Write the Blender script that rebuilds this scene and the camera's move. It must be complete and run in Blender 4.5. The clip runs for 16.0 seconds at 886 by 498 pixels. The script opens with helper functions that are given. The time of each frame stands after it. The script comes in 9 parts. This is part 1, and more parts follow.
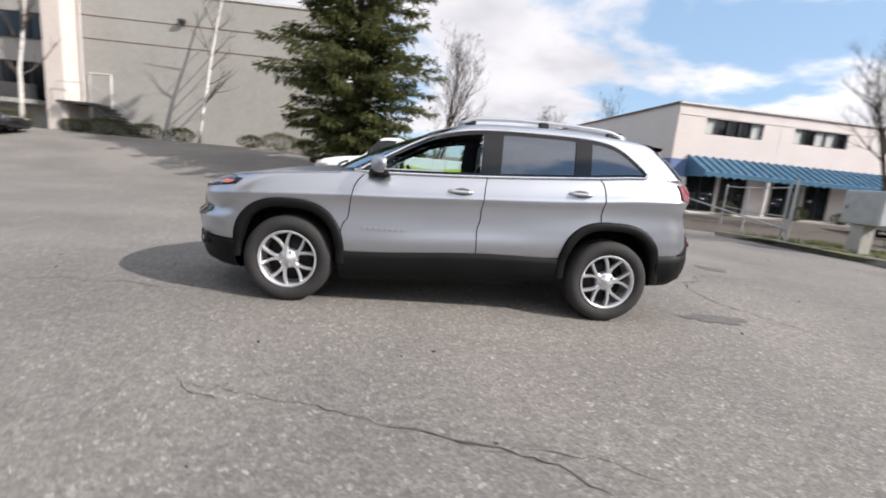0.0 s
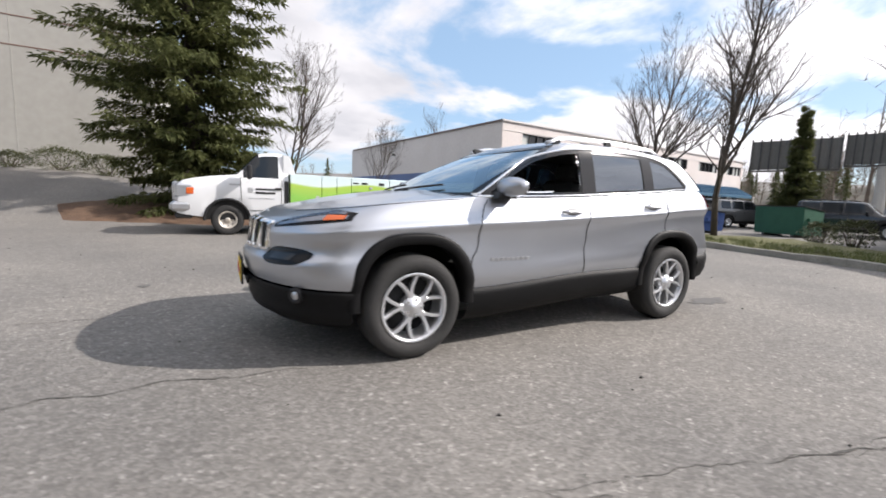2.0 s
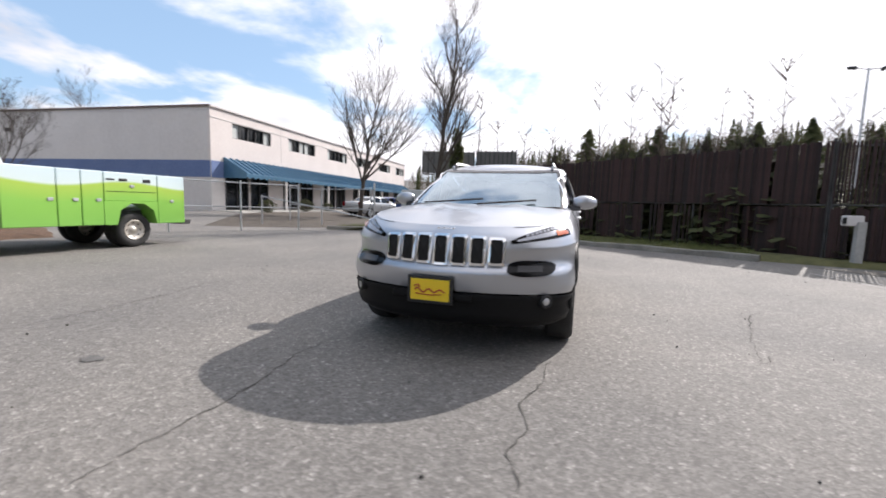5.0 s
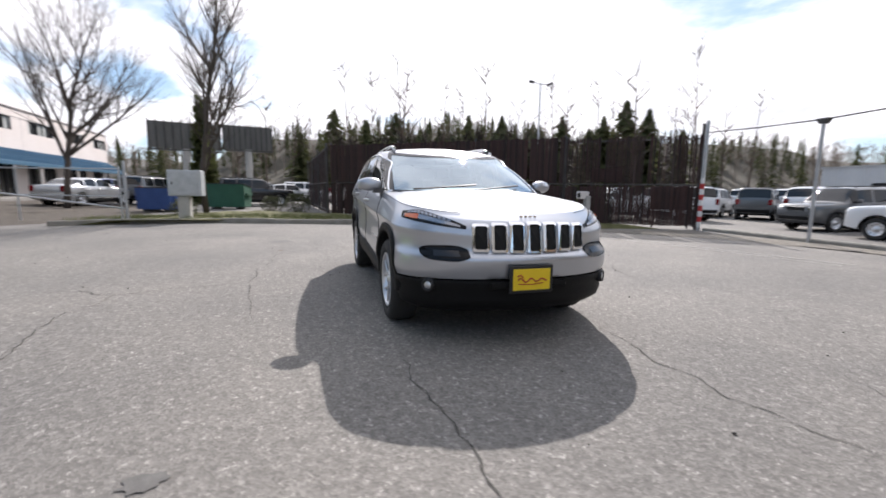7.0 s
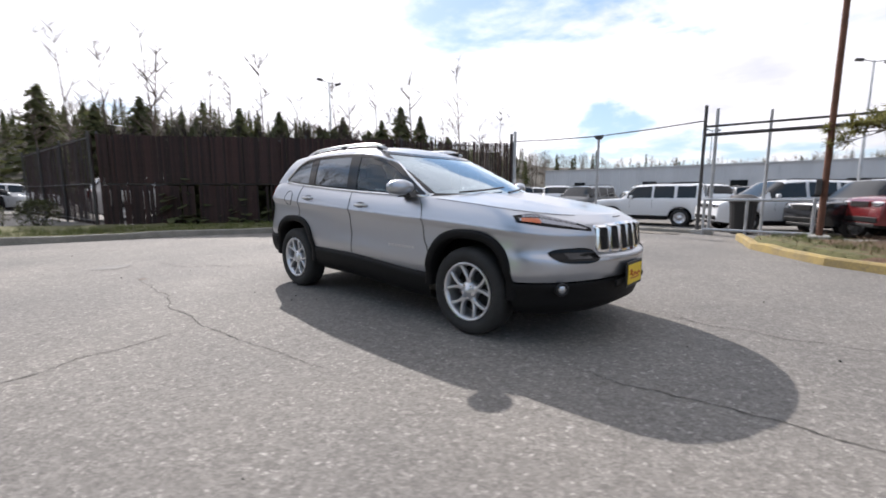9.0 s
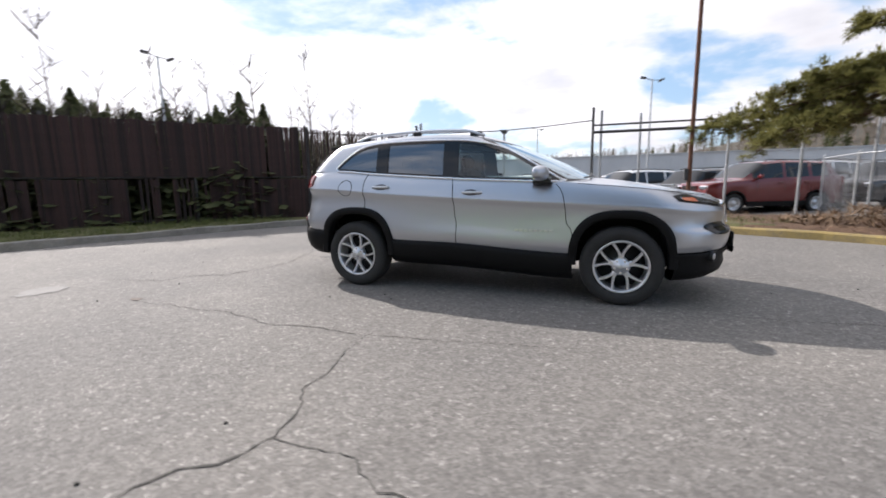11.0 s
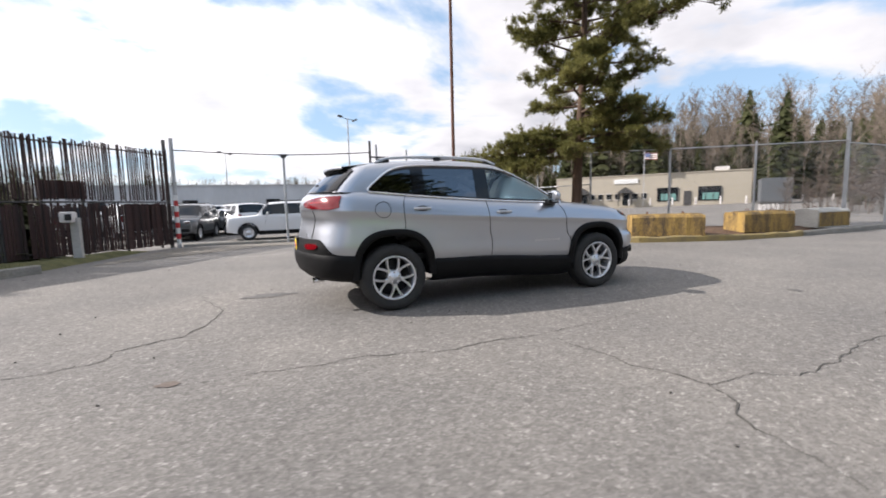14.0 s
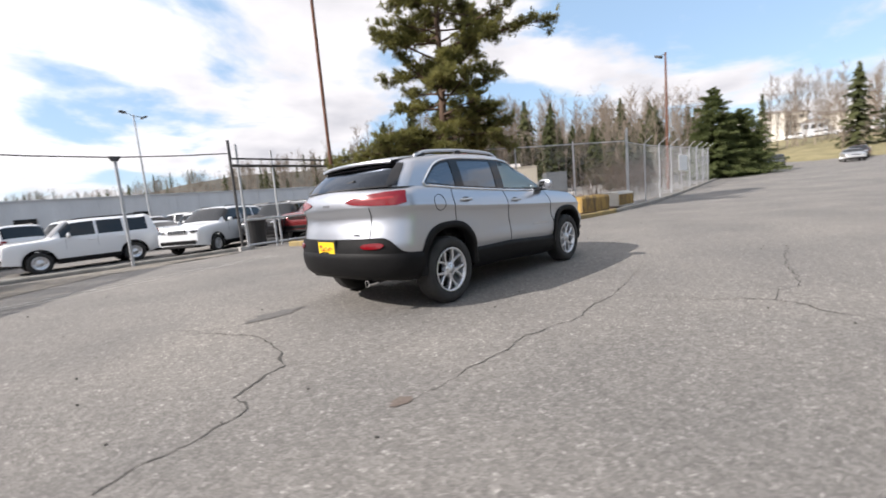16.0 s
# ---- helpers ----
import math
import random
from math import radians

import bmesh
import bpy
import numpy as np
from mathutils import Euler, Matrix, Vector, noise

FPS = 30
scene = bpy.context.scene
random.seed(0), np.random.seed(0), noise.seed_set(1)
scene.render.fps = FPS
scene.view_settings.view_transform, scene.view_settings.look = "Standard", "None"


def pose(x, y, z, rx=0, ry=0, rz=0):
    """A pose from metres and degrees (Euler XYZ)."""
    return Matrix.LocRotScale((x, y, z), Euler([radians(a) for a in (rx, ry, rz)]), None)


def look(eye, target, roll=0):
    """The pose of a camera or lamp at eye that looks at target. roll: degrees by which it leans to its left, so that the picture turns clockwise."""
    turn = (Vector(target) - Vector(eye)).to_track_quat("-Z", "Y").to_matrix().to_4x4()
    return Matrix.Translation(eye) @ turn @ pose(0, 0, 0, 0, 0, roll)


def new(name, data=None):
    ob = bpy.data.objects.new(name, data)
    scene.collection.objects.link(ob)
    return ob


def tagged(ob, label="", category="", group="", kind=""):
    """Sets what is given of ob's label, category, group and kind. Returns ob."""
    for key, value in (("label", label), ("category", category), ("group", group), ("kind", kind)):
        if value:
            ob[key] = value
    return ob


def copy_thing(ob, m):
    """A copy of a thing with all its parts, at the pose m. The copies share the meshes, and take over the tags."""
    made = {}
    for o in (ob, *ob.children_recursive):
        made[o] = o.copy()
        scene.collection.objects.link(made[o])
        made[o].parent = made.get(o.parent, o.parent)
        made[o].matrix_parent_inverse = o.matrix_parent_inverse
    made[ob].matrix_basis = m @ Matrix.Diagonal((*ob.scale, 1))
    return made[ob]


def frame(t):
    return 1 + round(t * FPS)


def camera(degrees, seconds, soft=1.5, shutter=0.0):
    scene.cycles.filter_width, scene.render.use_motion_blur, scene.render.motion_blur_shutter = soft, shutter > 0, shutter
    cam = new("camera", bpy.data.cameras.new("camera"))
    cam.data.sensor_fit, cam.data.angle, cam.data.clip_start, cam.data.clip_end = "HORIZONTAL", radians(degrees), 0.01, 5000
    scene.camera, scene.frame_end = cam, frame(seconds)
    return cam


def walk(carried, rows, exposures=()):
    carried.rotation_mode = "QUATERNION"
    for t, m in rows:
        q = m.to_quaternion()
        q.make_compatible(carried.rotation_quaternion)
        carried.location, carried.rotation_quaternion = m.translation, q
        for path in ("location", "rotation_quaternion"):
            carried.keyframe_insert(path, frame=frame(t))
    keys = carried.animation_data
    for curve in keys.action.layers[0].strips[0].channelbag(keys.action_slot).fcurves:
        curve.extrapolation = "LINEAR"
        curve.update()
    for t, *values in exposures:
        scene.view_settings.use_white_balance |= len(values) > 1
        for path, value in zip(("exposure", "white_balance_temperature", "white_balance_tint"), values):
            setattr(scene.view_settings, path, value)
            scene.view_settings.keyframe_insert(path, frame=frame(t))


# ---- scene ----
cam = camera(93.1, 16.0, soft=1.7, shutter=0.5)
PATH = [
    (0, (-0.337, -4.333, 1.139), (-0.193, -2.368, 0.793), 5.1),
    (0.5, (-0.872, -4.169, 1.116), (-0.44, -2.237, 0.835), 2.4),
    (1, (-1.404, -3.902, 1.076), (-0.774, -2.026, 0.792), 1.1),
    (1.5, (-1.938, -3.663, 1.089), (-1.069, -1.88, 0.834), 3.0),
    (2, (-2.506, -3.385, 1.08), (-1.553, -1.643, 0.844), 2.2),
    (2.5, (-3.038, -3.113, 1.117), (-1.891, -1.484, 0.944), 2.6),
    (3, (-3.577, -2.811, 1.121), (-2.219, -1.361, 0.894), 2.1),
    (3.5, (-4.067, -2.431, 1.126), (-2.563, -1.148, 0.822), 3.0),
    (3.7, (-4.285, -2.28, 1.119), (-2.687, -1.115, 0.818), 2.4),
    (5.8, (-5.25, 0.093, 1.119), (-3.279, 0.263, 0.829), 0.6),
    (6, (-5.263, 0.347, 1.126), (-3.292, 0.359, 0.786), -0.2),
    (6.5, (-5.13, 0.945, 1.114), (-3.175, 0.696, 0.776), -0.7),
    (7, (-4.945, 1.512, 1.13), (-3.053, 0.928, 0.855), 0.8),
    (7.5, (-4.621, 2.047, 1.121), (-2.808, 1.266, 0.803), 1.0),
    (8, (-4.271, 2.562, 1.119), (-2.592, 1.51, 0.847), 0.1),
    (8.5, (-3.859, 3.017, 1.122), (-2.361, 1.733, 0.792), -0.1),
    (9, (-3.421, 3.464, 1.141), (-2.086, 1.999, 0.874), 0.0),
    (9.2, (-3.222, 3.62, 1.158), (-1.942, 2.117, 0.841), 0.1),
    (11.3, (-0.803, 4.974, 1.077), (-0.246, 3.073, 0.806), -1.9),
    (11.5, (-0.554, 5.028, 1.065), (-0.103, 3.094, 0.822), -2.4),
    (12, (0.032, 5.144, 1.096), (0.198, 3.159, 0.922), -1.1),
    (12.5, (0.636, 5.27, 1.094), (0.467, 3.284, 0.926), -1.6),
    (13, (1.261, 5.32, 1.103), (0.959, 3.35, 0.939), -1.2),
    (13.5, (1.879, 5.319, 1.117), (1.292, 3.414, 0.95), -2.1),
    (14, (2.498, 5.181, 1.102), (1.761, 3.333, 0.897), -1.4),
    (14.5, (3.105, 5.009, 1.113), (2.152, 3.266, 0.88), -1.7),
    (15, (3.676, 4.674, 1.098), (2.612, 2.996, 0.865), -2.9),
    (15.5, (4.184, 4.315, 1.115), (2.897, 2.803, 0.876), -3.1),
    (16, (4.63, 3.871, 1.119), (3.179, 2.516, 0.877), -5.0),
]
walk(cam, [(t, look(eye, target, roll)) for t, eye, target, roll in PATH], [(0, 0.56, 6590, 14), (2.5, 0.60, 6580, 14), (6, 0.55, 6480, 15), (9, 0.54, 6480, 15), (12.5, 0.58, 6550, 15), (16, 0.66, 6660, 14)])

# ---- world, sun ----
SUN_AZ = math.atan2(-0.70, 1.485)
SUN_EL = radians(35.5)
to_sun = Vector((math.cos(SUN_AZ) * math.cos(SUN_EL), math.sin(SUN_AZ) * math.cos(SUN_EL), math.sin(SUN_EL)))


def build_world():
    w = bpy.data.worlds.new("sky")
    scene.world = w
    w.use_nodes = True
    nt = w.node_tree
    nt.nodes.clear()
    N, L = nt.nodes.new, nt.links.new
    out, bg = N("ShaderNodeOutputWorld"), N("ShaderNodeBackground")
    sky = N("ShaderNodeTexSky")
    sky.sky_type, sky.sun_disc = "NISHITA", False
    sky.sun_elevation, sky.sun_rotation = SUN_EL, math.pi / 2 - SUN_AZ
    sky.air_density, sky.dust_density = 1.0, 0.6
    # clouds on a flat layer high above the ground
    tc, sep = N("ShaderNodeTexCoord"), N("ShaderNodeSeparateXYZ")
    L(tc.outputs["Generated"], sep.inputs[0])
    zc = N("ShaderNodeMath"); zc.operation = "MAXIMUM"; zc.inputs[1].default_value = 0.0
    L(sep.outputs[2], zc.inputs[0])
    za = N("ShaderNodeMath"); za.operation = "ADD"; za.inputs[1].default_value = 0.22
    L(zc.outputs[0], za.inputs[0])
    comb = N("ShaderNodeCombineXYZ")
    for k in (0, 1):
        d = N("ShaderNodeMath"); d.operation = "DIVIDE"
        L(sep.outputs[k], d.inputs[0]); L(za.outputs[0], d.inputs[1]); L(d.outputs[0], comb.inputs[k])
    big, fine = N("ShaderNodeTexNoise"), N("ShaderNodeTexNoise")
    big.inputs["Scale"].default_value, big.inputs["Detail"].default_value, big.inputs["Roughness"].default_value = 1.1, 9, 0.55
    fine.inputs["Scale"].default_value, fine.inputs["Detail"].default_value = 1.7, 6
    big.inputs["Distortion"].default_value = 0.25
    sh = N("ShaderNodeVectorMath"); sh.operation = "ADD"; sh.inputs[1].default_value = (3.3, 7.1, 0.4)
    L(comb.outputs[0], sh.inputs[0]); L(sh.outputs[0], big.inputs["Vector"]); L(comb.outputs[0], fine.inputs["Vector"])
    # more cloud towards the sun, open blue away from it
    dot = N("ShaderNodeVectorMath"); dot.operation = "DOT_PRODUCT"; dot.inputs[1].default_value = to_sun
    L(tc.outputs["Generated"], dot.inputs[0])
    thick = N("ShaderNodeMath"); thick.operation = "MULTIPLY_ADD"; thick.inputs[1].default_value = 0.045
    L(dot.outputs["Value"], thick.inputs[0]); L(big.outputs[0], thick.inputs[2])
    cov = N("ShaderNodeValToRGB")
    cov.color_ramp.interpolation = "EASE"
    cov.color_ramp.elements[0].position, cov.color_ramp.elements[1].position = 0.415, 0.535
    L(thick.outputs[0], cov.inputs[0])
    # white edges, grey bellies
    belly = N("ShaderNodeMix"); belly.data_type = "FLOAT"; belly.inputs[0].default_value = 0.55
    L(big.outputs[0], belly.inputs[2]); L(fine.outputs[0], belly.inputs[3])
    tone = N("ShaderNodeValToRGB")
    e = tone.color_ramp.elements
    e[0].position, e[0].color = 0.36, (6.3, 6.35, 6.5, 1)
    e[1].position, e[1].color = 0.66, (3.7, 3.85, 4.2, 1)
    k = e.new(0.50); k.color = (5.7, 5.75, 5.95, 1)
    L(belly.outputs[0], tone.inputs[0])
    glow = N("ShaderNodeMapRange")
    glow.inputs["From Min"].default_value, glow.inputs["From Max"].default_value = 0.1, 0.9
    glow.inputs["To Min"].default_value, glow.inputs["To Max"].default_value = 0.94, 1.5
    L(dot.outputs["Value"], glow.inputs[0])
    lit = N("ShaderNodeVectorMath"); lit.operation = "SCALE"
    L(tone.outputs[0], lit.inputs[0]); L(glow.outputs[0], lit.inputs["Scale"])
    haze = N("ShaderNodeMix"); haze.data_type = "RGBA"; haze.inputs[0].default_value = 0.6
    haze.inputs[7].default_value = (2.5, 3.9, 5.5, 1)
    L(sky.outputs[0], haze.inputs[6])
    mix = N("ShaderNodeMix"); mix.data_type = "RGBA"
    L(cov.outputs[0], mix.inputs[0]); L(haze.outputs[2], mix.inputs[6]); L(lit.outputs[0], mix.inputs[7])
    L(mix.outputs[2], bg.inputs[0]); L(bg.outputs[0], out.inputs[0])
    bg.inputs[1].default_value = 0.12


build_world()
sun = new("sun", bpy.data.lights.new("sun", "SUN"))
sun.data.energy, sun.data.angle, sun.data.color = 4.0, radians(0.55), (1.0, 0.965, 0.91)
sun.matrix_world = look(to_sun * 50, (0, 0, 0))

# ---- materials ----
def bsdf_mat(name, color, rough=0.5, metal=0.0, **more):
    m = bpy.data.materials.new(name)
    m.use_nodes = True
    b = m.node_tree.nodes["Principled BSDF"]
    b.inputs["Base Color"].default_value = (*color, 1)
    b.inputs["Roughness"].default_value = rough
    b.inputs["Metallic"].default_value = metal
    for k, v in more.items():
        b.inputs[k.replace("_", " ")].default_value = v
    return m


def grain(m, scale, amount, dark, light, fine=None, bump=0.0, bump_scale=None, stretch=(1, 1, 1), random=0.0, rough=None):
    """Vary the base colour between dark and light with two noises, and give it relief."""
    nt = m.node_tree
    N, L = nt.nodes.new, nt.links.new
    b = nt.nodes["Principled BSDF"]
    tc, mp = N("ShaderNodeTexCoord"), N("ShaderNodeMapping")
    mp.inputs["Scale"].default_value = stretch
    L(tc.outputs["Object"], mp.inputs[0])
    n1, n2 = N("ShaderNodeTexNoise"), N("ShaderNodeTexNoise")
    n1.inputs["Scale"].default_value, n1.inputs["Detail"].default_value = scale, 5
    n2.inputs["Scale"].default_value, n2.inputs["Detail"].default_value = fine or scale * 12, 4
    L(mp.outputs[0], n1.inputs["Vector"]); L(mp.outputs[0], n2.inputs["Vector"])
    add = N("ShaderNodeMix"); add.data_type = "FLOAT"; add.inputs[0].default_value = 0.45
    L(n1.outputs[0], add.inputs[2]); L(n2.outputs[0], add.inputs[3])
    val = add.outputs[0]
    if random:
        info, ma = N("ShaderNodeObjectInfo"), N("ShaderNodeMath")
        ma.operation, ma.inputs[1].default_value = "MULTIPLY_ADD", random
        L(info.outputs["Random"], ma.inputs[0]); L(val, ma.inputs[2])
        sub = N("ShaderNodeMath"); sub.operation = "SUBTRACT"; sub.inputs[1].default_value = random / 2
        L(ma.outputs[0], sub.inputs[0]); val = sub.outputs[0]
    r = N("ShaderNodeValToRGB")
    r.color_ramp.elements[0].position, r.color_ramp.elements[1].position = 0.5 - amount, 0.5 + amount
    r.color_ramp.elements[0].color, r.color_ramp.elements[1].color = (*dark, 1), (*light, 1)
    L(val, r.inputs[0]); L(r.outputs[0], b.inputs["Base Color"])
    if bump:
        bp, n3 = N("ShaderNodeBump"), N("ShaderNodeTexNoise")
        n3.inputs["Scale"].default_value, n3.inputs["Detail"].default_value = bump_scale or scale * 20, 5
        L(mp.outputs[0], n3.inputs["Vector"])
        bp.inputs["Strength"].default_value, bp.inputs["Distance"].default_value = bump, 0.02
        L(n3.outputs[0], bp.inputs["Height"]); L(bp.outputs[0], b.inputs["Normal"])
    if rough:
        mr = N("ShaderNodeMapRange")
        mr.inputs["To Min"].default_value, mr.inputs["To Max"].default_value = rough
        L(n1.outputs[0], mr.inputs[0]); L(mr.outputs[0], b.inputs["Roughness"])
    return m


def gmat(name, dark, light, scale=2.0, rough=0.8, amount=0.2, metal=0.0, **kw):
    return grain(bsdf_mat(name, light, rough, metal), scale, amount, dark, light, **kw)


def asphalt_mat():
    m = bsdf_mat("asphalt", (0.17, 0.165, 0.155), 0.85)
    nt = m.node_tree
    N, L = nt.nodes.new, nt.links.new
    b = nt.nodes["Principled BSDF"]
    b.inputs["Specular IOR Level"].default_value = 0.35
    tc = N("ShaderNodeTexCoord")
    v = N("ShaderNodeTexVoronoi"); v.inputs["Scale"].default_value = 75
    v2 = N("ShaderNodeTexVoronoi"); v2.inputs["Scale"].default_value = 34
    n1, n2 = N("ShaderNodeTexNoise"), N("ShaderNodeTexNoise")
    n1.inputs["Scale"].default_value, n1.inputs["Detail"].default_value = 0.45, 8
    n2.inputs["Scale"].default_value, n2.inputs["Detail"].default_value = 30, 4
    for q in (v, v2, n1, n2):
        L(tc.outputs["Object"], q.inputs["Vector"])
    sep, sep2 = N("ShaderNodeSeparateColor"), N("ShaderNodeSeparateColor")
    L(v.outputs["Color"], sep.inputs[0]); L(v2.outputs["Color"], sep2.inputs[0])
    stone = N("ShaderNodeValToRGB")
    e = stone.color_ramp.elements
    e[0].position, e[0].color = 0.0, (0.118, 0.111, 0.104, 1)
    e[1].position, e[1].color = 1.0, (0.39, 0.374, 0.353, 1)
    k = e.new(0.55); k.color = (0.182, 0.172, 0.161, 1)
    k = e.new(0.85); k.color = (0.236, 0.224, 0.210, 1)
    avg = N("ShaderNodeMix"); avg.data_type = "FLOAT"; avg.inputs[0].default_value = 0.4
    L(sep.outputs[0], avg.inputs[2]); L(sep2.outputs[0], avg.inputs[3]); L(avg.outputs[0], stone.inputs[0])
    wear = N("ShaderNodeValToRGB")
    wear.color_ramp.elements[0].position, wear.color_ramp.elements[1].position = 0.30, 0.70
    wear.color_ramp.elements[0].color, wear.color_ramp.elements[1].color = (0.80, 0.80, 0.80, 1), (1.15, 1.13, 1.09, 1)
    L(n1.outputs[0], wear.inputs[0])
    mul = N("ShaderNodeMix"); mul.data_type = "RGBA"; mul.blend_type = "MULTIPLY"; mul.inputs[0].default_value = 1
    L(stone.outputs[0], mul.inputs[6]); L(wear.outputs[0], mul.inputs[7]); L(mul.outputs[2], b.inputs["Base Color"])
    bp = N("ShaderNodeBump"); bp.inputs["Strength"].default_value, bp.inputs["Distance"].default_value = 0.42, 0.006
    h = N("ShaderNodeMix"); h.data_type = "FLOAT"; h.inputs[0].default_value = 0.5
    L(v.outputs["Distance"], h.inputs[2]); L(n2.outputs[0], h.inputs[3])
    L(h.outputs[0], bp.inputs["Height"]); L(bp.outputs[0], b.inputs["Normal"])
    return m


def car_paint(name, color, rough=0.28, metal=0.65, coat=0.8):
    m = bsdf_mat(name, color, rough, metal)
    b = m.node_tree.nodes["Principled BSDF"]
    b.inputs["Coat Weight"].default_value, b.inputs["Coat Roughness"].default_value = coat, 0.05
    nt = m.node_tree
    N, L = nt.nodes.new, nt.links.new
    tc, n, mr = N("ShaderNodeTexCoord"), N("ShaderNodeTexNoise"), N("ShaderNodeMapRange")
    n.inputs["Scale"].default_value, n.inputs["Detail"].default_value = 3.0, 6
    L(tc.outputs["Object"], n.inputs["Vector"]); L(n.outputs[0], mr.inputs[0])
    mr.inputs["To Min"].default_value, mr.inputs["To Max"].default_value = rough - 0.03, rough + 0.05
    L(mr.outputs[0], b.inputs["Roughness"])
    return m


def glass_mat(name, tint, gloss=0.09, sheen=(1, 1, 1)):
    """Thin sheet of glass: lets light straight through, tinted, and mirrors a little."""
    m = bpy.data.materials.new(name)
    m.use_nodes = True
    nt = m.node_tree
    nt.nodes.clear()
    N, L = nt.nodes.new, nt.links.new
    out, mix, tr, gl, fr = N("ShaderNodeOutputMaterial"), N("ShaderNodeMixShader"), N("ShaderNodeBsdfTransparent"), N("ShaderNodeBsdfGlossy"), N("ShaderNodeFresnel")
    tr.inputs[0].default_value = (*tint, 1)
    gl.inputs["Roughness"].default_value = 0.015
    gl.inputs[0].default_value = (*sheen, 1)
    fr.inputs[0].default_value = 1.42
    ad = N("ShaderNodeMath"); ad.operation = "ADD"; ad.inputs[1].default_value = gloss
    L(fr.outputs[0], ad.inputs[0]); L(ad.outputs[0], mix.inputs[0])
    L(tr.outputs[0], mix.inputs[1]); L(gl.outputs[0], mix.inputs[2]); L(mix.outputs[0], out.inputs[0])
    return m


M_ASPHALT = asphalt_mat()
M_CRACK = gmat("crack_fill", (0.03, 0.028, 0.026), (0.09, 0.085, 0.075), 9, 0.95)
M_STAIN = gmat("oil_stain", (0.075, 0.071, 0.066), (0.15, 0.143, 0.134), 14, 0.75)
M_PAINT = car_paint("silver_paint", (0.475, 0.495, 0.535), 0.34, 0.88, 0.6)
M_CLAD = gmat("black_cladding", (0.0045, 0.0045, 0.005), (0.009, 0.009, 0.0095), 3, 0.55, bump=0.08, bump_scale=400)
M_CLAD.node_tree.nodes["Principled BSDF"].inputs["Specular IOR Level"].default_value = 0.16
M_DARK = bsdf_mat("dark_plastic", (0.012, 0.012, 0.013), 0.5)
M_GAP = bsdf_mat("panel_gap", (0.004, 0.004, 0.004), 0.8)
M_FRIT = bsdf_mat("black_glass_edge", (0.006, 0.006, 0.007), 0.08)
M_TYRE = gmat("tyre_rubber", (0.016, 0.016, 0.016), (0.034, 0.033, 0.032), 6, 0.8, bump=0.2, bump_scale=120)
M_ALLOY = bsdf_mat("alloy", (0.66, 0.67, 0.69), 0.30, 0.75)
M_CHROME = bsdf_mat("chrome", (0.82, 0.83, 0.85), 0.08, 1.0)
M_BOWL = bsdf_mat("lamp_bowl", (0.30, 0.31, 0.34), 0.18, 0.9)
M_SATIN = bsdf_mat("satin_metal", (0.62, 0.63, 0.65), 0.3, 0.9)
M_GLASS = glass_mat("clear_glass", (0.66, 0.76, 0.72), 0.04)
M_SCREEN = glass_mat("windscreen_glass", (0.36, 0.48, 0.50), 0.34, (0.80, 0.92, 1.0))
M_PRIVACY = glass_mat("privacy_glass", (0.045, 0.05, 0.056), 0.15, (0.82, 0.90, 1.0))
M_REARGLASS = glass_mat("rear_window_glass", (0.04, 0.045, 0.05), 0.02, (0.75, 0.85, 1.0))
M_RED = bsdf_mat("red_lens", (0.17, 0.003, 0.007), 0.16, 0.0, Coat_Weight=0.3)
M_AMBER = bsdf_mat("amber_lens", (0.62, 0.12, 0.025), 0.15, 0.0, Coat_Weight=0.6)
M_SMOKE = bsdf_mat("smoked_lens", (0.006, 0.006, 0.007), 0.12, 0.0, Specular_IOR_Level=0.22)
M_INT = gmat("interior_black", (0.012, 0.012, 0.012), (0.03, 0.029, 0.028), 12, 0.75)
M_SEAT = gmat("seat_cloth", (0.018, 0.018, 0.019), (0.04, 0.039, 0.038), 25, 0.9)
M_YELLOW = gmat("plate_yellow", (0.72, 0.49, 0.01), (0.85, 0.6, 0.02), 12, 0.45, amount=0.4)
M_PLATERED = bsdf_mat("plate_red", (0.38, 0.03, 0.02), 0.5)
M_WHITEPAPER = gmat("white_paper", (0.7, 0.7, 0.68), (0.82, 0.82, 0.8), 10, 0.7)
M_CONC = gmat("concrete", (0.34, 0.33, 0.31), (0.50, 0.49, 0.46), 1.5, 0.9, bump=0.3, bump_scale=30)
M_KERB = gmat("old_kerb", (0.16, 0.15, 0.13), (0.36, 0.34, 0.30), 2.5, 0.95, bump=0.5, bump_scale=25)
M_KERBY = gmat("yellow_kerb", (0.17, 0.14, 0.09), (0.40, 0.29, 0.09), 3.0, 0.85, bump=0.4, bump_scale=25)
M_BARY = gmat("yellow_barrier", (0.085, 0.06, 0.04), (0.42, 0.27, 0.075), 1.6, 0.85, amount=0.11, bump=0.3, bump_scale=20, stretch=(3.5, 3.5, 0.8))
M_BARC = gmat("barrier_concrete", (0.42, 0.40, 0.36), (0.66, 0.64, 0.58), 1.8, 0.9, bump=0.3, bump_scale=20)
M_SLAT = gmat("brown_slat", (0.013, 0.0065, 0.006), (0.050, 0.021, 0.018), 2.0, 0.75, random=0.35, stretch=(1, 1, 0.3))
M_GALV = gmat("galvanised_steel", (0.36, 0.37, 0.38), (0.58, 0.59, 0.60), 4, 0.5, metal=0.6)
M_WIRE = bsdf_mat("fence_wire", (0.42, 0.43, 0.44), 0.5, 0.5)
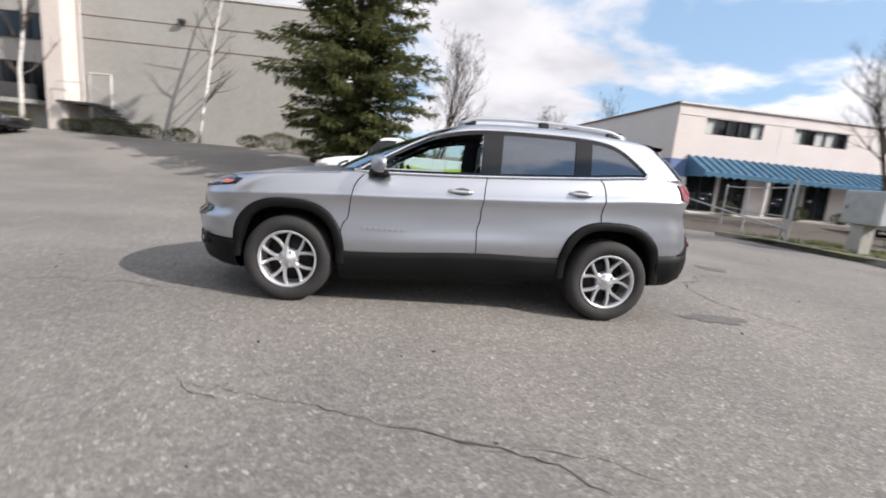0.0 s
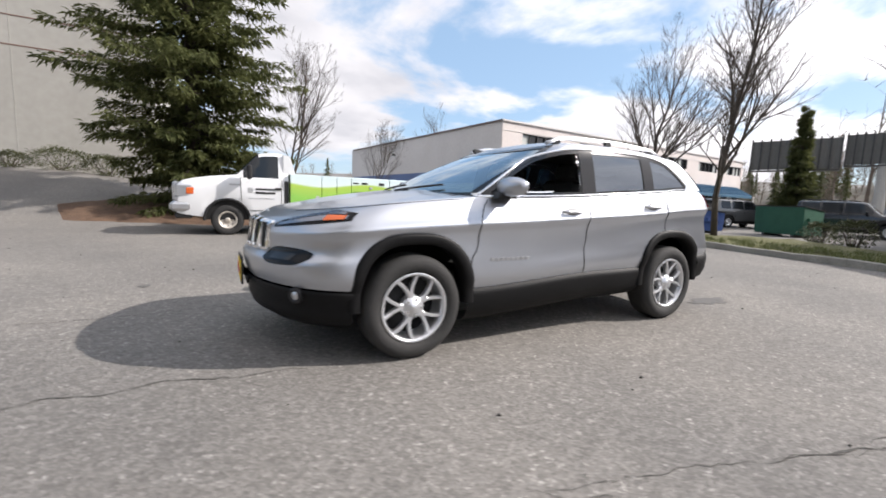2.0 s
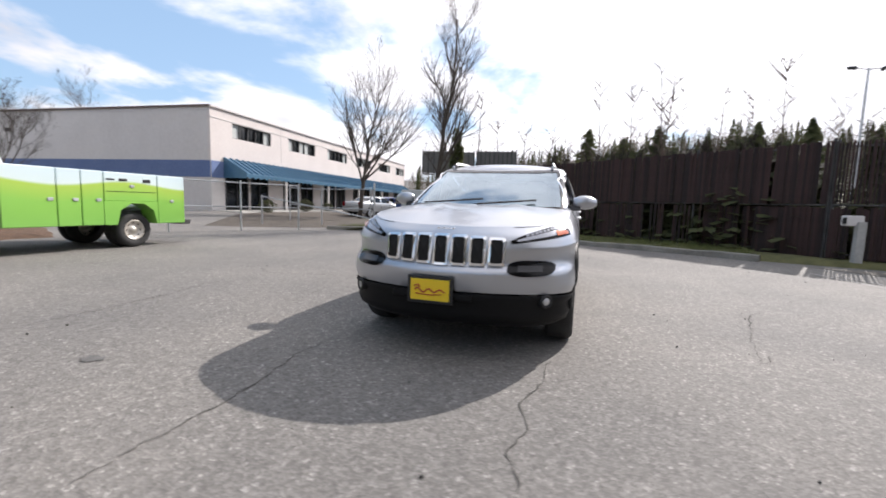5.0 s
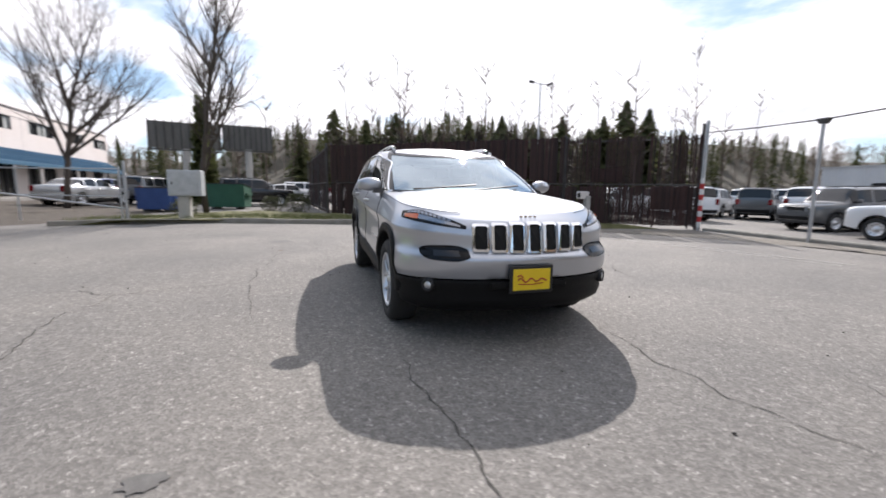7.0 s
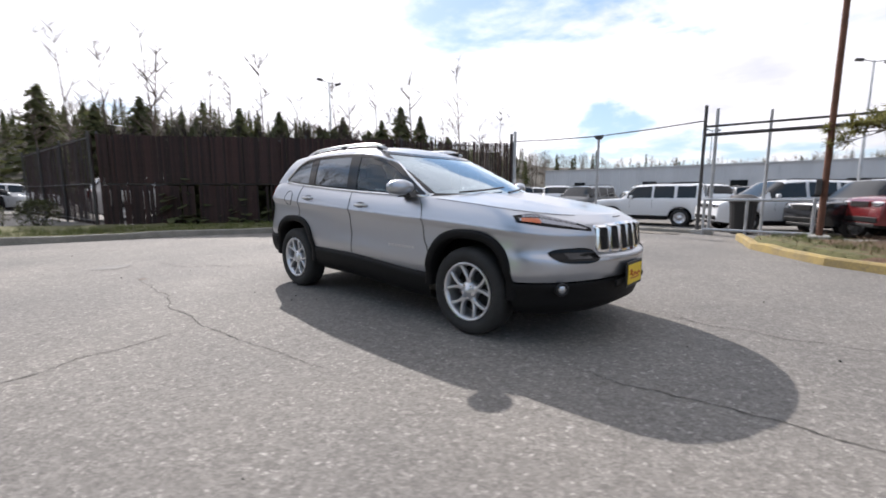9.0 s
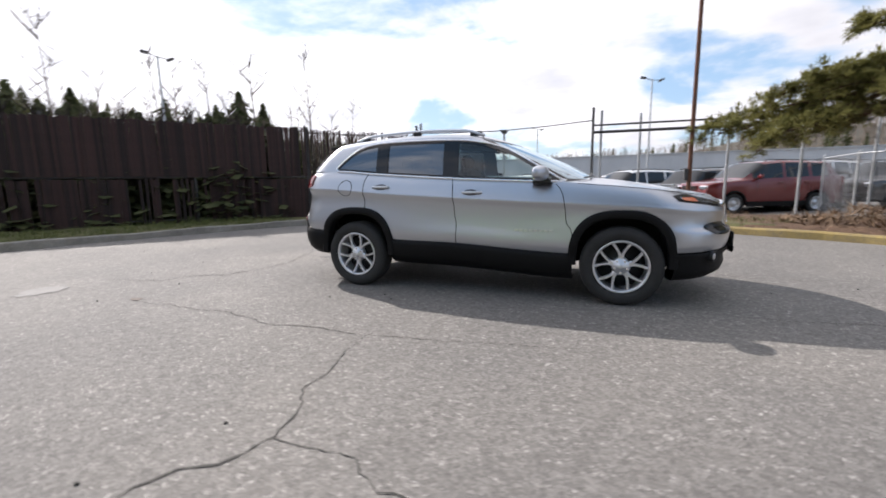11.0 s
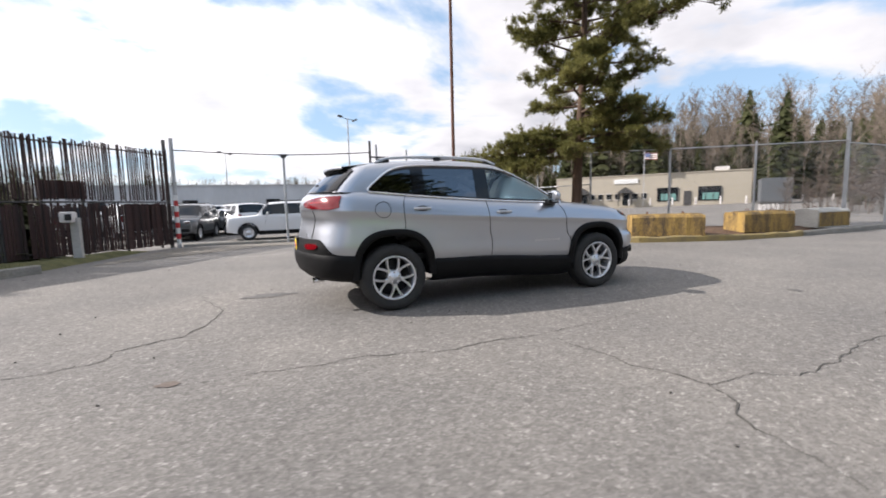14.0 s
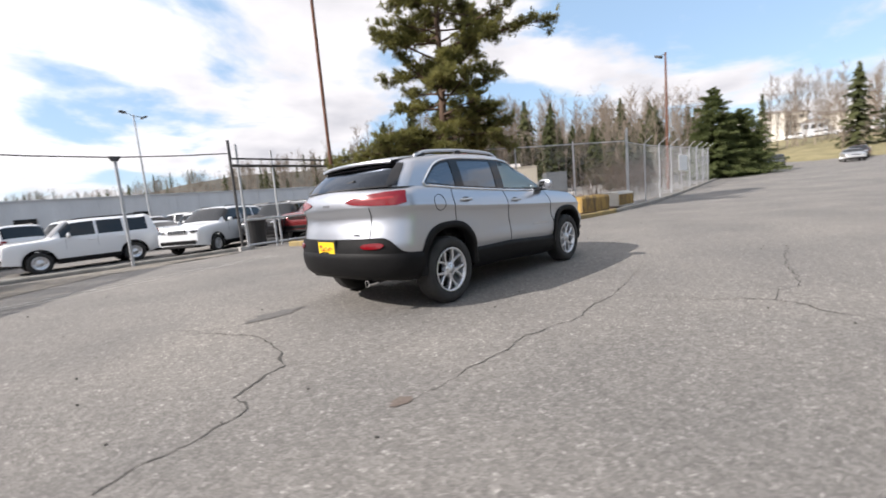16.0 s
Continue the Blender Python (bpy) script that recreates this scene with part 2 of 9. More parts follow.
M_RUST = gmat("rusty_steel", (0.075, 0.035, 0.022), (0.20, 0.085, 0.05), 5, 0.8)
M_POSTDARK = gmat("dark_steel", (0.03, 0.03, 0.032), (0.09, 0.085, 0.08), 5, 0.6)

# ---- mesh helpers ----
def mesh_of(name, verts, faces, mat, smooth=False):
    me = bpy.data.meshes.new(name)
    me.from_pydata([tuple(v) for v in verts], [], faces)
    for m in (mat if isinstance(mat, (list, tuple)) else [mat]):
        me.materials.append(m)
    if smooth:
        me.polygons.foreach_set("use_smooth", [True] * len(me.polygons))
    me.update()
    return me


def add(name, verts, faces, mat, parent=None, label="", smooth=False):
    ob = new(name, mesh_of(name, verts, faces, mat, smooth))
    ob.parent = parent
    if label:
        ob["label"] = label
    return ob


def part(name, bm, mat, parent=None, label="", smooth=False):
    me = bpy.data.meshes.new(name)
    bm.to_mesh(me)
    bm.free()
    me.materials.append(mat)
    if smooth:
        me.polygons.foreach_set("use_smooth", [True] * len(me.polygons))
    ob = new(name, me)
    ob.parent = parent
    if label:
        ob["label"] = label
    return ob


def thing(name, label, category, m=None, group="", kind=""):
    ob = new(name)
    ob.empty_display_size = 0.2
    if m is not None:
        ob.matrix_world = m
    return tagged(ob, label, category, group, kind)


class Geo:
    """Gathers boxes, tubes and grids into one mesh."""
    def __init__(self):
        self.v, self.f = [], []

    def quad_grid(self, rows, close_u=False):
        n0, nu = len(self.v), len(rows[0])
        for r in rows:
            self.v.extend(tuple(p) for p in r)
        for j in range(len(rows) - 1):
            for i in range(nu if close_u else nu - 1):
                k = (i + 1) % nu
                self.f.append((n0 + j * nu + i, n0 + j * nu + k, n0 + (j + 1) * nu + k, n0 + (j + 1) * nu + i))
        return self

    def box(self, c, s, m=None, bevel=0.0):
        hx, hy, hz = s[0] / 2, s[1] / 2, s[2] / 2
        b = min(bevel, 0.9 * min(hx, hy, hz))
        c = Vector(c)
        n0 = len(self.v)
        if b <= 0:
            pts = [Vector((x, y, z)) for z in (-hz, hz) for x, y in ((-hx, -hy), (hx, -hy), (hx, hy), (-hx, hy))]
            fs = [(3, 2, 1, 0), (4, 5, 6, 7), (0, 1, 5, 4), (1, 2, 6, 5), (2, 3, 7, 6), (3, 0, 4, 7)]
        else:
            ring = [(-hx + b, -hy), (hx - b, -hy), (hx, -hy + b), (hx, hy - b), (hx - b, hy), (-hx + b, hy), (-hx, hy - b), (-hx, -hy + b)]
            pts, fs = [], []
            for z, k in ((-hz, b), (-hz + b, 0), (hz - b, 0), (hz, b)):
                for x, y in ring:
                    pts.append(Vector((x - math.copysign(min(k, hx), x) * (1 if abs(x) >= hx - b - 1e-9 else 0), y - math.copysign(min(k, hy), y) * (1 if abs(y) >= hy - b - 1e-9 else 0), z)))
            for j in range(3):
                for i in range(8):
                    fs.append((j * 8 + i, j * 8 + (i + 1) % 8, j * 8 + 8 + (i + 1) % 8, j * 8 + 8 + i))
            fs += [tuple(range(7, -1, -1)), tuple(range(24, 32))]
        self.v.extend(tuple((m @ p if m else p) + c) for p in pts)
        self.f.extend(tuple(n0 + i for i in f) for f in fs)
        return self

    def tube(self, pts, radii, n=8, cap=True):
        pts = [Vector(p) for p in pts]
        if not isinstance(radii, (list, tuple)):
            radii = [radii] * len(pts)
        n0, side = len(self.v), None
        for i, p in enumerate(pts):
            d = (pts[min(i + 1, len(pts) - 1)] - pts[max(i - 1, 0)])
            d = d.normalized() if d.length > 1e-9 else Vector((0, 0, 1))
            if side is None:
                side = d.orthogonal().normalized()
            else:
                side = (side - d * side.dot(d))
                side = side.normalized() if side.length > 1e-6 else d.orthogonal().normalized()
            up = d.cross(side)
            for k in range(n):
                a = 2 * math.pi * k / n
                self.v.append(tuple(p + (side * math.cos(a) + up * math.sin(a)) * radii[i]))
        for i in range(len(pts) - 1):
            for k in range(n):
                q = (k + 1) % n
                self.f.append((n0 + i * n + k, n0 + i * n + q, n0 + (i + 1) * n + q, n0 + (i + 1) * n + k))
        if cap:
            self.f.append(tuple(n0 + k for k in range(n - 1, -1, -1)))
            self.f.append(tuple(n0 + (len(pts) - 1) * n + k for k in range(n)))
        return self

    def lathe(self, prof, n=40, axis="y", c=(0, 0, 0)):
        """prof: (radius, along the axis) pairs; turned round an axis through c."""
        rows = []
        for r, t in prof:
            row = []
            for k in range(n):
                a = 2 * math.pi * k / n
                p = (r * math.cos(a), t, r * math.sin(a)) if axis == "y" else (r * math.cos(a), r * math.sin(a), t)
                row.append((p[0] + c[0], p[1] + c[1], p[2] + c[2]))
            rows.append(row)
        return self.quad_grid(rows, True)

    def prism(self, outline, a, b, axis="y"):
        """An outline of (u, w) pairs pushed from a to b along an axis."""
        n0, n = len(self.v), len(outline)
        for t in (a, b):
            for u, w in outline:
                self.v.append((u, t, w) if axis == "y" else ((t, u, w) if axis == "x" else (u, w, t)))
        self.f.append(tuple(n0 + i for i in range(n)))
        self.f.append(tuple(n0 + n + i for i in range(n - 1, -1, -1)))
        for i in range(n):
            k = (i + 1) % n
            self.f.append((n0 + k, n0 + i, n0 + n + i, n0 + n + k))
        return self

    def moved(self, m):
        self.v = [tuple(m @ Vector(p)) for p in self.v]
        return self

    def make(self, name, mat, parent=None, label="", smooth=False):
        return add(name, self.v, self.f, mat, parent, label, smooth)


def lerp(a, b, t):
    return a + (b - a) * t


def curve_at(x, nodes):
    """Smooth curve through (x, value) nodes."""
    if x <= nodes[0][0]:
        return nodes[0][1]
    for i in range(len(nodes) - 1):
        (x0, y0), (x1, y1) = nodes[i], nodes[i + 1]
        if x <= x1:
            def slope(k):
                if k <= 0 or k >= len(nodes) - 1:
                    return ((nodes[min(k + 1, len(nodes) - 1)][1] - nodes[max(k - 1, 0)][1]) / (nodes[min(k + 1, len(nodes) - 1)][0] - nodes[max(k - 1, 0)][0]))
                return (nodes[k + 1][1] - nodes[k - 1][1]) / (nodes[k + 1][0] - nodes[k - 1][0])
            h = x1 - x0
            t = (x - x0) / h
            m0, m1 = slope(i) * h, slope(i + 1) * h
            return (2 * t**3 - 3 * t**2 + 1) * y0 + (t**3 - 2 * t**2 + t) * m0 + (-2 * t**3 + 3 * t**2) * y1 + (t**3 - t**2) * m1
    return nodes[-1][1]

# ---- the silver car: its skin as two wrapped surfaces ----
BELT = [(-2.25, 0.955), (-1.95, 0.985), (-1.5, 1.045), (-0.9, 1.10), (-0.57, 1.113), (0.22, 1.152), (1.12, 1.215), (1.5, 1.25), (2.1, 1.27)]
LOW = [(-2.32, 0.515), (-1.9, 0.50), (-0.88, 0.455), (0.2, 0.515), (0.9, 0.53), (1.8, 0.60), (2.2, 0.64)]
L_W = [(0, 0.905), (0.12, 0.923), (0.30, 0.917), (0.50, 0.909), (0.62, 0.912), (0.685, 0.925), (0.715, 0.929), (0.74, 0.923), (0.80, 0.911), (0.88, 0.891), (0.95, 0.868), (1.0, 0.846)]
L_XF = [(0, -2.300), (0.16, -2.318), (0.30, -2.328), (0.36, -2.318), (0.41, -2.283), (0.47, -2.272), (0.7, -2.272), (0.88, -2.235), (1.0, -2.13)]
L_XR = [(0, 2.275), (0.1, 2.265), (0.3, 2.235), (0.55, 2.20), (0.72, 2.215), (0.9, 2.19), (1.0, 2.13)]
ROOF = [(-0.3, 1.53), (0.1, 1.588), (0.5, 1.612), (1.0, 1.608), (1.45, 1.575), (1.85, 1.525)]
G_W = [(0, 0.846), (0.3, 0.815), (0.6, 0.775), (0.85, 0.725), (0.94, 0.688), (1.0, 0.63)]
G_Z = [(0, 0.0), (0.3, 0.31), (0.6, 0.63), (0.85, 0.90), (0.94, 0.97), (1.0, 1.0)]


def lower_at(s, v, side=1):
    """The lower skin: s 0..1 round the front corner, 1..2 along the side, 2..3 round the rear corner; v 0 sill to 1 belt."""
    w, xf, xr = curve_at(v, L_W), curve_at(v, L_XF), curve_at(v, L_XR)
    lf, lr = lerp(0.56, 0.66, v), 0.44
    if s < 1:
        a = s * math.pi / 2
        x, y = xf + lf * (1 - math.cos(a)), w * math.sin(a)
    elif s < 2:
        x, y = lerp(xf + lf, xr - lr, s - 1), w
    else:
        a = (3 - s) * math.pi / 2
        x, y = xr - lr * (1 - math.cos(a) ** 0.9), w * math.sin(a)
    zb, zt = curve_at(x, LOW), curve_at(x, BELT)
    # doors are drawn in along a hollow below the shoulder
    hollow = 0.009 * math.exp(-((v - 0.34) / 0.2) ** 2) * math.exp(-((x - 0.05) / 0.62) ** 4)
    flare = 0.012 * math.exp(-((v - 0.25) / 0.3) ** 2) * (math.exp(-((x + 1.35) / 0.42) ** 2) + math.exp(-((x - 1.35) / 0.42) ** 2))
    return Vector((x, side * (y - hollow + flare), lerp(zb, zt, v)))


def lower_z(s, z, side=1, off=0.0):
    """The point of the lower skin at a height, pushed outwards by off."""
    v = 0.5
    for _ in range(4):
        p = lower_at(s, v, side)
        zb, zt = curve_at(p.x, LOW), curve_at(p.x, BELT)
        v = (z - zb) / (zt - zb)
    v = min(max(v, -0.3), 1.0)
    p = lower_at(s, v, side)
    p.z = z
    if off:
        e = 0.004
        n = (lower_at(s + e, v, side) - lower_at(s - e, v, side)).cross(lower_at(s, v + e, side) - lower_at(s, v - e, side)) * (1 if side > 0 else -1)
        n = -n.normalized() if n.normalized().dot(Vector((p.x * 0.5, p.y * 1.6, 0))) < 0 else n.normalized()
        p = p + n * off
    return p


def s_of_x(x, v=0.5):
    lo, hi = 0.0, 3.0
    for _ in range(30):
        m = (lo + hi) / 2
        if lower_at(m, v).x < x:
            lo = m
        else:
            hi = m
    return lo


def side_low(x, z, side, off=0.0):
    return lower_z(s_of_x(x), z, side, off)


def green_at(s, f, side=1):
    """The glasshouse: s as above, f 0 at the belt to 1 at the roof's edge."""
    w = curve_at(f, G_W)
    xf = lerp(-1.16, -0.16, f) - 0.05 * math.sin(math.pi * f)
    xr = lerp(2.13, 1.80, f) + 0.03 * math.sin(math.pi * f)
    lf, lr = lerp(0.46, 0.36, f), lerp(0.36, 0.30, f)
    if s < 1:
        a = s * math.pi / 2
        x, y = xf + lf * (1 - math.cos(a)), w * math.sin(a) ** 0.92
    elif s < 2:
        x, y = lerp(xf + lf, xr - lr, s - 1), w
    else:
        a = (3 - s) * math.pi / 2
        x, y = xr - lr * (1 - math.cos(a)), w * math.sin(a) ** 0.85
    zb = curve_at(x, BELT)
    if s < 1:
        zb += 0.015 * (1 - s)
    return Vector((x, side * y, lerp(zb, curve_at(x, ROOF), curve_at(f, G_Z))))


def side_green(x, z, side, off=0.0):
    zb, zt = curve_at(x, BELT), curve_at(x, ROOF)
    g = min(max((z - zb) / (zt - zb), 0), 1)
    lo, hi = 0.0, 1.0
    for _ in range(24):
        m = (lo + hi) / 2
        if curve_at(m, G_Z) < g:
            lo = m
        else:
            hi = m
    w = curve_at(lo, G_W)
    xf, lf = lerp(-1.16, -0.16, lo) - 0.05 * math.sin(math.pi * lo), lerp(0.46, 0.36, lo)
    if x < xf + lf:
        c = min((xf + lf - x) / lf, 0.98)
        w *= math.sqrt(1 - c * c) ** 0.92
    return Vector((x, side * (w + off), z))


def strip(geo, fn, us, lo, hi, nv, side=1):
    """A skin patch: fn(u, z) between two curves lo(u) and hi(u)."""
    rows = []
    for j in range(nv + 1):
        rows.append([fn(u, lerp(lo(u), hi(u), j / nv)) for u in us])
    if side > 0:
        rows.reverse()
    return geo.quad_grid(rows)


def frange(a, b, n):
    return [a + (b - a) * i / n for i in range(n + 1)]


ARCH = [(-1.345, 0.355, 0.445, 0.49), (1.335, 0.365, 0.445, 0.50)]


def in_arch(x, z, grow=0.0):
    for cx, cz, hw, hh in ARCH:
        if z < cz - 0.2:
            continue
        if abs((x - cx) / (hw + grow)) ** 2.7 + abs(max(z - cz, 0) / (hh + grow)) ** 2.7 < 1:
            return True
    return False


# the window line: top edge and bottom edge of the side glass
DLO_HI = [(-0.86, 1.09), (-0.54, 1.285), (-0.27, 1.43), (0.0, 1.505), (0.25, 1.533), (0.75, 1.543), (1.07, 1.535), (1.25, 1.510), (1.37, 1.462), (1.50, 1.365), (1.60, 1.275)]


def dlo_hi(x):
    return curve_at(x, DLO_HI)


def dlo_lo(x):
    return curve_at(x, BELT) + 0.012


WINDOWS = [(-0.80, 0.205), (0.315, 0.985), (1.075, 1.59)]
B_LEAN = 0.03


def build_body(car):
    # lower skin, cut at the wheel arches, in panels with edges along the shut lines
    ss = frange(0, 1, 26)[:-1] + frange(1, 2, 96)[:-1] + frange(2, 3, 22)
    cuts = (-0.885, 0.185, 1.215)
    x1 = [lower_at(s, 0.5).x for s in ss]
    for c in cuts:
        k = min(range(len(ss)), key=lambda i: abs(x1[i] - c))
        ss[k] = s_of_x(c)
    vs = frange(0, 0.6, 18)[:-1] + frange(0.6, 0.8, 14)[:-1] + frange(0.8, 1, 7)
    panels = {"body_shell": Geo(), "front_door": Geo(), "rear_door": Geo(), "front_door_r": Geo(), "rear_door_r": Geo()}
    for side in (1, -1):
        grid = [[lower_at(s, v, side) for s in ss] for v in vs]
        for j in range(len(vs) - 1):
            for i in range(len(ss) - 1):
                c = (grid[j][i] + grid[j + 1][i + 1]) / 2
                if in_arch(c.x, c.z, -0.03) and abs(c.y) > 0.6:
                    continue
                # opening for the grille slots and the tail lamps stay closed: the parts sit proud
                key = "body_shell"
                if cuts[0] < c.x < cuts[1]:
                    key = "front_door" if side < 0 else "front_door_r"
                elif cuts[1] < c.x < cuts[2]:
                    key = "rear_door" if side < 0 else "rear_door_r"
                q = [grid[j][i], grid[j][i + 1], grid[j + 1][i + 1], grid[j + 1][i]]
                if side > 0:
                    q.reverse()
                g = panels[key]
                n0 = len(g.v)
                g.v.extend(tuple(p) for p in q)
                g.f.append((n0, n0 + 1, n0 + 2, n0 + 3))
    # bonnet and cowl: bridged across from side to side, domed
    hs = [s for s in ss if lower_at(s, 1.0).x < -0.62]
    rows = []
    for s in hs:
        a, b = lower_at(s, 1.0, -1), lower_at(s, 1.0, 1)
        row = []
        for k in range(25):
            t = -1 + 2 * k / 24
            p = a.lerp(b, k / 24)
            run = min(max((p.x + 2.13) / 1.0, 0), 1)
            dome = (0.052 * run ** 0.6) * (1 - abs(t) ** 2.6) + 0.012 * run * math.exp(-((abs(t) - 0.42) / 0.09) ** 2)
            p.z += dome
            row.append(p)
        rows.append(row)
    g = panels["body_shell"]
    hood = Geo().quad_grid(rows)
    # glasshouse skin with openings for the glass
    gs = frange(0, 1, 24)[:-1] + frange(1, 2, 90)[:-1] + frange(2, 3, 18)
    fs = frange(0, 0.88, 18)[:-1] + frange(0.88, 1.0, 6)
    shield, rear_glass = Geo(), Geo()
    for side in (1, -1):
        grid = [[green_at(s, f, side) for s in gs] for f in fs]
        for j in range(len(fs) - 1):
            for i in range(len(gs) - 1):
                c = (grid[j][i] + grid[j + 1][i + 1]) / 2
                s, f = (gs[i] + gs[i + 1]) / 2, (fs[j] + fs[j + 1]) / 2
                tgt = g
                if s < 0.77 and f < 0.93:
                    tgt = shield
                elif s > 2.32 and f < 0.82:
                    tgt = rear_glass
                elif 0.8 < s < 2.2 and any(a + 0.03 + (0.0) < c.x - B_LEAN * (c.z - 1.3) < b - 0.03 for a, b in WINDOWS) and dlo_lo(c.x) + 0.02 < c.z < dlo_hi(c.x) - 0.02:
                    continue
                q = [grid[j][i], grid[j][i + 1], grid[j + 1][i + 1], grid[j + 1][i]]
                if side > 0:
                    q.reverse()
                n0 = len(tgt.v)
                tgt.v.extend(tuple(p) for p in q)
                tgt.f.append((n0, n0 + 1, n0 + 2, n0 + 3))
    rows = []
    for s in gs:
        a, b = green_at(s, 1.0, -1), green_at(s, 1.0, 1)
        row = []
        for k in range(21):
            t = -1 + 2 * k / 20
            p = a.lerp(b, k / 20)
            run = min(max((p.x + 0.16) / 0.35, 0), 1) * min(max((1.83 - p.x) / 0.3, 0.25), 1)
            p.z += 0.045 * (1 - abs(t) ** 2.2) * run ** 0.5
            row.append(p)
        rows.append(row)
    roof = Geo().quad_grid(rows)

    def weld(geo, name, mat, parent, label="", angle=True):
        bm = bmesh.new()
        vs_ = [bm.verts.new(v) for v in geo.v]
        for f in geo.f:
            if len({geo.v[i] for i in f}) > 2:
                bm.faces.new([vs_[i] for i in f])
        bmesh.ops.remove_doubles(bm, verts=bm.verts, dist=0.0006)
        if angle:
            bmesh.ops.recalc_face_normals(bm, faces=bm.faces)
        return part(name, bm, mat, parent, label, smooth=True)

    body = weld(panels["body_shell"], "body_shell", M_PAINT, car, "silver metallic painted body")
    weld(hood, "bonnet", M_PAINT, car)
    weld(roof, "roof", M_PAINT, car)
    doors = {}
    for key in ("front_door", "rear_door", "front_door_r", "rear_door_r"):
        doors[key] = weld(panels[key], "door", M_PAINT, car)
    wind = weld(shield, "windscreen", M_SCREEN, car, "sloping clear windscreen", False)
    wind.visible_shadow = False
    rg = weld(rear_glass, "rear_window", M_REARGLASS, car, "dark tinted rear window", False)
    # dark border of windscreen and rear window
    for name, lo_s, hi_s, f1, host in (("black_border", 0.70, 0.775, 0.94, wind), ("black_border", 2.31, 2.40, 0.83, rg)):
        ge = Geo()
        for side in (1, -1):
            def pt(s, f, o=0.004):
                p = green_at(s, f, side)
                return p + Vector((p.x - 0.3, p.y, 0)).normalized() * o + Vector((0, 0, o * 0.8))
            r1 = [[pt(s, f) for s in frange(lo_s, hi_s, 3)] for f in frange(0, f1, 14)]
            ge.quad_grid(r1 if side < 0 else [list(reversed(r)) for r in r1])
            a, b = (0, hi_s) if lo_s < 1 else (lo_s, 3)
            for f0, f2 in ((f1 - 0.07, f1), (0.0, 0.06)):
                r1 = [[pt(s, f) for s in frange(a, b, 16)] for f in (f0, (f0 + f2) / 2, f2)]
                ge.quad_grid(r1 if side < 0 else [list(reversed(r)) for r in r1])
        weld(ge, name, M_FRIT, host)
    return doors, wind, rg


def build_side_glass(car, doors):
    for side in (-1, 1):
        for k, (a, b) in enumerate(WINDOWS):
            n = 26
            def lean(x, z):
                return x + (B_LEAN * (z - 1.3) if (k != 0 or x > -0.2) and x < 1.3 else 0)
            us = frange(a, b, n)
            host = car
            if k == 0:
                host = doors["front_door" if side < 0 else "front_door_r"]
            elif k == 1:
                host = doors["rear_door" if side < 0 else "rear_door_r"]
            lo, hi = (lambda x: dlo_lo(x)), (lambda x: max(dlo_hi(x), dlo_lo(x) + 0.004))
            m = 0.028
            # black edge round the pane
            ge = Geo()
            def fn(o):
                return lambda x, z: side_green(lean(x, z), z, side, o)
            ui = [min(max(u, a + m), b - m) for u in us]
            for lo2, hi2, uu in ((lo, lambda x: lo(x) + 0.02, us), (lambda x: max(hi(x) - m, lo(x)), hi, us)):
                strip(ge, fn(0.006), uu, lo2, hi2, 2, side)
            strip(ge, fn(0.006), [a, a + m], lo, hi, 10, side)
            strip(ge, fn(0.006), [b - m, b], lo, hi, 10, side)
            ge.make("window_edge", M_FRIT, host, smooth=True)
            # the near front window is wound down on the side of the wheel
            if not (k == 0 and side < 0):
                gg = Geo()
                strip(gg, fn(0.0035), frange(a + 0.005, b - 0.005, n), lambda x: lo(x) + 0.003, lambda x: max(hi(x) - 0.004, lo(x) + 0.004), 8, side)
                p = gg.make("window_pane", M_GLASS if k == 0 else M_PRIVACY, host, "clear side glass" if k == 0 else "dark privacy glass", True)
                p.visible_shadow = False
        # black pillars between the panes
        for x0, x1 in ((0.18, 0.34), (0.965, 1.10)):
            ge = Geo()
            strip(ge, lambda x, z: side_green(x + B_LEAN * (z - 1.3), z, side, 0.009), frange(x0, x1, 3), dlo_lo, lambda x: dlo_hi(x) - 0.002, 8, side)
            ge.make("pillar_cover", M_FRIT, car, smooth=True)
        # bright strip round the whole window line
        lo_pts = [side_green(x, dlo_lo(x) - 0.008, side, 0.007) for x in frange(-0.84, 1.57, 60)]
        hi_pts = [side_green(x, max(dlo_hi(x), dlo_lo(x)) + 0.008, side, 0.008) for x in reversed(frange(-0.86, 1.59, 70))]
        pts = lo_pts + hi_pts
        Geo().tube(pts + [pts[0]], 0.0115, 6, False).make("window_trim", M_CHROME, car, "bright metal strip round the side windows", True)


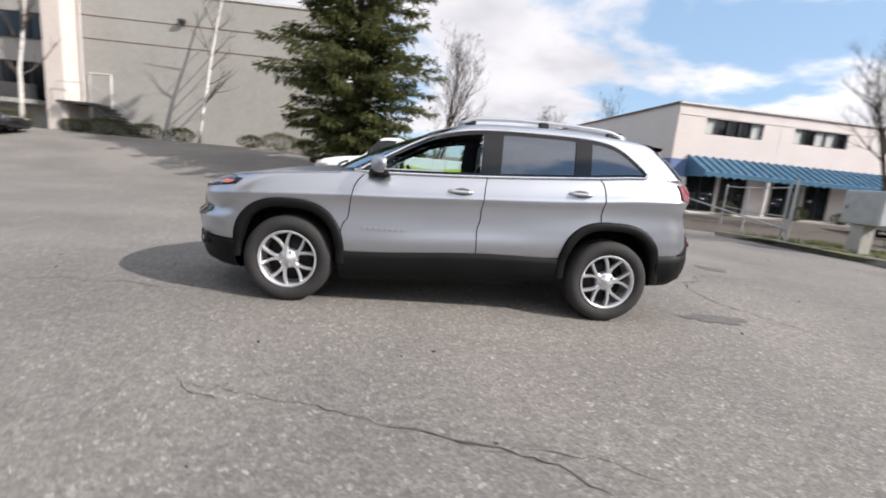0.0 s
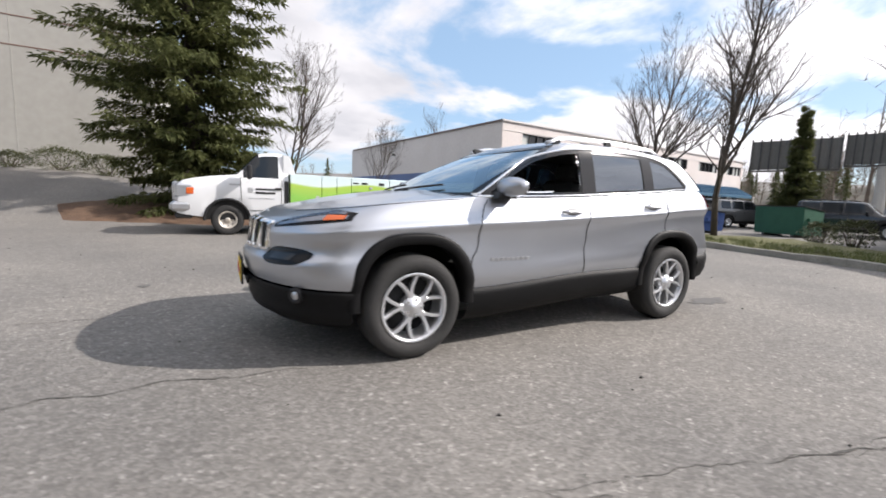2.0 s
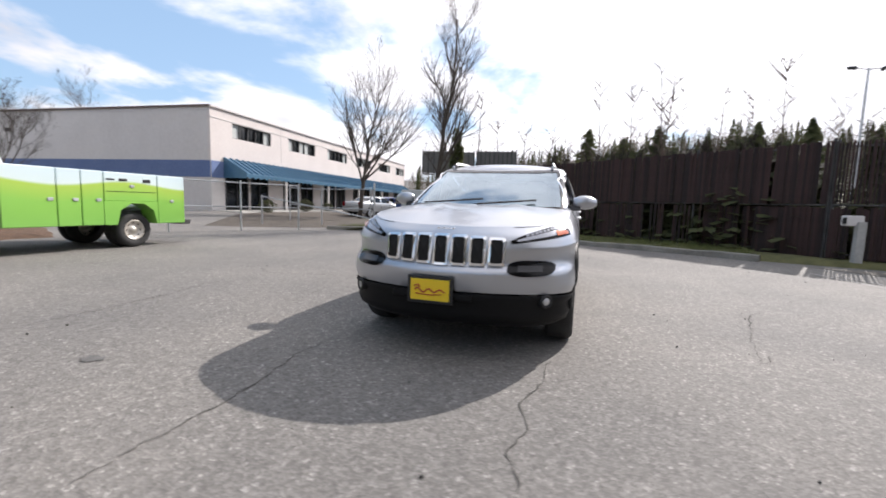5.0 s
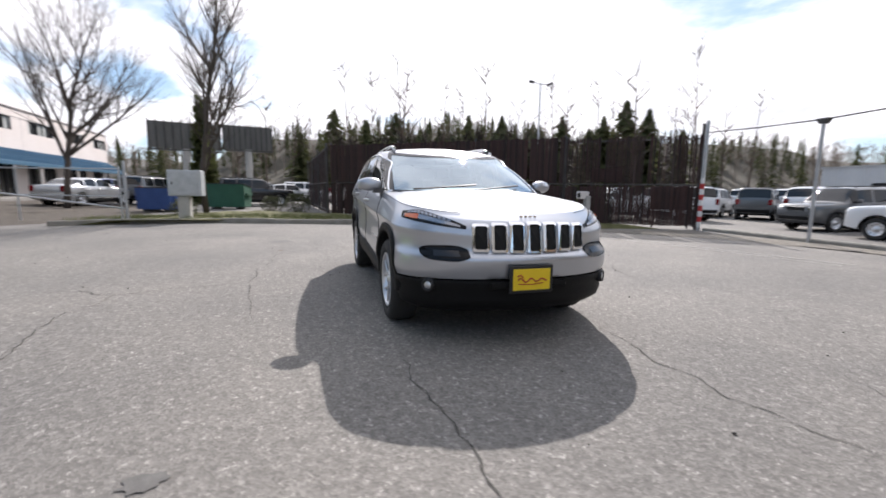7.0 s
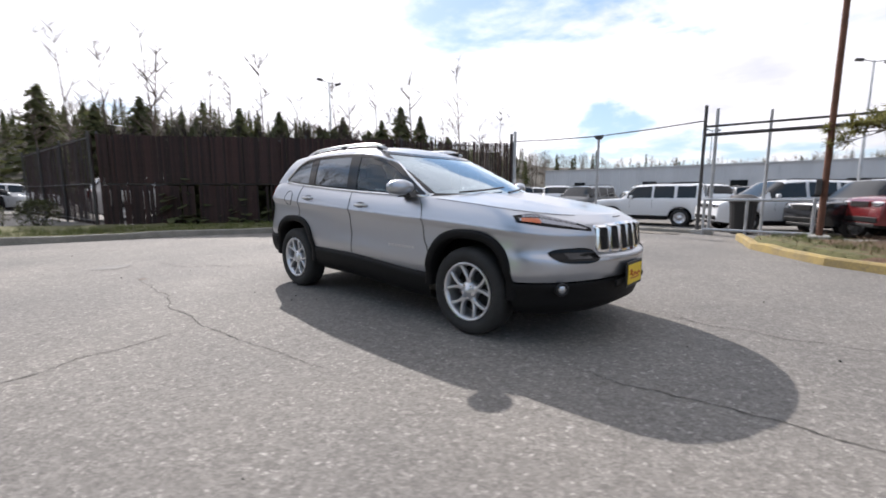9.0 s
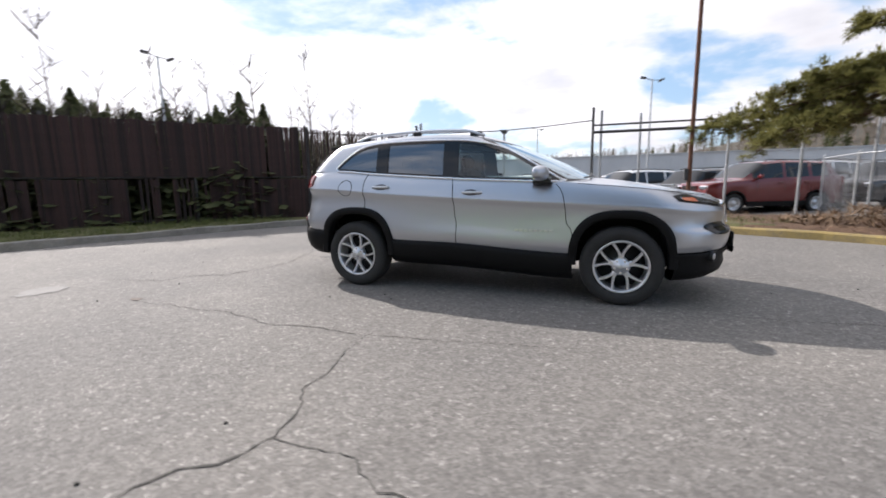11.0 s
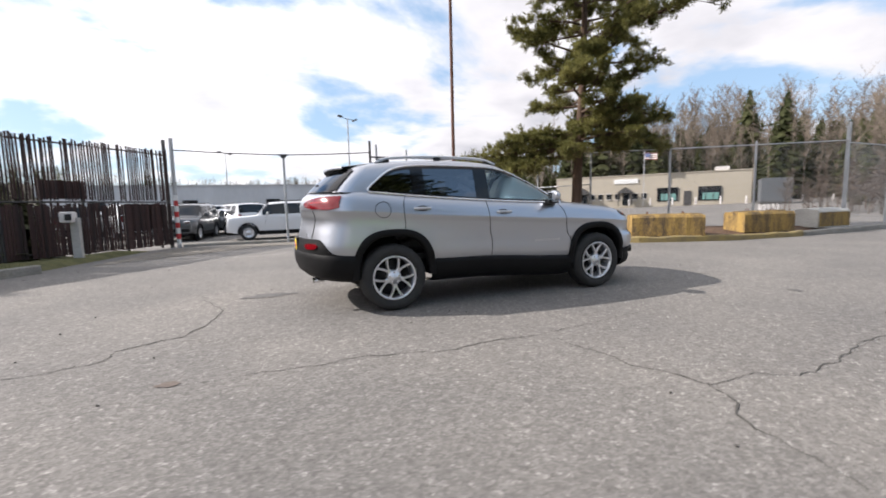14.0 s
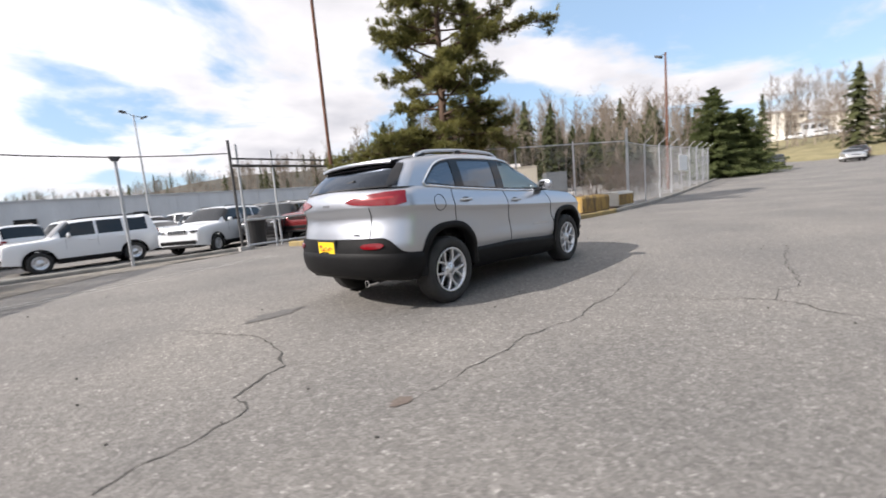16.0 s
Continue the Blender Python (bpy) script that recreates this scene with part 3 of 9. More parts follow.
def build_cladding(car):
    for side in (-1, 1):
        # arch rings
        for cx, cz, hw, hh in ARCH:
            ge, rows = Geo(), []
            angs = frange(0.0, math.pi, 48)
            for grow, off in ((0.006, -0.02), (0.006, 0.012), (-0.012, 0.022), (-0.055, 0.020), (-0.066, 0.008), (-0.066, -0.10)):
                row = []
                for a in angs:
                    ca, sa = math.cos(a), math.sin(a)
                    r = (abs(ca) ** 2.7 + abs(sa) ** 2.7) ** (-1 / 2.7) if sa > 0 else (abs(ca) ** 2.7 + 0) ** (-1 / 2.7)
                    x = cx + (hw + grow) * r * ca
                    z = cz + (hh + grow) * r * sa if sa > 0 else cz + (hh + grow) * sa
                    p = side_low(x, max(z, 0.44), side)
                    row.append((x, p.y + side * off, z))
                rows.append(row)
            ge.quad_grid(rows if side > 0 else [list(reversed(r)) for r in rows])
            ge.make("wheel_arch", M_CLAD, car, "black plastic wheel arch trim", True)
        # sill
        prof = [(-0.03, 0.01), (0.012, 0.0), (0.016, -0.05), (0.006, -0.12), (-0.03, -0.19), (-0.10, -0.235), (-0.35, -0.245)]
        rows = []
        for o, dz in prof:
            rows.append([(x, side * (0.905 + o), curve_at(x, LOW) + dz - 0.02 * (dz < -0.1)) for x in frange(-0.935, 0.925, 30)])
        Geo().quad_grid(rows if side > 0 else [list(reversed(r)) for r in rows]).make("sill", M_CLAD, car, smooth=True)
    # front and rear lower bumpers, wrapped round the corners
    for name, s0, s1, prof in (
            ("front_bumper_lower", 0.0, s_of_x(-1.765, 0.0), [(0.006, -0.012), (0.014, -0.03), (-0.02, -0.08), (-0.008, -0.15), (-0.03, -0.21), (-0.10, -0.255), (-0.25, -0.28), (-0.6, -0.27)]),
            ("rear_bumper_lower", s_of_x(1.755, 0.0), 3.0, [(0.004, 0.02), (0.022, 0.0), (0.028, -0.05), (0.02, -0.13), (-0.01, -0.21), (-0.08, -0.265), (-0.3, -0.28), (-0.6, -0.26)])):
        ge = Geo()
        for side in (1, -1):
            rows = []
            for o, dz in prof:
                row = []
                for s in frange(s0, s1, 30):
                    p = lower_at(s, 0.0, side)
                    n = Vector((p.x - (-1.7 if s < 1.5 else 1.8), p.y, 0)).normalized()
                    q = p + n * o
                    if s > 1.5:
                        q.z = p.z + dz * 1.0
                    else:
                        q.z = p.z + dz
                    row.append(q)
                rows.append(row)
            ge.quad_grid(rows if side > 0 else [list(reversed(r)) for r in rows])
        ge.make(name, M_CLAD, car, "black plastic lower bumper", True)
    # dark tub under the body, wheel wells
    ge = Geo()
    ge.box((0.0, 0, 0.42), (1.62, 1.60, 0.22)).box((0, 0, 0.42), (3.8, 1.0, 0.2)).box((-1.9, 0, 0.55), (0.4, 1.1, 0.42)).box((1.93, 0, 0.55), (0.3, 1.2, 0.42)).box((0.0, 0, 0.62), (3.9, 0.9, 0.34))
    ge.make("underbody", M_GAP, car)


def build_wheel(parent, m):
    """A five-armed forked alloy with its tyre; it faces +y."""
    w = new("wheel")
    w.parent = parent
    w.matrix_basis = m
    R, r0 = 0.355, 0.231
    prof = [(r0, 0.065), (r0 + 0.012, 0.083), (r0 + 0.05, 0.098), (r0 + 0.085, 0.096), (R - 0.014, 0.078), (R - 0.004, 0.06), (R, 0.03), (R, -0.09), (R - 0.012, -0.12), (r0 + 0.03, -0.13), (r0, -0.1)]
    Geo().lathe(prof, 56).make("tyre", M_TYRE, w, "black rubber tyre", True)
    ge = Geo()
    for k in range(56):
        a = 2 * math.pi * k / 56
        for yy in (0.008, -0.035, -0.078):
            ge.box((0, 0, -0.001), (0.024, 0.034, 0.004), None)
            for i in range(8):
                p = Vector(ge.v[-8 + i])
                ge.v[-8 + i] = tuple(Matrix.Rotation(-a, 3, "Y") @ (p + Vector((0, yy, R))))
    ge.make("tread", M_TYRE, w)
    Geo().lathe([(r0 + 0.006, 0.086), (r0 - 0.002, 0.09), (r0 - 0.014, 0.082), (r0 - 0.022, 0.03), (r0 - 0.026, -0.09)], 56).make("rim", M_ALLOY, w, "bright machined alloy rim", True)
    # brake and backing disc, shade behind the spokes put into its colour
    Geo().lathe([(0.0, -0.045), (0.16, -0.045), (0.165, -0.06), (r0 - 0.02, -0.07)], 40).make("shaded_brake_disc", bpy.data.materials.get("wheel_shadow") or bsdf_mat("wheel_shadow", (0.03, 0.03, 0.031), 0.5, 0.6), w, smooth=True)
    def bar(ge, r_a, r_b, a_a, a_b, w_a, w_b, y_a, y_b):
        rows = []
        for t in frange(0, 1, 5):
            r, a, hw, y = lerp(r_a, r_b, t), lerp(a_a, a_b, t), lerp(w_a, w_b, t), lerp(y_a, y_b, t)
            tang, rad = Vector((-math.sin(a), 0, math.cos(a))), Vector((math.cos(a), 0, math.sin(a)))
            rows.append([rad * r + tang * (hw * u) + Vector((0, y - dy, 0)) for u, dy in ((-1, 0.04), (-1, 0.008), (-0.6, 0), (0.6, 0), (1, 0.008), (1, 0.04))])
        ge.quad_grid(rows)

    # five arms that fork half way out to the rim
    for k in range(5):
        a0, ge = 2 * math.pi * k / 5 + math.pi / 2, Geo()
        bar(ge, 0.045, 0.112, a0, a0, 0.026, 0.024, 0.062, 0.064)
        for sgn in (-1, 1):
            bar(ge, 0.098, r0 - 0.008, a0 + sgn * 0.10, a0 + sgn * 0.36, 0.0125, 0.0135, 0.064, 0.076)
        ge.make("spoke", M_ALLOY, w)
    Geo().lathe([(0.0, 0.078), (0.028, 0.077), (0.033, 0.07), (0.068, 0.066), (0.080, 0.05), (0.080, 0.0)], 28).make("hub", M_ALLOY, w, smooth=True)
    for k in range(5):
        a = 2 * math.pi * (k + 0.5) / 5 + math.pi / 2
        Geo().lathe([(0.0, 0.062), (0.010, 0.062), (0.011, 0.050)], 8, c=(0.056 * math.cos(a), 0.010, 0.056 * math.sin(a))).make("wheel_nut", M_CHROME, w)
    return w


def front_patch(name, th0, th1, lo, hi, mat, parent, off=0.006, nu=14, nv=6, label="", side=1, thick=0.0, smooth=True):
    """A panel on the nose between two turns round the corner (degrees, 0 at the middle)."""
    ge = Geo()
    us = frange(th0 / 90, th1 / 90, nu)
    strip(ge, lambda s, z: lower_z(s, z, side, off), us, lo, hi, nv, side)
    if thick:
        outline = [(u, lo(u)) for u in us] + [(u, hi(u)) for u in reversed(us)]
        rows = [[lower_z(u, z, side, off) for u, z in outline], [lower_z(u, z, side, off - thick) for u, z in outline]]
        ge.quad_grid(rows if side > 0 else [list(reversed(r)) for r in rows], True)
    return ge.make(name, mat, parent, label, smooth)


def rounded(cx, cz, hx, hz, r, n=5):
    pts = []
    for qx, qz, a0 in ((1, 1, 0), (-1, 1, 90), (-1, -1, 180), (1, -1, 270)):
        for k in range(n + 1):
            a = radians(a0 + 90 * k / n)
            pts.append((cx + qx * (hx - r) + r * math.cos(a), cz + qz * (hz - r) + r * math.sin(a)))
    return pts


def front_x(y, z):
    s = 0.3
    lo, hi = 0.0, 1.0
    for _ in range(22):
        m = (lo + hi) / 2
        if lower_z(m, z).y < abs(y):
            lo = m
        else:
            hi = m
    return lower_z(lo, z).x


def rear_x(y, z):
    lo, hi = 2.0, 3.0
    for _ in range(22):
        m = (lo + hi) / 2
        if lower_z(m, z).y > abs(y):
            lo = m
        else:
            hi = m
    return lower_z(lo, z).x


def wrapped_ring(name, outline_o, outline_i, depth, mat, parent, fx, sign):
    """A frame between two outlines of (y, z), standing proud of nose or tail."""
    rows = []
    for ol, off in ((outline_o, -0.004), (outline_o, depth * 0.75), (outline_i, depth), (outline_i, -0.012)):
        rows.append([(fx(y, z) + sign * off, y, z) for y, z in ol])
    return Geo().quad_grid(rows, True).make(name, mat, parent, smooth=False)


def wrapped_plate(name, outline, off, mat, parent, fx, sign, label=""):
    c = (sum(p[0] for p in outline) / len(outline), sum(p[1] for p in outline) / len(outline))
    v = [(fx(*c) + sign * off, *c)] + [(fx(y, z) + sign * off, y, z) for y, z in outline]
    n = len(outline)
    f = [(0, 1 + i, 1 + (i + 1) % n) for i in range(n)]
    v += [(fx(y, z) - sign * 0.004, y, z) for y, z in outline]
    f += [(1 + i, 1 + n + i, 1 + n + (i + 1) % n, 1 + (i + 1) % n) for i in range(n)]
    return add(name, v, f, mat, parent, label)


def build_front(car):
    grille = new("grille")
    grille.parent = car
    for k in range(7):
        y = (k - 3) * 0.131
        z0, z1 = 0.695 + 0.012 * abs(k - 3) / 3, 0.918 - 0.014 * (abs(k - 3) / 3) ** 2
        cz, hz = (z0 + z1) / 2, (z1 - z0) / 2
        o, i = rounded(y, cz, 0.058, hz, 0.02), rounded(y, cz, 0.041, hz - 0.017, 0.014)
        wrapped_ring("slot_frame", o, i, 0.024, M_CHROME, grille, front_x, -1)
        wrapped_plate("slot", i, 0.014, M_GAP, grille, front_x, -1)
    # badge over the grille, a plain bar
    for k in range(4):
        Geo().box((front_x(0, 0.948) + 0.002, -0.055 + k * 0.037, 0.948), (0.012, 0.024, 0.02), None, 0.003).make("badge_bar", M_CHROME, car)
    for side in (1, -1):
        lamp = new("headlamp")
        lamp.parent = car
        lo = lambda s: lerp(0.862, 0.925, (s * 90 - 33) / 41)
        hi = lambda s: lerp(0.882, 0.985, min(max((s * 90 - 33) / 26, 0), 1) ** 0.7) - 0.012 * max(0, (s * 90 - 62) / 12)
        front_patch("housing", 32, 75, lo, hi, M_SMOKE, lamp, 0.004, 18, 4, "slim dark daytime running lamp", side, 0.02)
        front_patch("reflector", 35, 72, lambda s: lerp(lo(s), hi(s), 0.22), lambda s: lerp(lo(s), hi(s), 0.60), M_BOWL, lamp, 0.008, 12, 2, "", side)
        for k in range(11):
            a = 40 + k * 2.7
            front_patch("led_lamp", a, a + 1.9, lambda s: lerp(lo(s), hi(s), 0.66), lambda s: lerp(lo(s), hi(s), 0.90), M_BOWL, lamp, 0.009, 2, 1, "", side)
        front_patch("turn_signal", 60, 71, lambda s: lerp(lo(s), hi(s), 0.16), lambda s: lerp(lo(s), hi(s), 0.56), M_AMBER, lamp, 0.011, 8, 3, "amber turn signal", side)
        # main lamp cluster in a recess below
        main = new("main_lamp")
        main.parent = car
        mid = lambda s: min(1, max(0, (s * 90 - 31) / 28))
        bow = lambda s: 1 - abs(2 * mid(s) - 1) ** 4
        lo2 = lambda s: 0.668 - 0.035 * bow(s) + 0.012 * mid(s)
        hi2 = lambda s: 0.715 + (0.034 - 0.010 * mid(s)) * bow(s)
        front_patch("smoked_cover", 31, 59, lo2, hi2, M_SMOKE, main, 0.005, 16, 4, "smoked dark lamp cover", side, 0.02)
        front_patch("projector", 36, 50, lambda s: 0.668, lambda s: 0.708, bpy.data.materials.get("lamp_glow_dark") or bsdf_mat("lamp_glow_dark", (0.02, 0.02, 0.022), 0.12, 0.3), main, 0.008, 6, 2, "", side)
        # lower bumper pocket and fog lamp
        p = lower_z(0.60, 0.455, side, 0.012)
        fog = new("fog_lamp")
        fog.parent = car
        rot = Matrix.Rotation(math.atan2(side * 0.62, -0.78) + math.pi / 2, 4, "Z")
        mm = Matrix.Translation(p) @ Matrix.Rotation(math.pi + side * radians(-38) - math.pi / 2, 4, "Z")
        Geo().lathe([(0.0, 0.002), (0.026, 0.0), (0.030, 0.008), (0.044, 0.012), (0.05, 0.0), (0.05, -0.03)], 20).moved(mm).make("bezel", M_DARK, fog, smooth=True)
        Geo().lathe([(0.0, 0.010), (0.018, 0.008), (0.027, 0.003)], 20).moved(mm).make("lens", M_SATIN, fog, smooth=True)
    # lower intake
    for k in range(5):
        z = 0.33 + k * 0.028
        Geo().tube([(front_x(y, 0.50) + 0.05, y, z) for y in frange(-0.52, 0.52, 16)], 0.006, 5).make("intake_bar", M_DARK, car)
    Geo().box((-2.312, 0.05, 0.475), (0.02, 0.60, 0.05), None, 0.008).make("bumper_shelf", M_CLAD, car)


def build_plate(name, parent, m, w, h, label):
    """A yellow dealer plate in a dark frame; it faces -x before m."""
    pl = new(name)
    pl.parent = parent
    pl.matrix_basis = m
    pl["label"] = label
    Geo().box((0.004, 0, 0), (0.014, w + 0.05, h + 0.045), None, 0.005).make("frame", M_DARK, pl)
    Geo().box((-0.004, 0, 0), (0.006, w, h), None, 0.002).make("plate", M_YELLOW, pl)
    # a red flourish in place of the dealer's mark
    g = Geo()
    pts = [(-0.008, lerp(w * 0.38, -w * 0.40, t), -0.004 + 0.016 * math.sin(t * 17) * (1 - 0.5 * t)) for t in frange(0, 1, 40)]
    g.tube(pts, 0.0055, 5)
    g.tube([(-0.008, w * 0.40, h * 0.16), (-0.008, w * 0.30, h * 0.22), (-0.008, w * 0.24, h * 0.1)], 0.006, 5)
    g.tube([(-0.008, w * 0.36, -h * 0.2), (-0.008, 0, -h * 0.24), (-0.008, -w * 0.3, -h * 0.18)], 0.004, 5)
    g.make("flourish", M_PLATERED, pl)
    return pl


REAR_PLATE_Y = 0.03


def smooth_step(t):
    t = min(max(t, 0), 1)
    return t * t * (3 - 2 * t)


def build_rear(car):
    for side in (1, -1):
        lamp = new("tail_lamp")
        lamp.parent = car
        run = lambda s: (s - 2.15) / 0.62
        lo = lambda s: 1.135 - 0.052 * max(0, 1 - run(s) ** 2.6) ** 0.5 * (0.55 + 0.45 * min(1, run(s) * 5)) + 0.012 * run(s)
        hi = lambda s: 1.135 + 0.082 * max(0, 1 - run(s) ** 2.0) ** 0.6 + 0.012 * run(s) + 0.001
        us = (2.15, 2.768)
        def panel(name, a, b, l, h_, mat, off, label="", thick=0.0):
            ge = Geo()
            uu = frange(a, b, 14)
            strip(ge, lambda s, z: lower_z(s, z, side, off), uu, l, h_, 5, side)
            if thick:
                outline = [(u, l(u)) for u in uu] + [(u, h_(u)) for u in reversed(uu)]
                ge.quad_grid([[lower_z(u, z, side, off) for u, z in outline], [lower_z(u, z, side, off - thick) for u, z in outline]], True)
            return ge.make(name, mat, lamp, label, True)
        panel("red_lens", us[0], us[1], lo, hi, M_RED, 0.012, "red wraparound tail lamp", 0.03)
        panel("light_bar", us[0] + 0.14, us[1] - 0.16, lambda s: lerp(lo(s), hi(s), 0.50), lambda s: lerp(lo(s), hi(s), 0.64), bpy.data.materials.get("pale_lens") or bsdf_mat("pale_lens", (0.32, 0.02, 0.025), 0.2), 0.0145)
        ref = Geo()
        uu = frange(2.40, 2.62, 10)
        rb = lambda s: max(0, 1 - abs((s - 2.51) / 0.112) ** 3) ** 0.5
        rlo, rhi = (lambda s: 0.715 - 0.030 * rb(s)), (lambda s: 0.716 + 0.026 * rb(s))
        strip(ref, lambda s, z: lower_z(s, z, side, 0.0) + Vector((0.026, side * 0.010, 0)), uu, rlo, rhi, 3, side)
        outline = [(u, rlo(u)) for u in uu] + [(u, rhi(u)) for u in reversed(uu)]
        ref.quad_grid([[lower_z(u, z, side) + Vector((0.026, side * 0.010, 0)) for u, z in outline], [lower_z(u, z, side) for u, z in outline]], True)
        ref.make("reflector", M_RED, car, "red rear reflector", True)
        # the bumper's black upper band
        band = Geo()
        ub = frange(2.12, 3.0, 24)
        strip(band, lambda s, z: lower_z(s, z, side, 0.0) + Vector((0.014, side * 0.005, 0)), ub, lambda s: curve_at(lower_at(s, 0.0).x, LOW) - 0.01, lambda s: lerp(0.635, 0.785, smooth_step((s - 2.14) / 0.30)), 4, side)
        outline = [(u, lerp(0.635, 0.785, smooth_step((u - 2.14) / 0.30))) for u in ub]
        band.quad_grid([[lower_z(u, z, side) + Vector((0.014, side * 0.005, 0)) for u, z in outline], [lower_z(u, z + 0.004, side) for u, z in outline]])
        band.make("bumper_band", M_CLAD, car, "black plastic bumper band", True)
        # seam of the tailgate
        Geo().tube([(rear_x(0.60, z) + 0.002, side * 0.60, z) for z in frange(0.79, 1.08, 12)], 0.004, 5).make("panel_gap", M_GAP, car)
    for k in range(6):
        Geo().box((rear_x(0.42, 0.84) + 0.004, 0.33 + k * 0.03, 0.825), (0.008, 0.018, 0.02)).make("badge_bar", M_SATIN, car)
    for k in range(4):
        Geo().box((rear_x(0.02, 1.16) + 0.004, -0.05 + k * 0.035, 1.13), (0.008, 0.024, 0.022)).make("badge_bar", M_SATIN, car)
    # spoiler over the rear window
    rows = []
    for k in range(7):
        t = k / 6
        row = []
        for y in frange(-0.615, 0.615, 24):
            x = lerp(1.50, 1.92 - 0.11 * (y / 0.62) ** 2, t)
            xx = min(x, 1.76)
            run = min(max((1.83 - xx) / 0.3, 0.25), 1)
            row.append((x, y, curve_at(xx, ROOF) + 0.045 * (1 - abs(y / 0.63) ** 2.2) * run ** 0.5 + 0.004 * min(1, t * 6) - 0.05 * max(0, x - 1.76)))
        rows.append(row)
    rows.append([(p[0] - 0.012, p[1], p[2] - 0.028) for p in rows[-1]])
    sp = Geo().quad_grid(rows).make("spoiler", M_PAINT, car, smooth=True)
    lip = rows[-1]
    Geo().quad_grid([lip, [(p[0] - 0.26, p[1] * 0.95, p[2] - 0.012) for p in lip]]).make("underside", M_DARK, sp)
    for side in (-1, 1):
        # black fins beside the rear window
        g = Geo()
        ro = [[green_at(u, f, side) + Vector((0.012, side * 0.006, 0.004)) for u in frange(2.24, 2.36, 4)] for f in frange(0.06, 0.80, 10)]
        g.quad_grid(ro if side > 0 else [list(reversed(r)) for r in ro]).make("window_fin", M_FRIT, sp, smooth=True)
    Geo().tube([(1.80, -0.06, 1.40 - 0.0), (1.90, 0.10, 1.345), (2.02, 0.33, 1.29)], 0.011, 6).box((2.05, -0.02, 1.30), (0.05, 0.07, 0.05), None, 0.015).tube([(2.06, -0.02, 1.31), (2.03, 0.30, 1.36)], 0.012, 6).make("rear_wiper", M_DARK, car)
    for y in (0.48,):
        Geo().lathe([(0.032, 0.0), (0.034, 0.02), (0.028, 0.02), (0.027, -0.1)], 16).moved(Matrix.Translation((2.13, y, 0.33)) @ Matrix.Rotation(-math.pi / 2, 4, "Z")).make("exhaust_tip", M_CHROME, car)


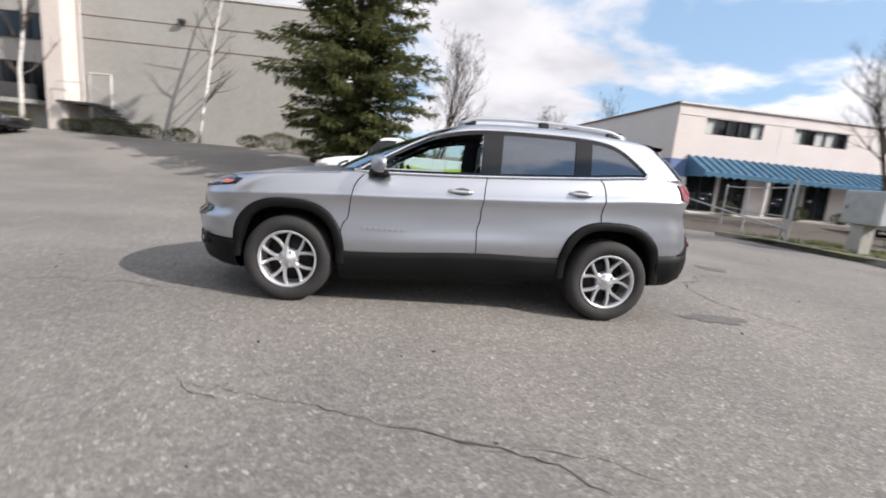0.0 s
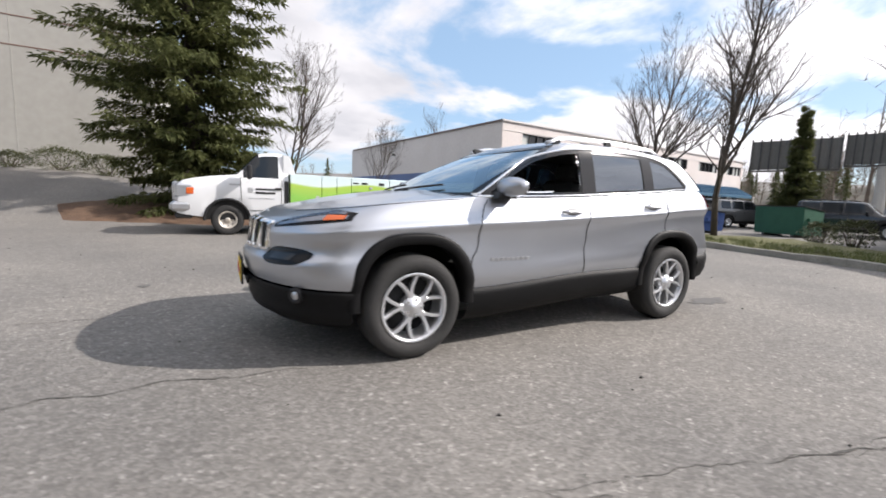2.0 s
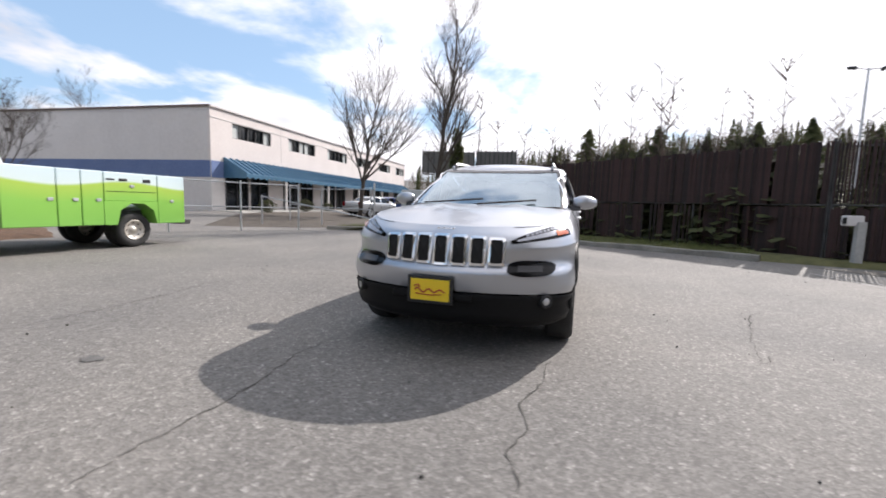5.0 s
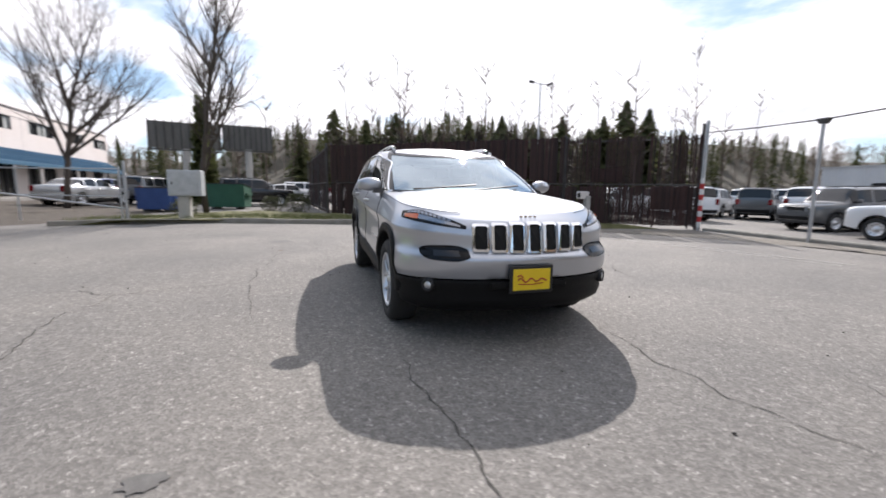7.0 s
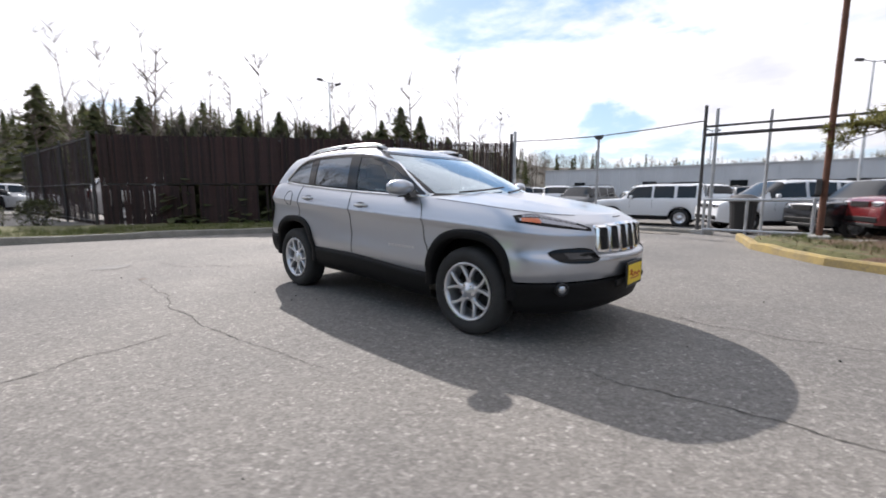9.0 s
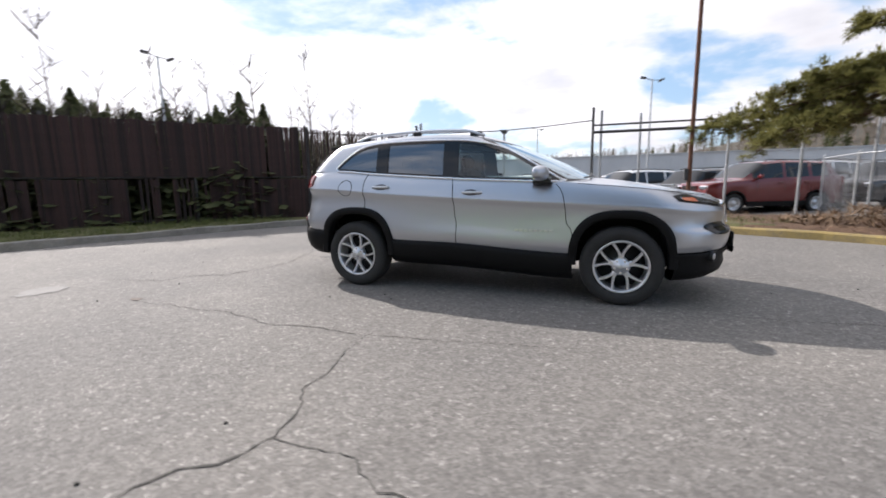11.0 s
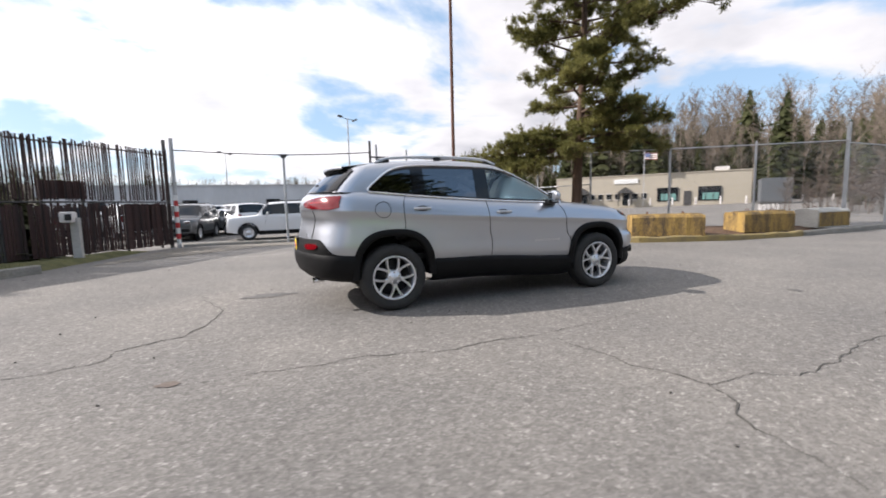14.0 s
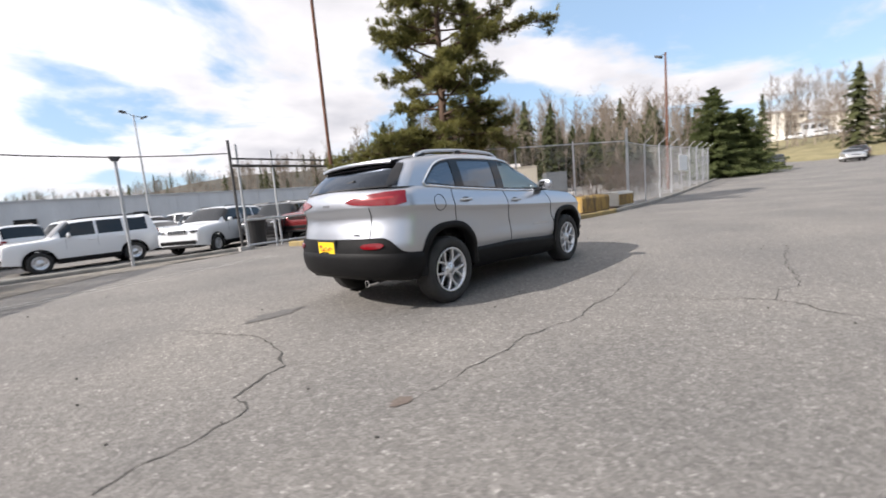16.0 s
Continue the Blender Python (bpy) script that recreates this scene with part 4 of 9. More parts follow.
def build_details(car, doors):
    for side in (-1, 1):
        # shut lines
        for x, z0, z1 in ((-0.885, 0.46, 1.09), (0.185, 0.52, 1.14), (1.215, 0.86, 1.21)):
            bow = 0.015 if x < 1 else 0.0
            pts = [side_low(x + bow * math.sin(math.pi * t), lerp(z0, z1, t), side, 0.0005) for t in frange(0, 1, 14)]
            Geo().tube(pts, 0.0042, 5).make("panel_gap", M_GAP, car)
        # bonnet edge
        pts = [lower_at(s, 0.985, side) + Vector((0, 0, 0.003)) for s in frange(0.38, s_of_x(-0.95, 1.0), 24)]
        Geo().tube(pts, 0.0016, 5).make("panel_gap", M_GAP, car)
        # handles with their cups
        for x, z, key in ((0.015, 1.018, "front_door"), (1.015, 1.08, "rear_door")):
            host = doors[key if side < 0 else key + "_r"]
            h = new("door_handle"); h.parent = host
            rows = []
            for t in frange(0, 1, 12):
                xx = x + lerp(-0.105, 0.105, t)
                lift = 0.034 * min(1, math.sin(math.pi * t) * 2.2) + 0.004
                p = side_low(xx, z, side)
                hw = 0.014 if 0.05 < t < 0.95 else 0.009
                rows.append([(xx, p.y + side * (lift - 0.012), z - hw), (xx, p.y + side * lift, z - hw * 0.5), (xx, p.y + side * lift, z + hw * 0.5), (xx, p.y + side * (lift - 0.012), z + hw)])
            Geo().quad_grid(rows if side < 0 else [list(reversed(r)) for r in rows], True).make("grip", M_SATIN, h, smooth=True)
            cup = Geo()
            strip(cup, lambda u, w: side_low(u, w, side, 0.002), frange(x - 0.085, x + 0.06, 10), lambda u: z - 0.03 * math.sqrt(max(0, 1 - ((u - x + 0.0125) / 0.075) ** 2)), lambda u: z + 0.03 * math.sqrt(max(0, 1 - ((u - x + 0.0125) / 0.075) ** 2)), 4, side)
            cup.make("cup", bpy.data.materials.get("handle_cup") or bsdf_mat("handle_cup", (0.10, 0.10, 0.105), 0.4, 0.3), h, smooth=True)
        # mirrors
        mir = new("door_mirror"); mir.parent = car
        prof = []
        for t in frange(0, 1, 8):
            k = math.sin(math.pi * (0.12 + 0.80 * t)) ** 0.6
            prof.append((lerp(0.86, 1.085, t), k))
        rows = []
        for yy, k in prof:
            ring = []
            for a in frange(0, 2 * math.pi, 14)[:-1]:
                cx, cz = math.cos(a), math.sin(a)
                ring.append((-0.655 + 0.055 * k * (abs(cx) ** 0.7) * math.copysign(1, cx) * (1.5 if cx < 0 else 0.55) + (yy - 0.86) * 0.25, side * yy, 1.185 + 0.070 * k * (abs(cz) ** 0.7) * math.copysign(1, cz)))
            rows.append(ring)
        g = Geo().quad_grid(rows if side > 0 else [list(reversed(r)) for r in rows], True)
        g.f.append(tuple(range(14 * 8, 14 * 9)))
        g.f.append(tuple(range(13, -1, -1)))
        g.make("shell", M_PAINT, mir, "silver painted mirror shell", True)
        Geo().box((-0.60, side * 0.985, 1.18), (0.012, 0.165, 0.105), None, 0.004).make("mirror_glass", M_CHROME, mir)
        Geo().prism([(-0.74, 1.10), (-0.56, 1.10), (-0.60, 1.15), (-0.70, 1.15)], side * 0.80, side * 0.93).make("foot", M_DARK, mir)
        # roof rails
        rail = new("roof_rail"); rail.parent = car
        pts = []
        for t in frange(0, 1, 24):
            x = lerp(-0.03, 1.46, t)
            rise = 0.036 * min(1, math.sin(math.pi * t) * 3.2)
            pts.append((x, side * (0.60 - 0.02 * math.sin(math.pi * t)), curve_at(x, ROOF) + 0.012 + rise))
        Geo().tube(pts, 0.017, 8).make("bar", M_SATIN, rail, "brushed silver roof rail", True)
        for x, l in ((0.06, 0.13), (0.72, 0.09), (1.36, 0.15)):
            Geo().box((x, side * 0.59, curve_at(x, ROOF) + 0.025), (l, 0.035, 0.05), None, 0.012).make("rail_foot", M_DARK, rail)
        # model name low on the front door, as plain bars
        for k in range(8):
            x = -0.74 + k * 0.046
            p = side_low(x, 0.66, side, 0.001)
            Geo().box((x, p.y, 0.66), (0.032, 0.006, 0.022)).make("badge_bar", M_SATIN, doors["front_door" if side < 0 else "front_door_r"])
    # fuel flap on the right flank
    pts = []
    for a in frange(0, 2 * math.pi, 32):
        x, z = 1.44 + 0.083 * math.cos(a), 1.075 + 0.083 * math.sin(a)
        pts.append(side_low(x, z, 1, 0.0008))
    Geo().tube(pts, 0.0035, 5, False).make("fuel_flap_gap", M_GAP, car)
    # wipers at the foot of the windscreen
    for y0, y1 in ((0.60, -0.02), (0.02, -0.52)):
        pts = []
        for t in frange(0, 1, 10):
            y = lerp(y0, y1, t)
            p = green_at(math.asin(min(abs(y) / 0.86, 1)) / (math.pi / 2), 0.05 + 0.10 * t, 1 if y >= 0 else -1)
            pts.append((p.x - 0.02, y, p.z + 0.02))
        Geo().tube(pts, 0.009, 5).make("wiper", M_DARK, car)
    # cowl
    g = Geo()
    strip(g, lambda y, k: green_at(math.asin(min(abs(y) / 0.86, 1)) / (math.pi / 2), 0, 1 if y >= 0 else -1) + Vector((-0.07 * (1 - k) + 0.02, 0, 0.012)), frange(-0.74, 0.74, 24), lambda y: 0, lambda y: 1, 2)
    g.make("cowl", M_DARK, car, smooth=True)
    # stickers inside the windscreen and the window sheet
    p = green_at(0.55, 0.88, -1)
    Geo().box((p.x + 0.05, p.y + 0.02, p.z - 0.015), (0.02, 0.13, 0.035), Matrix.Rotation(radians(-30), 3, "Y")).make("sticker", M_WHITEPAPER, car)


def build_cabin(car):
    g = Geo().box((-0.72, 0, 0.95), (0.50, 1.46, 0.24), None, 0.06).box((-0.50, 0, 0.80), (0.3, 0.4, 0.35), None, 0.04)
    g.make("dashboard", M_INT, car)
    sw = new("steering_wheel"); sw.parent = car
    m = Matrix.Translation((-0.36, -0.37, 1.02)) @ Matrix.Rotation(radians(65), 4, "Y")
    g = Geo().tube([m @ Vector((0.185 * math.cos(a), 0.185 * math.sin(a), 0)) for a in frange(0, 2 * math.pi, 28)], 0.016, 8, False)
    g.make("wheel_rim", M_INT, sw, smooth=True)
    g = Geo()
    for a in (0.2, math.pi - 0.2, -math.pi / 2):
        g.tube([m @ Vector((0.04 * math.cos(a), 0.04 * math.sin(a), -0.02)), m @ Vector((0.18 * math.cos(a), 0.18 * math.sin(a), 0))], 0.016, 6)
    g.make("wheel_spokes", M_INT, sw)

    def seat(x, y, w):
        s = new("seat"); s.parent = car
        Geo().box((x, y, 0.68), (0.50, w, 0.16), None, 0.05).make("cushion", M_SEAT, s)
        Geo().box((x + 0.30, y, 1.00), (0.14, w, 0.60), Matrix.Rotation(radians(14), 3, "Y"), 0.05).make("backrest", M_SEAT, s)
        for yy in ((y,) if w < 0.8 else (y - 0.38, y + 0.38)):
            Geo().box((x + 0.40, yy, 1.37), (0.10, 0.26, 0.17), Matrix.Rotation(radians(10), 3, "Y"), 0.04).make("headrest", M_SEAT, s)
            Geo().tube([(x + 0.385, yy - 0.05, 1.24), (x + 0.395, yy - 0.05, 1.32)], 0.007, 5).tube([(x + 0.385, yy + 0.05, 1.24), (x + 0.395, yy + 0.05, 1.32)], 0.007, 5).make("headrest_posts", M_SATIN, s)
    seat(0.05, -0.37, 0.50)
    seat(0.05, 0.37, 0.50)
    seat(0.90, 0.0, 1.30)
    Geo().box((0.6, 0, 0.55), (2.9, 1.5, 0.06)).make("cabin_floor", M_INT, car)
    g = Geo()
    for side in (-1, 1):
        strip(g, lambda x, z: Vector((x, side * 0.80, z)), frange(-0.9, 0.9, 8), lambda x: 0.56, lambda x: curve_at(x, BELT) - 0.01, 2)
    g.make("door_lining", M_INT, car)
    rows = []
    for x in frange(-0.05, 1.7, 12):
        rows.append([(x, y, curve_at(x, ROOF) - 0.03 + 0.03 * (1 - (y / 0.62) ** 2)) for y in frange(-0.62, 0.62, 6)])
    Geo().quad_grid(rows).make("headliner", gmat("headliner", (0.22, 0.21, 0.20), (0.28, 0.27, 0.26), 20, 0.9), car)
    Geo().box((-0.02, 0, 1.47), (0.03, 0.22, 0.06), None, 0.012).tube([(-0.05, 0, 1.52), (-0.03, 0, 1.48)], 0.01, 6).make("rearview_mirror", M_INT, car)
    Geo().box((1.72, 0, 0.92), (0.3, 1.3, 0.1)).make("boot_cover", M_INT, car)


def build_silver_car():
    car = thing("silver_suv", "silver metallic compact SUV with black cladding parked on the asphalt", "car")
    doors, wind, rg = build_body(car)
    build_side_glass(car, doors)
    build_cladding(car)
    wheel = build_wheel(car, pose(-1.35, 0.832, 0.355))
    for x, y, rz, spin in ((1.35, 0.832, 0, 40), (-1.35, -0.832, 180, 15), (1.35, -0.832, 180, 62)):
        w2 = copy_thing(wheel, pose(x, y, 0.355, 0, 0, rz) @ pose(0, 0, 0, 0, spin, 0))
    build_front(car)
    build_plate("front_plate", car, Matrix.Translation((-2.345, 0.05, 0.518)), 0.29, 0.152, "yellow dealer plate in a dark frame")
    build_rear(car)
    build_plate("rear_plate", car, Matrix.Translation((2.278, REAR_PLATE_Y, 0.705)) @ Matrix.Rotation(math.pi, 4, "Z"), 0.29, 0.12, "yellow dealer plate")
    build_details(car, doors)
    build_cabin(car)
    return car


build_silver_car()

# ---- ground, kerbs, cracks ----
def smooth01(a, b, x):
    t = min(max((x - a) / (b - a), 0), 1)
    return t * t * (3 - 2 * t)


def ground_z(x, y):
    """The yard is level; the drive climbs to the north-west, the road to the west, the far lot lies a little lower."""
    north = smooth01(10, 21, y)
    west = smooth01(3, -9, x)
    z = north * (1.72 * west + 0.45 * (1 - west) * smooth01(30, 12, y - 0.2 * x))
    z -= 0.22 * smooth01(-10.6, -13.5, y) * smooth01(-8, -3, x)
    z += 0.026 * max(0, -x - 18) * (1 - 0.6 * north) * smooth01(-60, -15, y)
    far = max(abs(x) - 70, 0) + max(abs(y) - 55, 0)
    return z + 0.05 * far * smooth01(0, 60, far)


def build_ground():
    xs = [-600, -400, -250, -180, -140, -110, -90, -75, -60, -50, -40, -32, -25, -20, -17, -15] + frange(-13, 16, 29) + [18, 20, 23, 26, 30, 35, 40, 50, 60, 75, 90, 120, 160, 250, 400, 600]
    ys = [-600, -400, -250, -180, -140, -110, -90, -75, -60, -50, -40, -30, -25, -20, -17, -15] + frange(-14, 20, 34) + [22, 25, 30, 40, 50, 60, 80, 110, 160, 250, 400, 600]
    g = Geo().quad_grid([[(x, y, ground_z(x, y)) for x in xs] for y in ys]).make("ground", M_ASPHALT, None, smooth=True)
    tagged(g, "weathered grey asphalt yard with cracks and patches", "ground", kind="structure")


def along(pts, step):
    """Points every step metres along a line of corners, with the heading."""
    out = []
    for a, b in zip(pts, pts[1:]):
        a, b = Vector(a), Vector(b)
        n = max(1, round((b - a).length / step))
        for i in range(n):
            out.append((a.lerp(b, i / n), (b - a).normalized()))
    out.append((Vector(pts[-1]), (Vector(pts[-1]) - Vector(pts[-2])).normalized()))
    return out


def kerb_line(name, pts, mat, label, w=0.15, h=0.15, uneven=0.02):
    rng = random.Random(len(pts) * 7 + 3)
    rows = []
    for p, d in along([(*q, 0) for q in pts], 0.5):
        n = Vector((-d.y, d.x, 0))
        z = ground_z(p.x, p.y)
        j, k = rng.uniform(-uneven, uneven), rng.uniform(-uneven, uneven)
        rows.append([p + n * (w / 2 + j) + Vector((0, 0, z - 0.05)), p + n * (w / 2 - 0.01 + j) + Vector((0, 0, z + h - 0.03 + k)), p + n * (w / 2 - 0.04 + j) + Vector((0, 0, z + h + k)),
                     p - n * (w / 2 - 0.02) + Vector((0, 0, z + h + k)), p - n * (w / 2) + Vector((0, 0, z + h - 0.02 + k)), p - n * (w / 2) + Vector((0, 0, z - 0.05))])
    ob = Geo().quad_grid(rows).make(name, mat)
    return tagged(ob, label, "kerb", kind="structure")


def patch_ground(name, outline, lift, mat, label, category, seed=0, rough=0.0, n=7, bulge=0.0):
    """A bed laid over the ground inside an outline, drawn as rings towards its middle."""
    rng = random.Random(seed)
    c = Vector((sum(p[0] for p in outline) / len(outline), sum(p[1] for p in outline) / len(outline), 0))
    ring = [p for p, d in along([(*q, 0) for q in outline + [outline[0]]], 0.6)][:-1]
    rows = []
    for j in range(n + 1):
        t = j / n
        row = []
        for p in ring:
            q = p.lerp(c, t)
            row.append((q.x, q.y, ground_z(q.x, q.y) + lift * min(1, t * n) + bulge * (1 - (1 - t) ** 2) + rng.uniform(-rough, rough) * (t > 0) + (0 if j else -0.05)))
        rows.append(row)
    g = Geo().quad_grid(rows, True)
    return tagged(g.make(name, mat, smooth=True), label, category, kind="structure")


def crack(pts, w, seed, mat=None):
    rng = random.Random(seed)
    left, right = [], []
    dense = along([(*p, 0) for p in pts], 0.05)
    off = 0.0
    for i, (p, d) in enumerate(dense):
        n = Vector((-d.y, d.x, 0))
        off = off * 0.8 + rng.uniform(-0.02, 0.02)
        q = p + n * off
        ww = w * rng.uniform(0.15, 1.0) * (0.35 + 0.65 * math.sin(math.pi * min(max(i / max(len(dense) - 1, 1), 0.04), 0.96)))
        left.append((q.x + n.x * ww, q.y + n.y * ww, 0.004))
        right.append((q.x - n.x * ww, q.y - n.y * ww, 0.004))
    ob = Geo().quad_grid([left, right]).make("crack", mat or M_CRACK)
    ob.data.update()
    return tagged(ob, "thin dark crack in the asphalt", "crack", "cracks in the asphalt", "structure")


def blot(x, y, rx, ry, seed, mat, name="stain", label="dark oil stain on the asphalt"):
    rng = random.Random(seed)
    pts = []
    for k in range(22):
        a = 2 * math.pi * k / 22
        r = rng.uniform(0.6, 1.05)
        pts.append((x + rx * r * math.cos(a), y + ry * r * math.sin(a), 0.005))
    ob = add(name, [(x, y, 0.005)] + pts, [(0, 1 + i, 1 + (i + 1) % 22) for i in range(22)], mat)
    return tagged(ob, label, name, kind="structure")


build_ground()
M_GRASS = gmat("rough_grass_soil", (0.055, 0.06, 0.02), (0.16, 0.15, 0.06), 3.5, 0.95, bump=0.8, bump_scale=60)
M_MULCH = gmat("bark_mulch", (0.06, 0.035, 0.022), (0.17, 0.10, 0.06), 6, 0.95, bump=1.0, bump_scale=50)
M_GRAVEL = gmat("dirt_gravel", (0.12, 0.105, 0.085), (0.27, 0.245, 0.21), 5, 0.95, bump=0.9, bump_scale=70)
EAST_KERB = [(9.4, 8.6), (10.0, 7.0), (10.15, 4.7), (9.75, 2.85), (9.3, 1.2), (8.95, -0.5), (8.2, -2.3), (7.5, -3.9), (6.75, -5.1)]
kerb_line("kerb_east", EAST_KERB, M_KERB, "old broken grey kerb along the planted strip")
SOUTH_KERB = [(-1.9, -8.9), (-2.4, -7.0), (-3.5, -5.4), (-5.4, -4.25), (-6.5, -3.25), (-7.8, -2.65), (-9.0, -2.30), (-11.4, -2.1)]
kerb_line("kerb_south", list(reversed(SOUTH_KERB)), M_KERBY, "worn yellow painted kerb")
WEST_KERB = [(-11.4, -2.1), (-16, -2.25), (-24, -2.7), (-34, -3.4), (-42, -4.0)]
kerb_line("kerb_west", list(reversed(WEST_KERB)), M_KERB, "low grey kerb at the foot of the fence")
patch_ground("verge_east", [(9.5, 8.4), (10.1, 7.0), (10.25, 4.7), (9.85, 2.85), (9.4, 1.2), (9.05, -0.5), (8.3, -2.3), (7.6, -3.9), (6.85, -5.1), (5.7, -9.6), (8.6, -6.6), (11, -3.6), (14.6, 1.2), (17, 4.5), (15.5, 6.8), (12.5, 8.2)], 0.11, M_GRASS, "rough grass verge with bare soil", "verge", 3, 0.03)
patch_ground("bed_south", [(-2.0, -8.9), (-2.5, -7.0), (-3.6, -5.5), (-5.5, -4.35), (-6.6, -3.35), (-7.9, -2.75), (-9.1, -2.4), (-11.4, -2.2), (-14.8, -2.6), (-12, -5.2), (-8.4, -7.6), (-5, -9.4)], 0.12, M_MULCH, "bark mulch bed with twigs and dead leaves", "bed", 5, 0.04, 7, 0.12)
patch_ground("grass_strip", [(-2.1, -8.7), (-2.6, -7.0), (-3.7, -5.6), (-4.6, -5.1), (-4.9, -6.4), (-3.6, -8.6)], 0.17, M_GRASS, "strip of grass behind the yellow kerb", "grass", 6, 0.02)
patch_ground("bed_north", [(-6.5, 11.6), (-2.0, 10.9), (2.0, 11.2), (3.2, 13.5), (1.0, 16.5), (-4.0, 16.8), (-7.2, 14.0)], 0.06, M_MULCH, "reddish bark mulch under the spruce", "bed", 8, 0.03)
patch_ground("dirt_edge", [(5.6, -9.8), (6.7, -5.3), (5.2, -6.6), (3.6, -8.6), (-1.0, -9.3), (-1.0, -10.0), (2.0, -10.2)], 0.008, M_GRAVEL, "dusty gravel edge before the gate", "gravel", 9, 0.002)
M_SOIL = gmat("dark_soil", (0.045, 0.036, 0.028), (0.12, 0.10, 0.08), 3, 0.95, bump=0.9, bump_scale=60)
patch_ground("drive_apron", [(9.6, 8.8), (12.4, 8.4), (17, 7.2), (24, 9), (26, 17), (16, 18), (12.5, 17), (6, 12.5)], 0.012, M_SOIL, "dark bare soil before the offices", "soil", 10, 0.004)
CRACKS = [
    (0.016, [(4.49, 1.61), (4.31, 1.53), (4.05, 1.52), (3.79, 1.39), (3.77, 1.15), (3.55, 1.02), (3.28, 0.95), (3.17, 0.57), (3.13, -0.05), (3.36, -0.72)]),
    (0.004, [(3.28, 0.95), (3.13, 1.18), (2.85, 1.34), (2.29, 1.31), (1.89, 1.35)]),
    (0.008, [(3.27, 2.1), (2.96, 2.2), (2.45, 2.19), (1.95, 2.13), (1.3, 2.31), (0.83, 2.27), (0.46, 2.25), (-0.19, 2.19), (-1.07, 2.07)]),
    (0.010, [(0.46, 2.27), (0.35, 2.76), (0.34, 3.12), (0.17, 3.32), (0.14, 3.52), (0.24, 3.74), (0.42, 3.95), (0.48, 4.4)]),
    (0.008, [(0.15, 3.54), (-0.04, 3.5), (-0.27, 3.54), (-0.46, 3.67), (-0.92, 3.64), (-1.58, 3.49), (-2.6, 3.42), (-3.1, 3.44)]),
    (0.010, [(-2.30, 0.96), (-2.72, 0.96), (-3.08, 0.88), (-3.34, 0.85), (-3.67, 0.86), (-4.1, 0.88)]),
    (0.009, [(-2.01, -0.80), (-2.48, -0.71), (-2.82, -0.70), (-3.09, -0.71), (-3.3, -0.69), (-3.9, -0.85)]),
    (0.005, [(-3.2, -1.7), (-3.55, -1.57), (-4.0, -1.7)]),
    (0.010, [(-0.38, -2.57), (-0.15, -2.62), (0.03, -2.65), (0.21, -2.73), (0.38, -2.83), (0.55, -3.0)]),
    (0.005, [(0.21, -2.73), (0.5, -2.75), (0.75, -2.9)]),
    (0.005, [(-1.45, -2.3), (-1.21, -2.46)]),
    (0.004, [(-1.51, -2.25), (-0.78, -2.45), (0.27, -2.82)]),
    (0.005, [(2.4, -0.35), (3.27, -0.64), (3.5, -1.09), (4.6, -1.5)]),
    (0.004, [(-1.2, 3.6), (-2.83, 3.38), (-4.0, 3.9)])]
for i, (w, pts) in enumerate(CRACKS):
    crack(pts, w * 0.85, 20 + i)
blot(2.62, -0.62, 0.40, 0.15, 1, M_STAIN)
blot(-3.2, 2.17, 0.07, 0.10, 3, M_STAIN)
blot(3.2, 2.11, 0.10, 0.05, 4, gmat("rust_stain", (0.09, 0.065, 0.05), (0.17, 0.14, 0.12), 30, 0.85), "rust_stain", "rusty brown stain on the asphalt")
blot(4.6, 2.2, 0.22, 0.30, 6, M_STAIN)
# painted lines by the gate
M_LINE = gmat("worn_line_paint", (0.30, 0.29, 0.27), (0.55, 0.54, 0.50), 8, 0.8, amount=0.12)
for y0, y1 in ((-5.55, -6.75), (-5.85, -7.05)):
    a, b = Vector((4.9, y0 + 0.2, 0.006)), Vector((-0.4, y1, 0.006))
    ob = Geo().quad_grid([[a + Vector((0, 0.04, 0)), b + Vector((0, 0.04, 0))], [a, b]]).make("ground_line", M_LINE)
    tagged(ob, "worn pale line across the gateway", "line", kind="structure")
# loose stones
rng = random.Random(4)
g = Geo()
for _ in range(150):
    x, y, s = rng.uniform(-8, 8), rng.uniform(-5, 8), rng.uniform(0.006, 0.016)
    if abs(x) < 2.4 and abs(y) < 1.0:
        continue
    g.box((x, y, s * 0.4), (s * 1.4, s, s * 0.8), Matrix.Rotation(rng.uniform(0, 3), 3, "Z"), s * 0.25)
tagged(g.make("pebbles", M_CRACK), "small dark pebbles scattered on the asphalt", "pebbles", kind="stuff")
# dry leaves and twigs on the mulch, tufts in the grass
g = Geo()
for _ in range(2600):
    t = rng.random()
    i = rng.randrange(len(SOUTH_KERB) - 1)
    a, b = Vector(SOUTH_KERB[i]), Vector(SOUTH_KERB[i + 1])
    p = a.lerp(b, t)
    n = Vector((-(b - a).y, (b - a).x)).normalized()
    n = -n if n.y > 0 else n
    p = p + n * rng.uniform(0.15, 3.0)
    z = ground_z(p.x, p.y) + 0.13 + rng.uniform(0, 0.07)
    d = Vector((rng.uniform(-1, 1), rng.uniform(-1, 1), rng.uniform(-0.1, 0.5))).normalized() * rng.uniform(0.04, 0.22)
    q = Vector((p.x, p.y, z))
    k = d.cross(Vector((0, 0, 1))).normalized() * rng.uniform(0.004, 0.014)
    n0 = len(g.v)
    g.v += [tuple(q - k), tuple(q + k), tuple(q + d)]
    g.f.append((n0, n0 + 1, n0 + 2))
